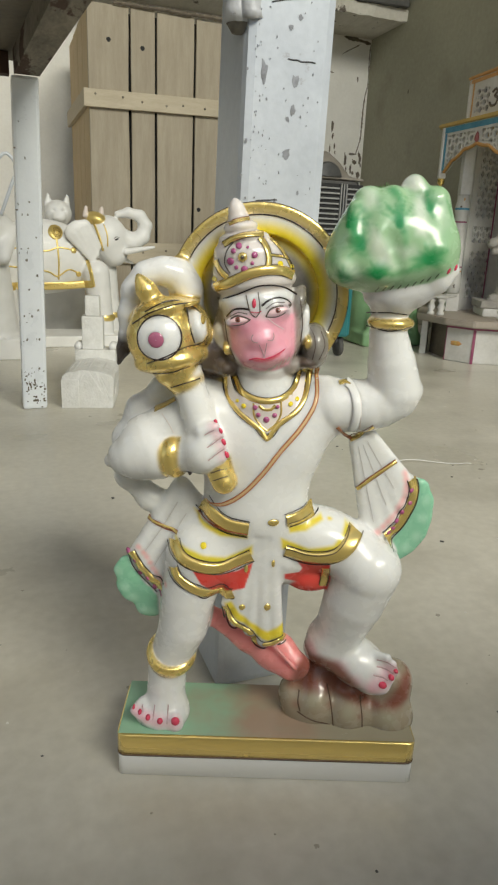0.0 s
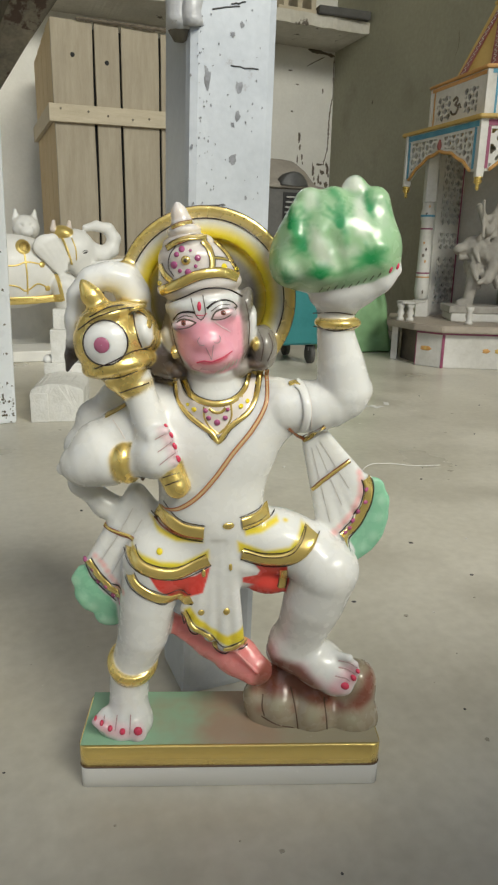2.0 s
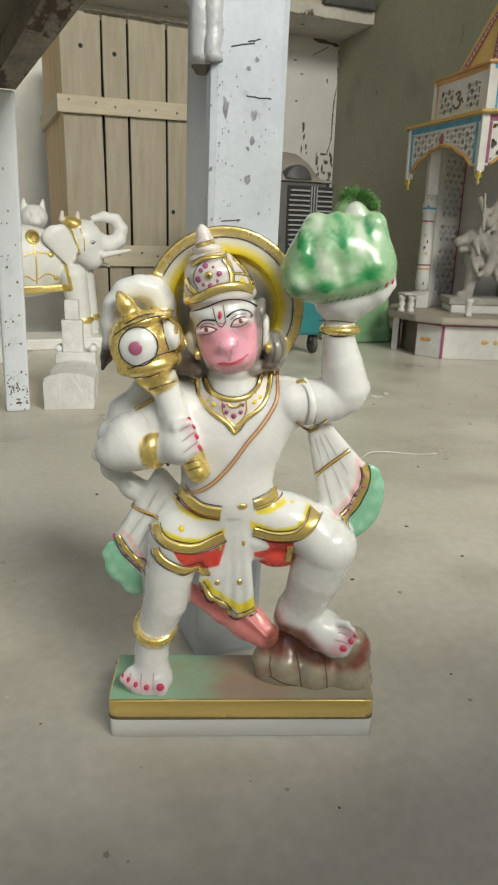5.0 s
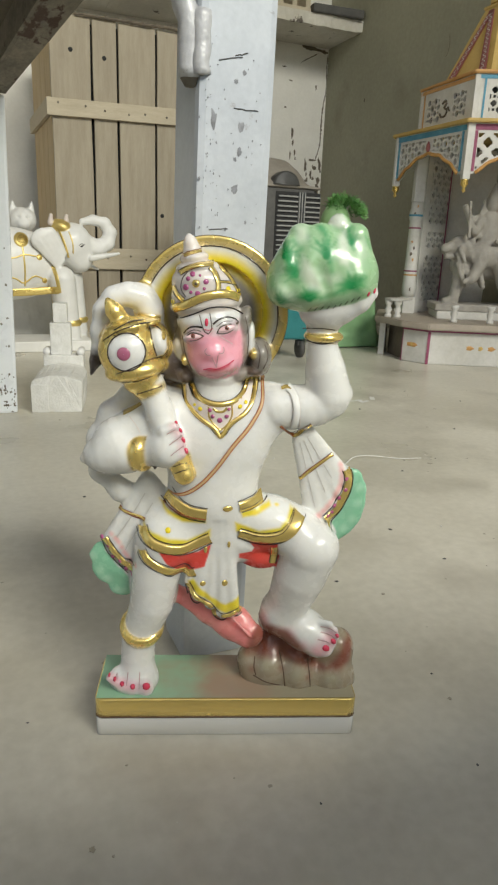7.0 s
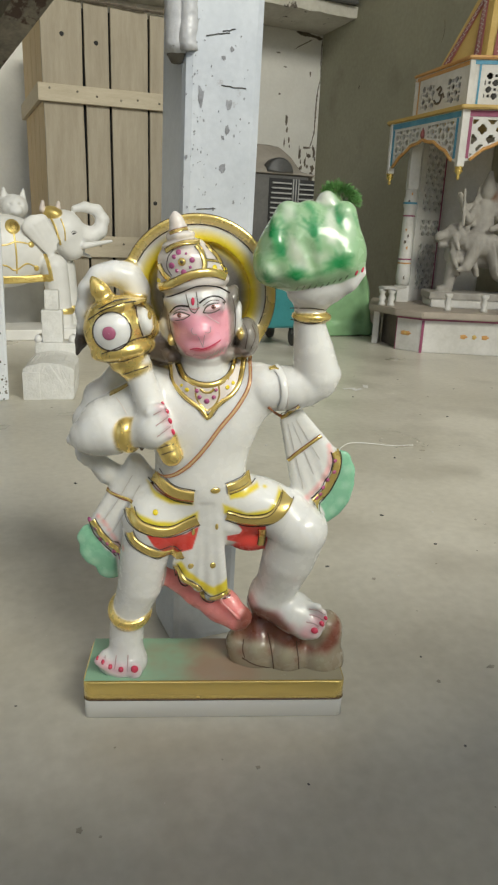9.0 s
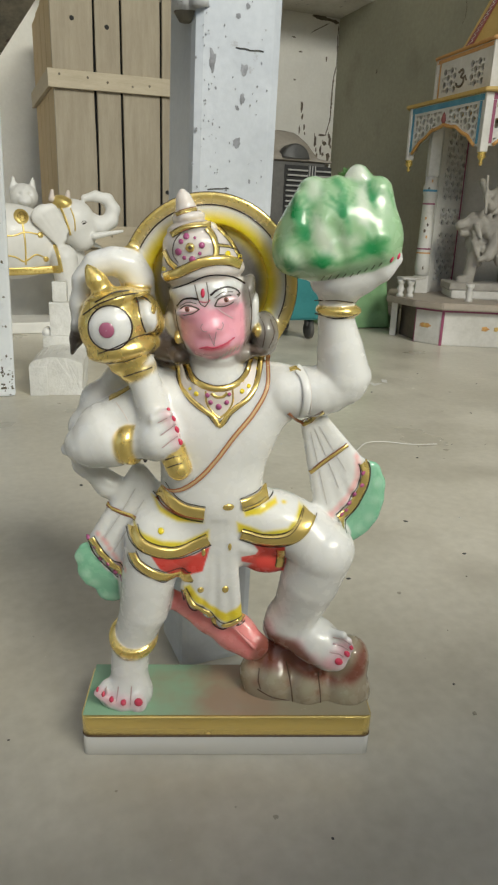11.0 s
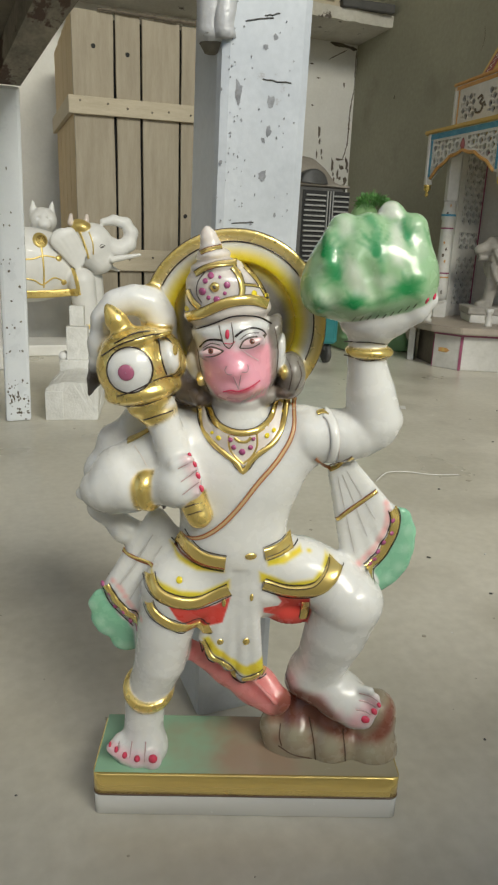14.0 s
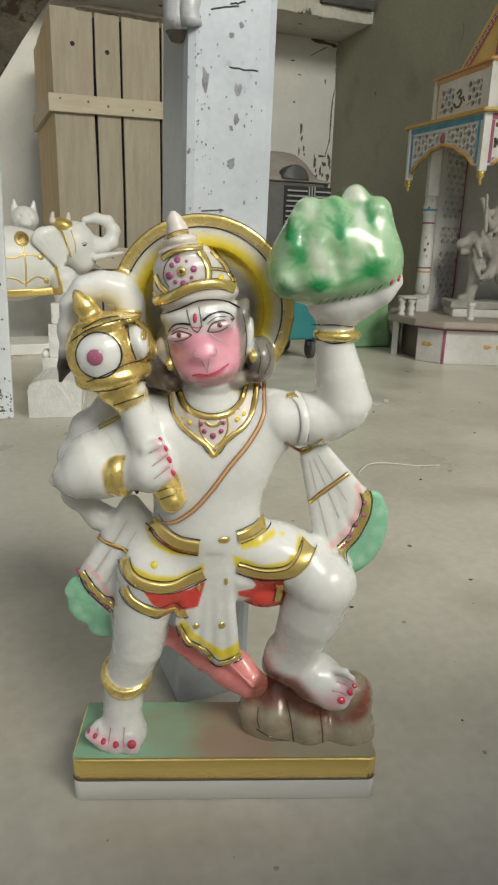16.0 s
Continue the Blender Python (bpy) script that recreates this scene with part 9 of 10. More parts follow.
st.band([(0.0120, 0.4429), (0.0129, 0.4401), (0.0113, 0.4373), (0.0078, 0.4380)], 0.0003, 0.0004, KNUCKLE)
st.band([(0.0269, 0.4224), (0.0250, 0.4171)], 0.0003, 0.0004, PALE)
st.band([(0.0238, 0.4212), (0.0214, 0.4157)], 0.0003, 0.0004, PALE)
st.band([(0.0206, 0.4199), (0.0179, 0.4139)], 0.0003, 0.0004, PALE)
st.band([(0.0176, 0.4181), (0.0143, 0.4120)], 0.0003, 0.0004, PALE)
st.band([(0.0146, 0.4159), (0.0108, 0.4100)], 0.0003, 0.0004, PALE)
st.band([(0.0116, 0.4136), (0.0073, 0.4080)], 0.0003, 0.0004, PALE)
st.wash([(-0.0230, 0.4284), (-0.0187, 0.4176), (-0.0095, 0.4099), (0.0033, 0.4068), (0.0104, 0.4075), (0.0177, 0.4081), (0.0294, 0.4136), (0.0345, 0.4262), (0.0387, 0.4226), (0.0356, 0.4166), (0.0324, 0.4083), (0.0197, 0.4026), (0.0107, 0.4026), (0.0016, 0.4020), (-0.0063, 0.4031), (-0.0142, 0.4037), (-0.0192, 0.4110), (-0.0243, 0.4168)], BEARD, 0.0028, 0.45)
# strands
st.band([(0.0323, 0.4697), (0.0360, 0.4518), (0.0359, 0.4335)], 0.0004, 0.0005, FUR)
st.band([(0.0436, 0.4452), (0.0478, 0.4345), (0.0464, 0.4194)], 0.0004, 0.0005, FUR)
st.band([(0.0524, 0.4426), (0.0558, 0.4319), (0.0518, 0.4196)], 0.0004, 0.0005, FUR)
st.band([(-0.0269, 0.4500), (-0.0236, 0.4326), (-0.0176, 0.4183)], 0.0004, 0.0005, FUR)
# necklace and thread
st.sheet([(-0.0212, 0.4047), (-0.0159, 0.3896), (-0.0017, 0.3853), (0.0111, 0.3834), (0.0247, 0.3871), (0.0353, 0.3937), (0.0399, 0.4064)], [(-0.0245, 0.3978), (-0.0205, 0.3831), (-0.0079, 0.3711), (0.0118, 0.3576), (0.0244, 0.3686), (0.0389, 0.3842), (0.0438, 0.4041)], 0.0006, BLUSH)
st.band([(-0.0257, 0.4048), (-0.0225, 0.3856), (-0.0135, 0.3741), (-0.0013, 0.3651), (0.0062, 0.3601), (0.0119, 0.3527), (0.0172, 0.3604), (0.0244, 0.3678), (0.0362, 0.3764), (0.0437, 0.3901), (0.0471, 0.4064)], 0.0020, 0.0018, GOLD)
st.band([(-0.0279, 0.4038), (-0.0264, 0.3893), (-0.0218, 0.3807), (-0.0151, 0.3726), (-0.0064, 0.3659), (0.0016, 0.3609), (0.0075, 0.3544), (0.0162, 0.3545), (0.0219, 0.3626), (0.0294, 0.3687), (0.0378, 0.3751), (0.0423, 0.3822), (0.0456, 0.3899), (0.0478, 0.3977), (0.0493, 0.4058)], 0.0004, 0.0008, INK)
st.band([(-0.0237, 0.4054), (-0.0224, 0.3904), (-0.0181, 0.3828), (-0.0120, 0.3757), (-0.0039, 0.3695), (0.0041, 0.3642), (0.0108, 0.3569), (0.0127, 0.3568), (0.0189, 0.3655), (0.0269, 0.3721), (0.0346, 0.3778), (0.0385, 0.3837), (0.0417, 0.3905), (0.0436, 0.3980), (0.0450, 0.4067)], 0.0004, 0.0008, INK)
st.band([(-0.0180, 0.4017), (-0.0121, 0.3911), (-0.0017, 0.3866), (0.0110, 0.3851), (0.0247, 0.3880), (0.0343, 0.3946), (0.0389, 0.4067)], 0.0025, 0.002, GOLD)
st.band([(-0.0206, 0.3992), (-0.0169, 0.3912), (-0.0087, 0.3864), (0.0018, 0.3833), (0.0112, 0.3827), (0.0213, 0.3842), (0.0301, 0.3881), (0.0367, 0.3932), (0.0402, 0.4015), (0.0415, 0.4056)], 0.0004, 0.0008, INK)
st.band([(-0.0155, 0.4035), (-0.0121, 0.3957), (-0.0059, 0.3908), (0.0029, 0.3882), (0.0109, 0.3876), (0.0195, 0.3889), (0.0265, 0.3919), (0.0319, 0.3964), (0.0350, 0.4036), (0.0354, 0.4109)], 0.0004, 0.0008, INK)
st.band([(-0.0007, 0.3827), (0.0004, 0.3715), (0.0061, 0.3637), (0.0117, 0.3594)], 0.0009, 0.0012, GOLD)
st.band([(0.0220, 0.3848), (0.0224, 0.3735), (0.0180, 0.3650), (0.0117, 0.3594)], 0.0009, 0.0012, GOLD)
st.band([(0.0039, 0.3812), (0.0076, 0.3781), (0.0140, 0.3781), (0.0175, 0.3819)], 0.0014, 0.0012, GOLD)
st.dot((0.0007, 0.3791), 0.0023, 0.0026, PURPLE)
st.dot((0.0036, 0.3728), 0.0023, 0.0026, PURPLE)
st.dot((0.0106, 0.3691), 0.0030, 0.0026, PURPLE)
st.dot((0.0173, 0.3731), 0.0023, 0.0026, PURPLE)
st.dot((0.0194, 0.3804), 0.0018, 0.0026, PURPLE)
st.dot((-0.0210, 0.3935), 0.0013, 0.0024, YEL)
st.dot((-0.0188, 0.3868), 0.0018, 0.0024, YEL)
st.dot((-0.0147, 0.3828), 0.0020, 0.0024, YEL)
st.dot((-0.0089, 0.3792), 0.0023, 0.0024, YEL)
st.dot((0.0304, 0.3822), 0.0023, 0.0024, YEL)
st.dot((0.0361, 0.3856), 0.0020, 0.0024, YEL)
st.dot((0.0400, 0.3913), 0.0018, 0.0024, YEL)
st.dot((0.0424, 0.3986), 0.0013, 0.0024, YEL)
st.band([(0.0529, 0.4111), (0.0519, 0.3848), (0.0412, 0.3641), (0.0242, 0.3427), (0.0081, 0.3195), (-0.0067, 0.3018), (-0.0220, 0.2895), (-0.0342, 0.2860), (-0.0397, 0.2873)], 0.0014, 0.0008, THREAD)
st.band([(0.0517, 0.4121), (0.0507, 0.3856), (0.0399, 0.3651), (0.0230, 0.3440), (0.0069, 0.3206), (-0.0079, 0.3027), (-0.0233, 0.2905), (-0.0355, 0.2864), (-0.0413, 0.2866)], 0.0004, 0.0011, RUSTY)
st.band([(0.0541, 0.4101), (0.0530, 0.3840), (0.0424, 0.3630), (0.0254, 0.3417), (0.0093, 0.3183), (-0.0054, 0.3007), (-0.0208, 0.2887), (-0.0328, 0.2854), (-0.0382, 0.2874)], 0.0004, 0.0011, RUSTY)
# belts and cloth
st.wash([(-0.0500, 0.2267), (-0.0366, 0.2239), (-0.0244, 0.2214), (-0.0167, 0.2217), (-0.0087, 0.2223), (-0.0017, 0.2270), (0.0052, 0.2320), (0.0024, 0.2189), (-0.0014, 0.2044), (-0.0135, 0.1997), (-0.0275, 0.1973), (-0.0413, 0.2100), (-0.0457, 0.2187)], RED, 0.0014, 1)
st.wash([(0.0420, 0.2369), (0.0550, 0.2351), (0.0646, 0.2353), (0.0746, 0.2351), (0.0773, 0.2135), (0.0766, 0.1985), (0.0645, 0.2042), (0.0517, 0.2089), (0.0433, 0.2099), (0.0351, 0.2135), (0.0348, 0.2194), (0.0479, 0.2217), (0.0506, 0.2272), (0.0462, 0.2336)], RED, 0.0014, 1)
st.band([(-0.0436, 0.2812), (-0.0321, 0.2756), (-0.0190, 0.2694), (-0.0004, 0.2675)], 0.0067, 0.0022, GOLD)
st.band([(-0.0492, 0.2779), (-0.0420, 0.2704), (-0.0326, 0.2657), (-0.0216, 0.2614), (-0.0111, 0.2599), (-0.0014, 0.2591)], 0.0004, 0.0008, INK)
st.band([(-0.0365, 0.2927), (-0.0300, 0.2855), (-0.0237, 0.2804), (-0.0164, 0.2773), (-0.0088, 0.2764), (0.0007, 0.2754)], 0.0004, 0.0008, INK)
st.band([(-0.0465, 0.2722), (-0.0341, 0.2672), (-0.0190, 0.2635), (-0.0013, 0.2626)], 0.0004, 0.0026, BROWN)
st.band([(0.0335, 0.2755), (0.0486, 0.2781), (0.0555, 0.2809), (0.0580, 0.2816)], 0.0058, 0.0022, GOLD)
st.band([(0.0360, 0.2689), (0.0468, 0.2713), (0.0570, 0.2755), (0.0624, 0.2786), (0.0637, 0.2791)], 0.0004, 0.0008, INK)
st.band([(0.0310, 0.2819), (0.0413, 0.2841), (0.0484, 0.2854), (0.0512, 0.2868), (0.0517, 0.2875)], 0.0004, 0.0008, INK)
st.band([(0.0355, 0.2736), (0.0486, 0.2754), (0.0560, 0.2786)], 0.0004, 0.0026, INK)
st.band([(-0.0687, 0.2459), (-0.0649, 0.2396), (-0.0515, 0.2318), (-0.0244, 0.2274), (0.0040, 0.2391)], 0.0054, 0.0024, GOLD)
st.band([(-0.0752, 0.2414), (-0.0704, 0.2347), (-0.0609, 0.2289), (-0.0494, 0.2250), (-0.0398, 0.2228), (-0.0291, 0.2208), (-0.0183, 0.2212), (-0.0079, 0.2248), (0.0017, 0.2306), (0.0064, 0.2333)], 0.0004, 0.0008, INK)
st.band([(-0.0625, 0.2494), (-0.0597, 0.2432), (-0.0539, 0.2387), (-0.0462, 0.2362), (-0.0380, 0.2344), (-0.0293, 0.2333), (-0.0214, 0.2339), (-0.0127, 0.2369), (-0.0032, 0.2422), (0.0017, 0.2452)], 0.0004, 0.0008, INK)
st.band([(0.0337, 0.2447), (0.0546, 0.2404), (0.0765, 0.2437), (0.0893, 0.2543), (0.0973, 0.2662)], 0.0049, 0.0024, GOLD, w2=0.0069)
st.band([(0.0324, 0.2392), (0.0429, 0.2353), (0.0543, 0.2331), (0.0643, 0.2334), (0.0742, 0.2353), (0.0849, 0.2415), (0.0945, 0.2510), (0.0997, 0.2587), (0.1041, 0.2639)], 0.0004, 0.0008, INK)
st.band([(0.0351, 0.2500), (0.0455, 0.2475), (0.0550, 0.2469), (0.0633, 0.2476), (0.0713, 0.2489), (0.0783, 0.2518), (0.0841, 0.2575), (0.0871, 0.2626), (0.0907, 0.2683)], 0.0004, 0.0008, INK)
st.band([(0.0336, 0.2475), (0.0544, 0.2440), (0.0748, 0.2470), (0.0854, 0.2566), (0.0919, 0.2684)], 0.0004, 0.0028, INK)
st.band([(-0.0679, 0.2234), (-0.0636, 0.2152), (-0.0533, 0.2079), (-0.0357, 0.1984), (-0.0187, 0.1952), (-0.0115, 0.1974)], 0.0044, 0.002, GOLD)
st.band([(-0.0731, 0.2180), (-0.0677, 0.2102), (-0.0557, 0.2030), (-0.0463, 0.1984), (-0.0365, 0.1925), (-0.0230, 0.1969), (-0.0137, 0.1913), (-0.0105, 0.1923)], 0.0004, 0.0008, INK)
st.band([(-0.0632, 0.2272), (-0.0597, 0.2196), (-0.0509, 0.2128), (-0.0433, 0.2092), (-0.0348, 0.2048), (-0.0232, 0.2072), (-0.0151, 0.2016), (-0.0124, 0.2028)], 0.0004, 0.0008, INK)
st.band([(0.0712, 0.2301), (0.0728, 0.2148), (0.0716, 0.2058)], 0.0036, 0.0018, GOLD)
st.band([(0.0678, 0.2298), (0.0690, 0.2160), (0.0679, 0.2074)], 0.0005, 0.0008, INK)
st.band([(0.0746, 0.2304), (0.0766, 0.2134), (0.0756, 0.2034)], 0.0005, 0.0008, INK)
st.band([(-0.0196, 0.1834), (-0.0132, 0.1691), (-0.0069, 0.1639), (0.0005, 0.1582), (0.0057, 0.1560), (0.0113, 0.1387), (0.0197, 0.1429), (0.0281, 0.1446), (0.0332, 0.1477), (0.0398, 0.1420)], 0.0026, 0.0016, GOLD)
st.band([(-0.0220, 0.1806), (-0.0161, 0.1537), (-0.0087, 0.1477), (-0.0007, 0.1543), (0.0040, 0.1535), (0.0095, 0.1364), (0.0196, 0.1323), (0.0291, 0.1411), (0.0352, 0.1379), (0.0414, 0.1404)], 0.0005, 0.0008, INK)
st.band([(-0.0172, 0.1852), (-0.0111, 0.1718), (-0.0055, 0.1668), (0.0015, 0.1617), (0.0075, 0.1582), (0.0129, 0.1494), (0.0200, 0.1462), (0.0271, 0.1477), (0.0317, 0.1505), (0.0373, 0.1528)], 0.0005, 0.0008, INK)
st.dot((-0.0007, 0.2249), 0.0020, 0.0012, GOLD, rz=0.0045)
st.dot((0.0237, 0.2314), 0.0017, 0.0012, GOLD, rz=0.0040)
st.dot((-0.0030, 0.1835), 0.0033, 0.0012, GOLD, rz=0.0033)
st.dot((0.0206, 0.1845), 0.0033, 0.0012, GOLD, rz=0.0038)
st.dot((0.0212, 0.2749), 0.0054, 0.0012, GOLD, rz=0.0034)
st.dot((-0.0400, 0.2475), 0.0029, 0.001, YEL)
# jewelled hems, bracelets, club
st.band([(0.1475, 0.3089), (0.1508, 0.2996), (0.1500, 0.2862), (0.1442, 0.2704), (0.1378, 0.2592), (0.1282, 0.2521)], 0.0045, 0.0012, GOLD, back=0.64)
st.band([(0.1426, 0.3084), (0.1451, 0.3012), (0.1448, 0.2888), (0.1411, 0.2796), (0.1358, 0.2697), (0.1293, 0.2603), (0.1245, 0.2569)], 0.0005, 0.0008, INK, back=0.64)
st.band([(0.1536, 0.3077), (0.1560, 0.2989), (0.1549, 0.2843), (0.1509, 0.2728), (0.1455, 0.2613), (0.1372, 0.2504), (0.1326, 0.2460)], 0.0005, 0.0008, INK, back=0.64)
st.dot((0.1312, 0.2561), 0.0026, 0.0024, PURPLE, back=0.639)
st.dot((0.1351, 0.2595), 0.0026, 0.0024, PURPLE, back=0.639)
st.dot((0.1372, 0.2681), 0.0026, 0.0024, PURPLE, back=0.639)
st.dot((0.1420, 0.2758), 0.0026, 0.0024, PURPLE, back=0.639)
st.dot((0.1485, 0.2852), 0.0025, 0.0024, PURPLE, back=0.639)
st.dot((0.1483, 0.2984), 0.0025, 0.0024, PURPLE, back=0.639)
st.band([(-0.1108, 0.2239), (-0.1025, 0.2102), (-0.0922, 0.1978), (-0.0818, 0.1880)], 0.0042, 0.0012, GOLD, back=0.646)
st.band([(-0.1146, 0.2212), (-0.1102, 0.2089), (-0.1037, 0.1990), (-0.0963, 0.1908), (-0.0856, 0.1806)], 0.0005, 0.0008, INK, back=0.646)
st.band([(-0.1068, 0.2274), (-0.1016, 0.2178), (-0.0959, 0.2095), (-0.0891, 0.2018), (-0.0772, 0.1986)], 0.0005, 0.0008, INK, back=0.646)
st.dot((-0.1137, 0.2235), 0.0023, 0.0024, PURPLE, back=0.645)
st.dot((-0.1073, 0.2137), 0.0024, 0.0024, PURPLE, back=0.645)
st.dot((-0.1023, 0.2002), 0.0024, 0.0024, PURPLE, back=0.645)
st.dot((-0.0946, 0.1971), 0.0024, 0.0024, PURPLE, back=0.645)
st.dot((-0.0881, 0.1862), 0.0024, 0.0024, PURPLE, back=0.645)
st.dot((-0.0817, 0.1861), 0.0024, 0.0024, PURPLE, back=0.645)
st.band([(0.0871, 0.3449), (0.0963, 0.3513), (0.1027, 0.3638)], 0.0015, 0.0012, GOLD, back=0.635)
st.band([(0.0878, 0.3440), (0.0970, 0.3502), (0.1039, 0.3618)], 0.0004, 0.0008, BROWN, back=0.635)
st.band([(0.0863, 0.3464), (0.0934, 0.3567), (0.1017, 0.3656)], 0.0004, 0.0008, BROWN, back=0.635)
st.band([(0.0973, 0.2981), (0.1119, 0.3123), (0.1309, 0.3264)], 0.0015, 0.0012, GOLD, back=0.638)
st.band([(0.0982, 0.2972), (0.1051, 0.3045), (0.1129, 0.3109), (0.1200, 0.3168), (0.1277, 0.3228), (0.1319, 0.3251)], 0.0005, 0.0008, BROWN, back=0.638)
st.band([(0.0965, 0.2989), (0.1031, 0.3071), (0.1109, 0.3136), (0.1181, 0.3194), (0.1258, 0.3253), (0.1299, 0.3277)], 0.0005, 0.0008, BROWN, back=0.638)
st.band([(0.0712, 0.3623), (0.0798, 0.3528), (0.0880, 0.3461)], 0.0014, 0.0014, RUSTY, back=0.632)
st.band([(-0.0941, 0.2599), (-0.0833, 0.2560), (-0.0654, 0.2509)], 0.0012, 0.0012, GOLD, back=0.642)
st.band([(-0.0947, 0.2587), (-0.0839, 0.2546), (-0.0756, 0.2513), (-0.0658, 0.2501)], 0.0005, 0.0008, BROWN, back=0.642)
st.band([(-0.0934, 0.2610), (-0.0827, 0.2572), (-0.0746, 0.2538), (-0.0650, 0.2518)], 0.0005, 0.0008, BROWN, back=0.642)
st.wash([(-0.0592, 0.4365), (-0.0598, 0.4320), (-0.0616, 0.4277), (-0.0642, 0.4242), (-0.0677, 0.4215), (-0.0719, 0.4197), (-0.0765, 0.4189), (-0.0812, 0.4192), (-0.0855, 0.4207), (-0.0891, 0.4233), (-0.0918, 0.4269), (-0.0934, 0.4311), (-0.0939, 0.4356), (-0.0933, 0.4401), (-0.0914, 0.4444), (-0.0886, 0.4480), (-0.0848, 0.4510), (-0.0804, 0.4530), (-0.0760, 0.4537), (-0.0718, 0.4529), (-0.0679, 0.4512), (-0.0643, 0.4485), (-0.0616, 0.4450), (-0.0598, 0.4409)], W, 0.0019, 1)
st.band([(-0.0592, 0.4365), (-0.0598, 0.4320), (-0.0616, 0.4277), (-0.0642, 0.4242), (-0.0677, 0.4215), (-0.0719, 0.4197), (-0.0765, 0.4189), (-0.0812, 0.4192), (-0.0855, 0.4207), (-0.0891, 0.4233), (-0.0918, 0.4269), (-0.0934, 0.4311), (-0.0939, 0.4356), (-0.0933, 0.4401), (-0.0914, 0.4444), (-0.0886, 0.4480), (-0.0848, 0.4510), (-0.0804, 0.4530), (-0.0760, 0.4537), (-0.0718, 0.4529), (-0.0679, 0.4512), (-0.0643, 0.4485), (-0.0616, 0.4450), (-0.0598, 0.4409), (-0.0592, 0.4365)], 0.0006, 0.0006, INK)
st.dot((-0.0787, 0.4349), 0.0064, 0.0006, IRIS)
st.wash([(-0.0575, 0.4582), (-0.0475, 0.4563), (-0.0413, 0.4489), (-0.0403, 0.4387), (-0.0438, 0.4325), (-0.0498, 0.4307), (-0.0527, 0.4445), (-0.0552, 0.4511)], W, 0.0023, 1)
st.dot((-0.0436, 0.4502), 0.0017, 0.0014, GOLD, rz=0.0039, turn=10)
st.band([(-0.0575, 0.4608), (-0.0546, 0.4484), (-0.0498, 0.4312)], 0.0005, 0.0008, INK)
st.band([(-0.0583, 0.4617), (-0.0499, 0.4578), (-0.0424, 0.4520)], 0.0004, 0.0008, INK)
st.band([(-0.0499, 0.4297), (-0.0439, 0.4313), (-0.0396, 0.4365)], 0.0004, 0.0008, INK)
# club lines
st.band([(-0.0990, 0.4449), (-0.0833, 0.4553), (-0.0670, 0.4611), (-0.0542, 0.4633)], 0.0005, 0.0008, INK)
st.band([(-0.0879, 0.4557), (-0.0736, 0.4632), (-0.0593, 0.4649)], 0.0005, 0.0008, INK)
st.band([(-0.0865, 0.4153), (-0.0713, 0.4217), (-0.0551, 0.4293), (-0.0406, 0.4282)], 0.0005, 0.0008, INK)
st.band([(-0.0824, 0.4058), (-0.0685, 0.4075), (-0.0516, 0.4129), (-0.0446, 0.4107)], 0.0005, 0.0008, INK)
st.band([(-0.0689, 0.3937), (-0.0569, 0.3985), (-0.0452, 0.4017)], 0.0005, 0.0008, INK)
st.band([(-0.0344, 0.3233), (-0.0261, 0.3267), (-0.0182, 0.3263)], 0.0005, 0.0006, INK)
st.band([(-0.0325, 0.3164), (-0.0241, 0.3203), (-0.0153, 0.3210)], 0.0005, 0.0006, INK)
st.band([(0.0888, 0.4586), (0.1054, 0.4608), (0.1233, 0.4587)], 0.0005, 0.0006, INK)
st.band([(0.0896, 0.4481), (0.1073, 0.4458), (0.1241, 0.4495)], 0.0005, 0.0006, INK)
st.band([(-0.0399, 0.3576), (-0.0341, 0.3609), (-0.0281, 0.3633)], 0.0004, 0.0005, KNUCKLE)
st.band([(-0.0374, 0.3477), (-0.0310, 0.3520), (-0.0253, 0.3562)], 0.0004, 0.0005, KNUCKLE)
st.band([(-0.0361, 0.3369), (-0.0295, 0.3419), (-0.0234, 0.3459)], 0.0004, 0.0005, KNUCKLE)
st.bead((-0.0314, 0.5916, 0.3679), (0.0016, 0.0016, 0.0020), 25, NAIL)
st.bead((-0.0271, 0.5896, 0.3606), (0.0018, 0.0016, 0.0027), 25, NAIL)
st.bead((-0.0244, 0.5892, 0.3513), (0.0020, 0.0016, 0.0032), 25, NAIL)
st.bead((-0.0216, 0.5896, 0.3402), (0.0023, 0.0016, 0.0032), 25, NAIL)
st.bead((-0.0636, 0.6068, 0.0587), (0.0043, 0.0035, 0.0043), 0, NAIL)
st.bead((-0.0787, 0.6076, 0.0578), (0.0029, 0.0035, 0.0029), 0, NAIL)
st.bead((-0.0906, 0.6088, 0.0606), (0.0024, 0.0035, 0.0027), 0, NAIL)
st.bead((-0.0986, 0.6096, 0.0663), (0.0019, 0.0035, 0.0024), 0, NAIL)
st.bead((-0.1048, 0.6120, 0.0700), (0.0013, 0.0035, 0.0019), 0, NAIL)
st.bead((0.1343, 0.6052, 0.1092), (0.0046, 0.003, 0.0036), -30, NAIL)
st.bead((0.1427, 0.6076, 0.1163), (0.0027, 0.003, 0.0036), 35, NAIL)
st.bead((0.1465, 0.6084, 0.1232), (0.0019, 0.003, 0.0027), 40, NAIL)
st.band([(0.1247, 0.1194), (0.1346, 0.1165), (0.1391, 0.1131)], 0.0005, 0.0004, KNUCKLE)
st.band([(0.1283, 0.1255), (0.1390, 0.1228), (0.1440, 0.1203)], 0.0005, 0.0004, KNUCKLE)
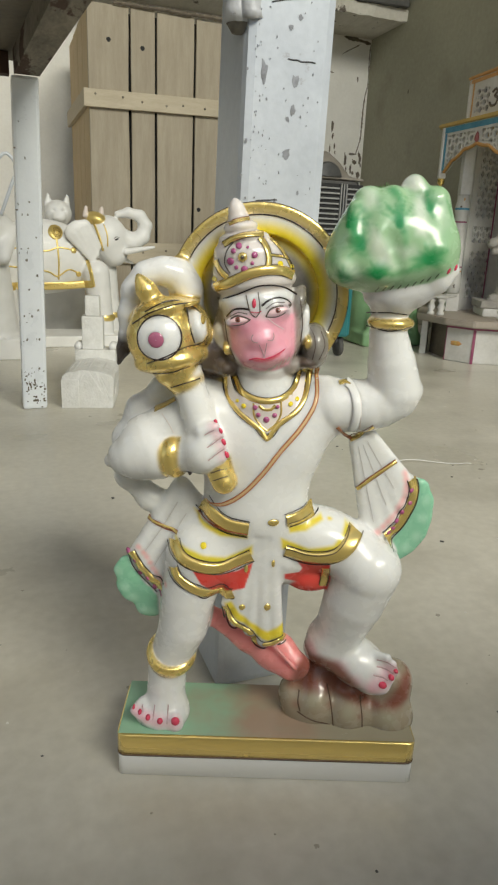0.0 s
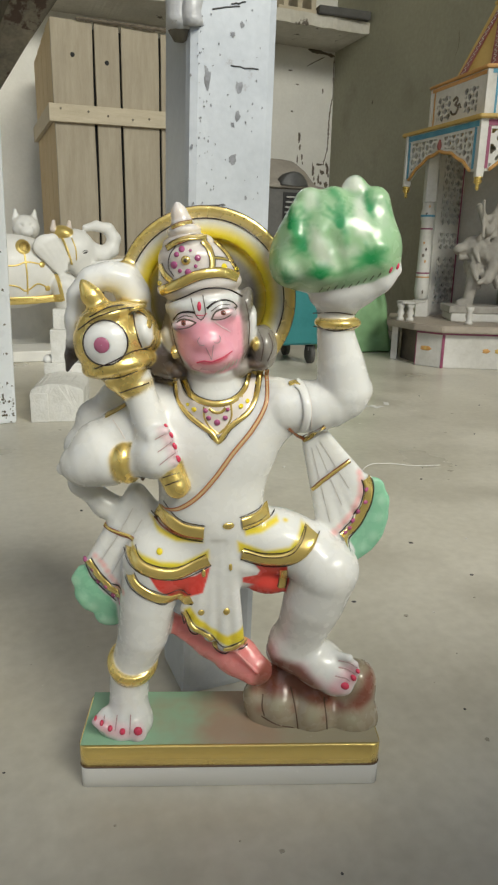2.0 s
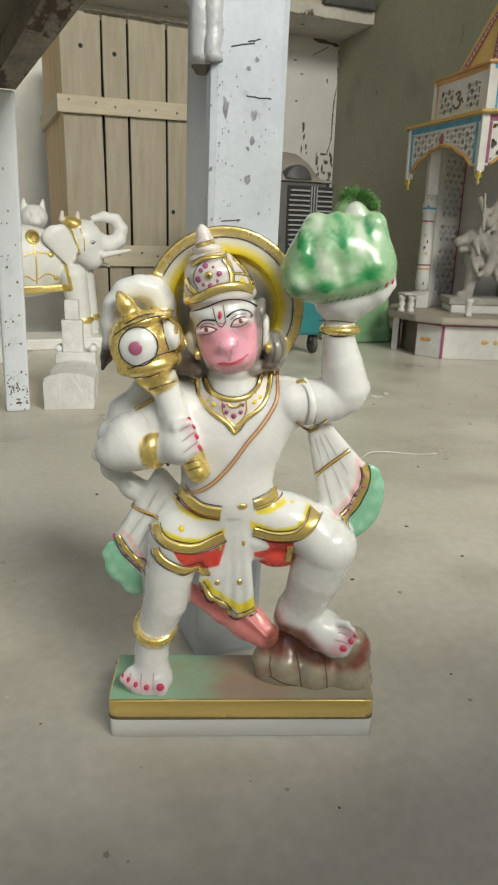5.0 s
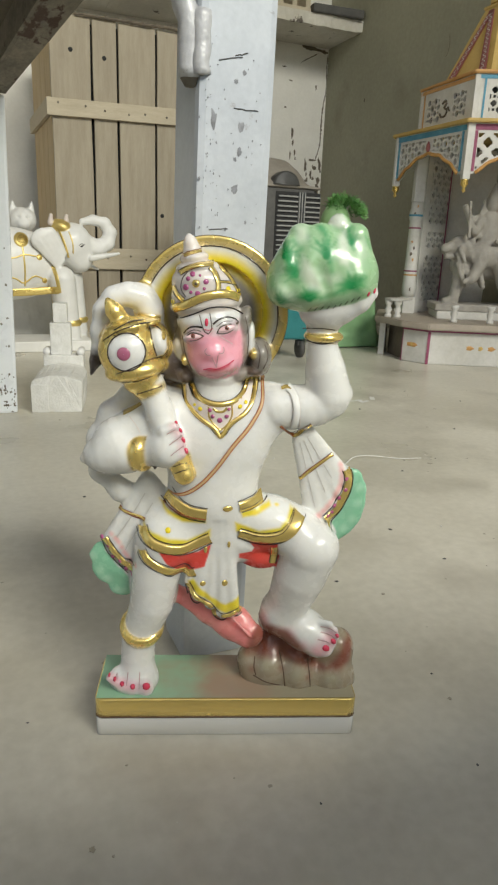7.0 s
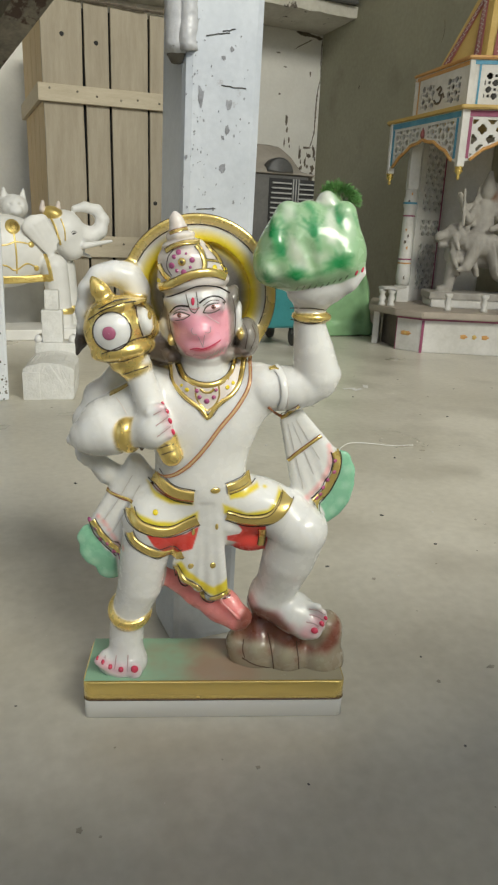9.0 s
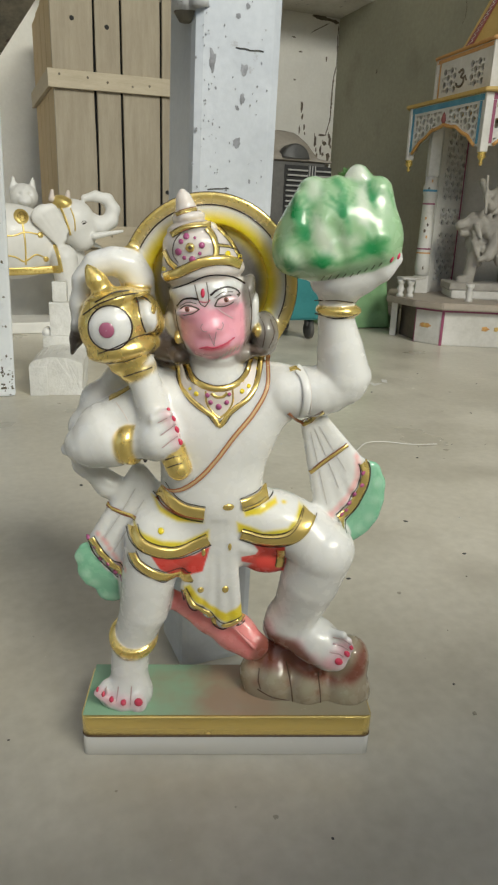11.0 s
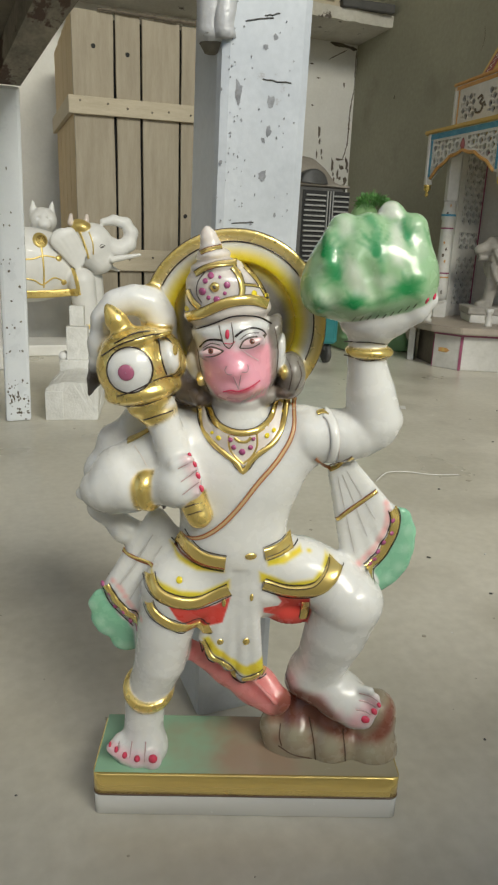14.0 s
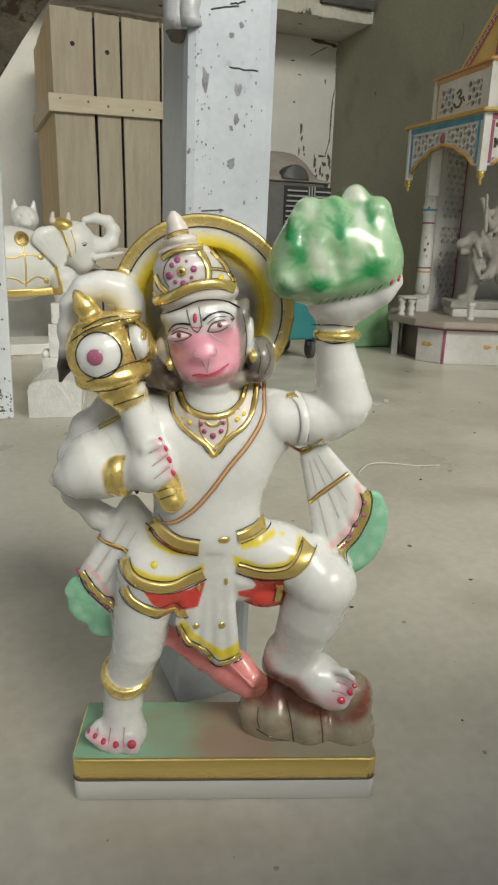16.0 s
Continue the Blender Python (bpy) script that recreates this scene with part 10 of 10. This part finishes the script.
st.band([(0.1284, 0.1309), (0.1384, 0.1306), (0.1457, 0.1269)], 0.0005, 0.0004, KNUCKLE)
st.band([(-0.0975, 0.0678), (-0.0966, 0.0650)], 0.0005, 0.0004, KNUCKLE)
st.band([(-0.0849, 0.0687), (-0.0858, 0.0584)], 0.0005, 0.0004, KNUCKLE)
st.band([(-0.0717, 0.0699), (-0.0717, 0.0554)], 0.0005, 0.0004, KNUCKLE)
st.dot((0.1440, 0.4950), 0.0013, 0.001, NAIL, rz=0.0027, turn=-20)
st.dot((0.1503, 0.4978), 0.0013, 0.001, NAIL, rz=0.0027, turn=-20)
st.band([(0.0902, 0.4769), (0.0914, 0.4811)], 0.0003, 0.0005, DARK)
st.band([(0.0955, 0.4780), (0.0971, 0.4819)], 0.0003, 0.0005, DARK)
st.band([(0.1008, 0.4789), (0.1028, 0.4827)], 0.0003, 0.0005, DARK)
st.band([(0.1063, 0.4799), (0.1084, 0.4835)], 0.0003, 0.0005, DARK)
st.band([(0.1119, 0.4807), (0.1142, 0.4843)], 0.0003, 0.0005, DARK)
st.band([(0.1174, 0.4828), (0.1196, 0.4864)], 0.0003, 0.0005, DARK)
st.band([(0.1229, 0.4850), (0.1250, 0.4885)], 0.0003, 0.0005, DARK)
st.band([(0.1284, 0.4871), (0.1304, 0.4907)], 0.0003, 0.0005, DARK)
st.band([(0.1338, 0.4893), (0.1358, 0.4928)], 0.0003, 0.0005, DARK)
st.band([(0.0950, 0.3394), (0.1030, 0.3110), (0.1153, 0.2674)], 0.0004, 0.0004, FOLD)
st.band([(0.0988, 0.3416), (0.1106, 0.3165), (0.1253, 0.2843)], 0.0004, 0.0004, FOLD)
st.band([(0.1025, 0.3448), (0.1172, 0.3218), (0.1310, 0.3007)], 0.0004, 0.0004, FOLD)
st.band([(-0.0655, 0.2796), (-0.0814, 0.2504), (-0.0967, 0.2261)], 0.0005, 0.0004, FOLD)
st.band([(-0.0575, 0.2688), (-0.0715, 0.2426), (-0.0876, 0.2119)], 0.0005, 0.0004, FOLD)

# base of the statue: white block, gilded edge and a painted top
def slab_grid(x0, x1, y0, y1, z0, z1, rd, colour):
    """A block with rounded upright corners as a stack of outlines, closed on top, in the statue's paint."""
    out = []
    for (cx_, cy_, a0) in ((x1 - rd, y0 + rd, -90), (x1 - rd, y1 - rd, 0), (x0 + rd, y1 - rd, 90), (x0 + rd, y0 + rd, 180)):
        out += [(cx_ + rd * math.cos(radians(a0 + 22.5 * i)), cy_ + rd * math.sin(radians(a0 + 22.5 * i))) for i in range(5)]
    out.append(out[0])
    mx, my = (x0 + x1) / 2, (y0 + y1) / 2
    rows = []
    for z, o in ((z0, 0.001), (z0 + 0.001, 0), (z1 - 0.0015, 0), (z1 - 0.0004, 0.0006), (z1, 0.002)):
        rows.append([(x + (mx - x) / abs(mx - x + 1e-9) * o, y + (my - y) / abs(my - y + 1e-9) * o, z) for x, y in out])
    rows.append([(mx + (x - mx) * 0.02, my + (y - my) * 0.02, z1) for x, y in out])
    st.grid(rows, colour)


slab_grid(-0.1192, 0.1720, 0.5988, 0.682, 0.0, 0.0245, 0.006, W)
slab_grid(-0.1202, 0.1730, 0.5985, 0.6835, 0.0245, 0.0475, 0.009, GOLD)
slab_grid(-0.1205, 0.1733, 0.5982, 0.6838, 0.0239, 0.0249, 0.009, MUD)


def ground_tone(x, y):
    """The painted ground under the feet: green, then earth and a reddish patch."""
    t = (x + 0.1165) / 0.29
    n = 0.14 * noise.noise((x * 30, y * 30, 1)) + 0.05 * noise.noise((x * 110, y * 110, 4))
    g, b, r = Vector((0.34, 0.58, 0.39)), Vector((0.40, 0.36, 0.25)), Vector((0.50, 0.24, 0.17))
    c = g.lerp(b, min(1, max(0, (t - 0.15 + n) / 0.4))).lerp(r, 0.45 * max(0, 1 - abs(t - 0.5 + n) / 0.24))
    return (*c, 0)


XS, YS = [-0.1184 + 0.2896 * i / 96 for i in range(97)], [0.6008 + 0.0804 * j / 30 for j in range(31)]
st.grid([[(x, y, 0.0482) for y in YS] for x in XS], [[ground_tone(x, y) for y in YS] for x in XS])
M_STATUE = painted("polished_painted_marble", 0.22, 0.4, 0.7, 0.03, 0.14)
M_GILT = painted("pigment_and_gilding", 0.2, 0.4, 0.0, 0.03, 0.03)
statue = st.build("monkey_god_statue", M_STATUE, over=M_GILT)
tagged(statue, "painted white marble monkey deity statue lifting a green mountain", "statue")

# ---------------------------------------------------------------- scraps on the floor
P = smoothline([(0.346, 1.562, 0.003), (0.38, 1.606, 0.010), (0.43, 1.630, 0.006), (0.50, 1.622, 0.003), (0.564, 1.629, 0.003)], 0.01)
tagged(finish("wire", tube(P, 0.0010, 6), M_MARBLE, None, "", True), "thin white wire lying on the floor", "wire")
rnd = random.Random(11)
for i in range(46):
    x, y = rnd.uniform(-0.6, 1.1), rnd.uniform(0.35, 2.6)
    if -0.14 < x < 0.2 and 0.5 < y < 0.8 or x < -0.3 and y > 1.6:
        continue
    s = rnd.uniform(0.0012, 0.004)
    bm = bmesh.new()
    bmesh.ops.create_icosphere(bm, subdivisions=1, radius=s)
    for v in bm.verts:
        v.co *= rnd.uniform(0.6, 1.2)
        v.co.z = v.co.z * 0.5 + s * 0.4
    tagged(finish("grit", bm, M_MARBLE if i % 3 == 0 else M_CHARCOAL, None, "", False, pose(x, y, 0)), "tiny chip of stone grit on the floor", "grit", "grit on the floor")

for x, y, r_ in ((0.218, 0.958, 0.003), (0.363, 1.171, 0.0035), (0.43, 1.045, 0.003), (0.12, 0.50, 0.0013), (-0.20, 0.62, 0.0013), (0.30, 0.55, 0.0015)):
    bm = bmesh.new()
    bmesh.ops.create_icosphere(bm, subdivisions=2, radius=r_)
    for v in bm.verts:
        v.co.x *= 1.3 + 0.5 * noise.noise(v.co * 200)
        v.co.z = (v.co.z + r_) * 0.18
    tagged(finish("grit", bm, M_CHARCOAL, None, "", False, pose(x, y, 0, 0, 0, x * 900)), "small dark crumb of dirt on the floor", "grit", "grit on the floor")
for x, y, a in ((0.505, 2.276, 10), (0.545, 2.26, 40), (0.60, 2.31, 80)):
    bm = bmesh.new()
    g = [[bm.verts.new((0.012 * i, 0.006 * j, 0.001 + 0.004 * abs(noise.noise((i * 0.8, j * 0.9, a))))) for j in range(4)] for i in range(5)]
    for i in range(4):
        for j in range(3):
            bm.faces.new((g[i][j], g[i + 1][j], g[i + 1][j + 1], g[i][j + 1]))
    tagged(finish("paper_scrap", bm, M_MARBLE, None, "", True, pose(x, y, 0, 0, 0, a)), "small crumpled white paper scrap on the floor", "scrap", "paper scraps")
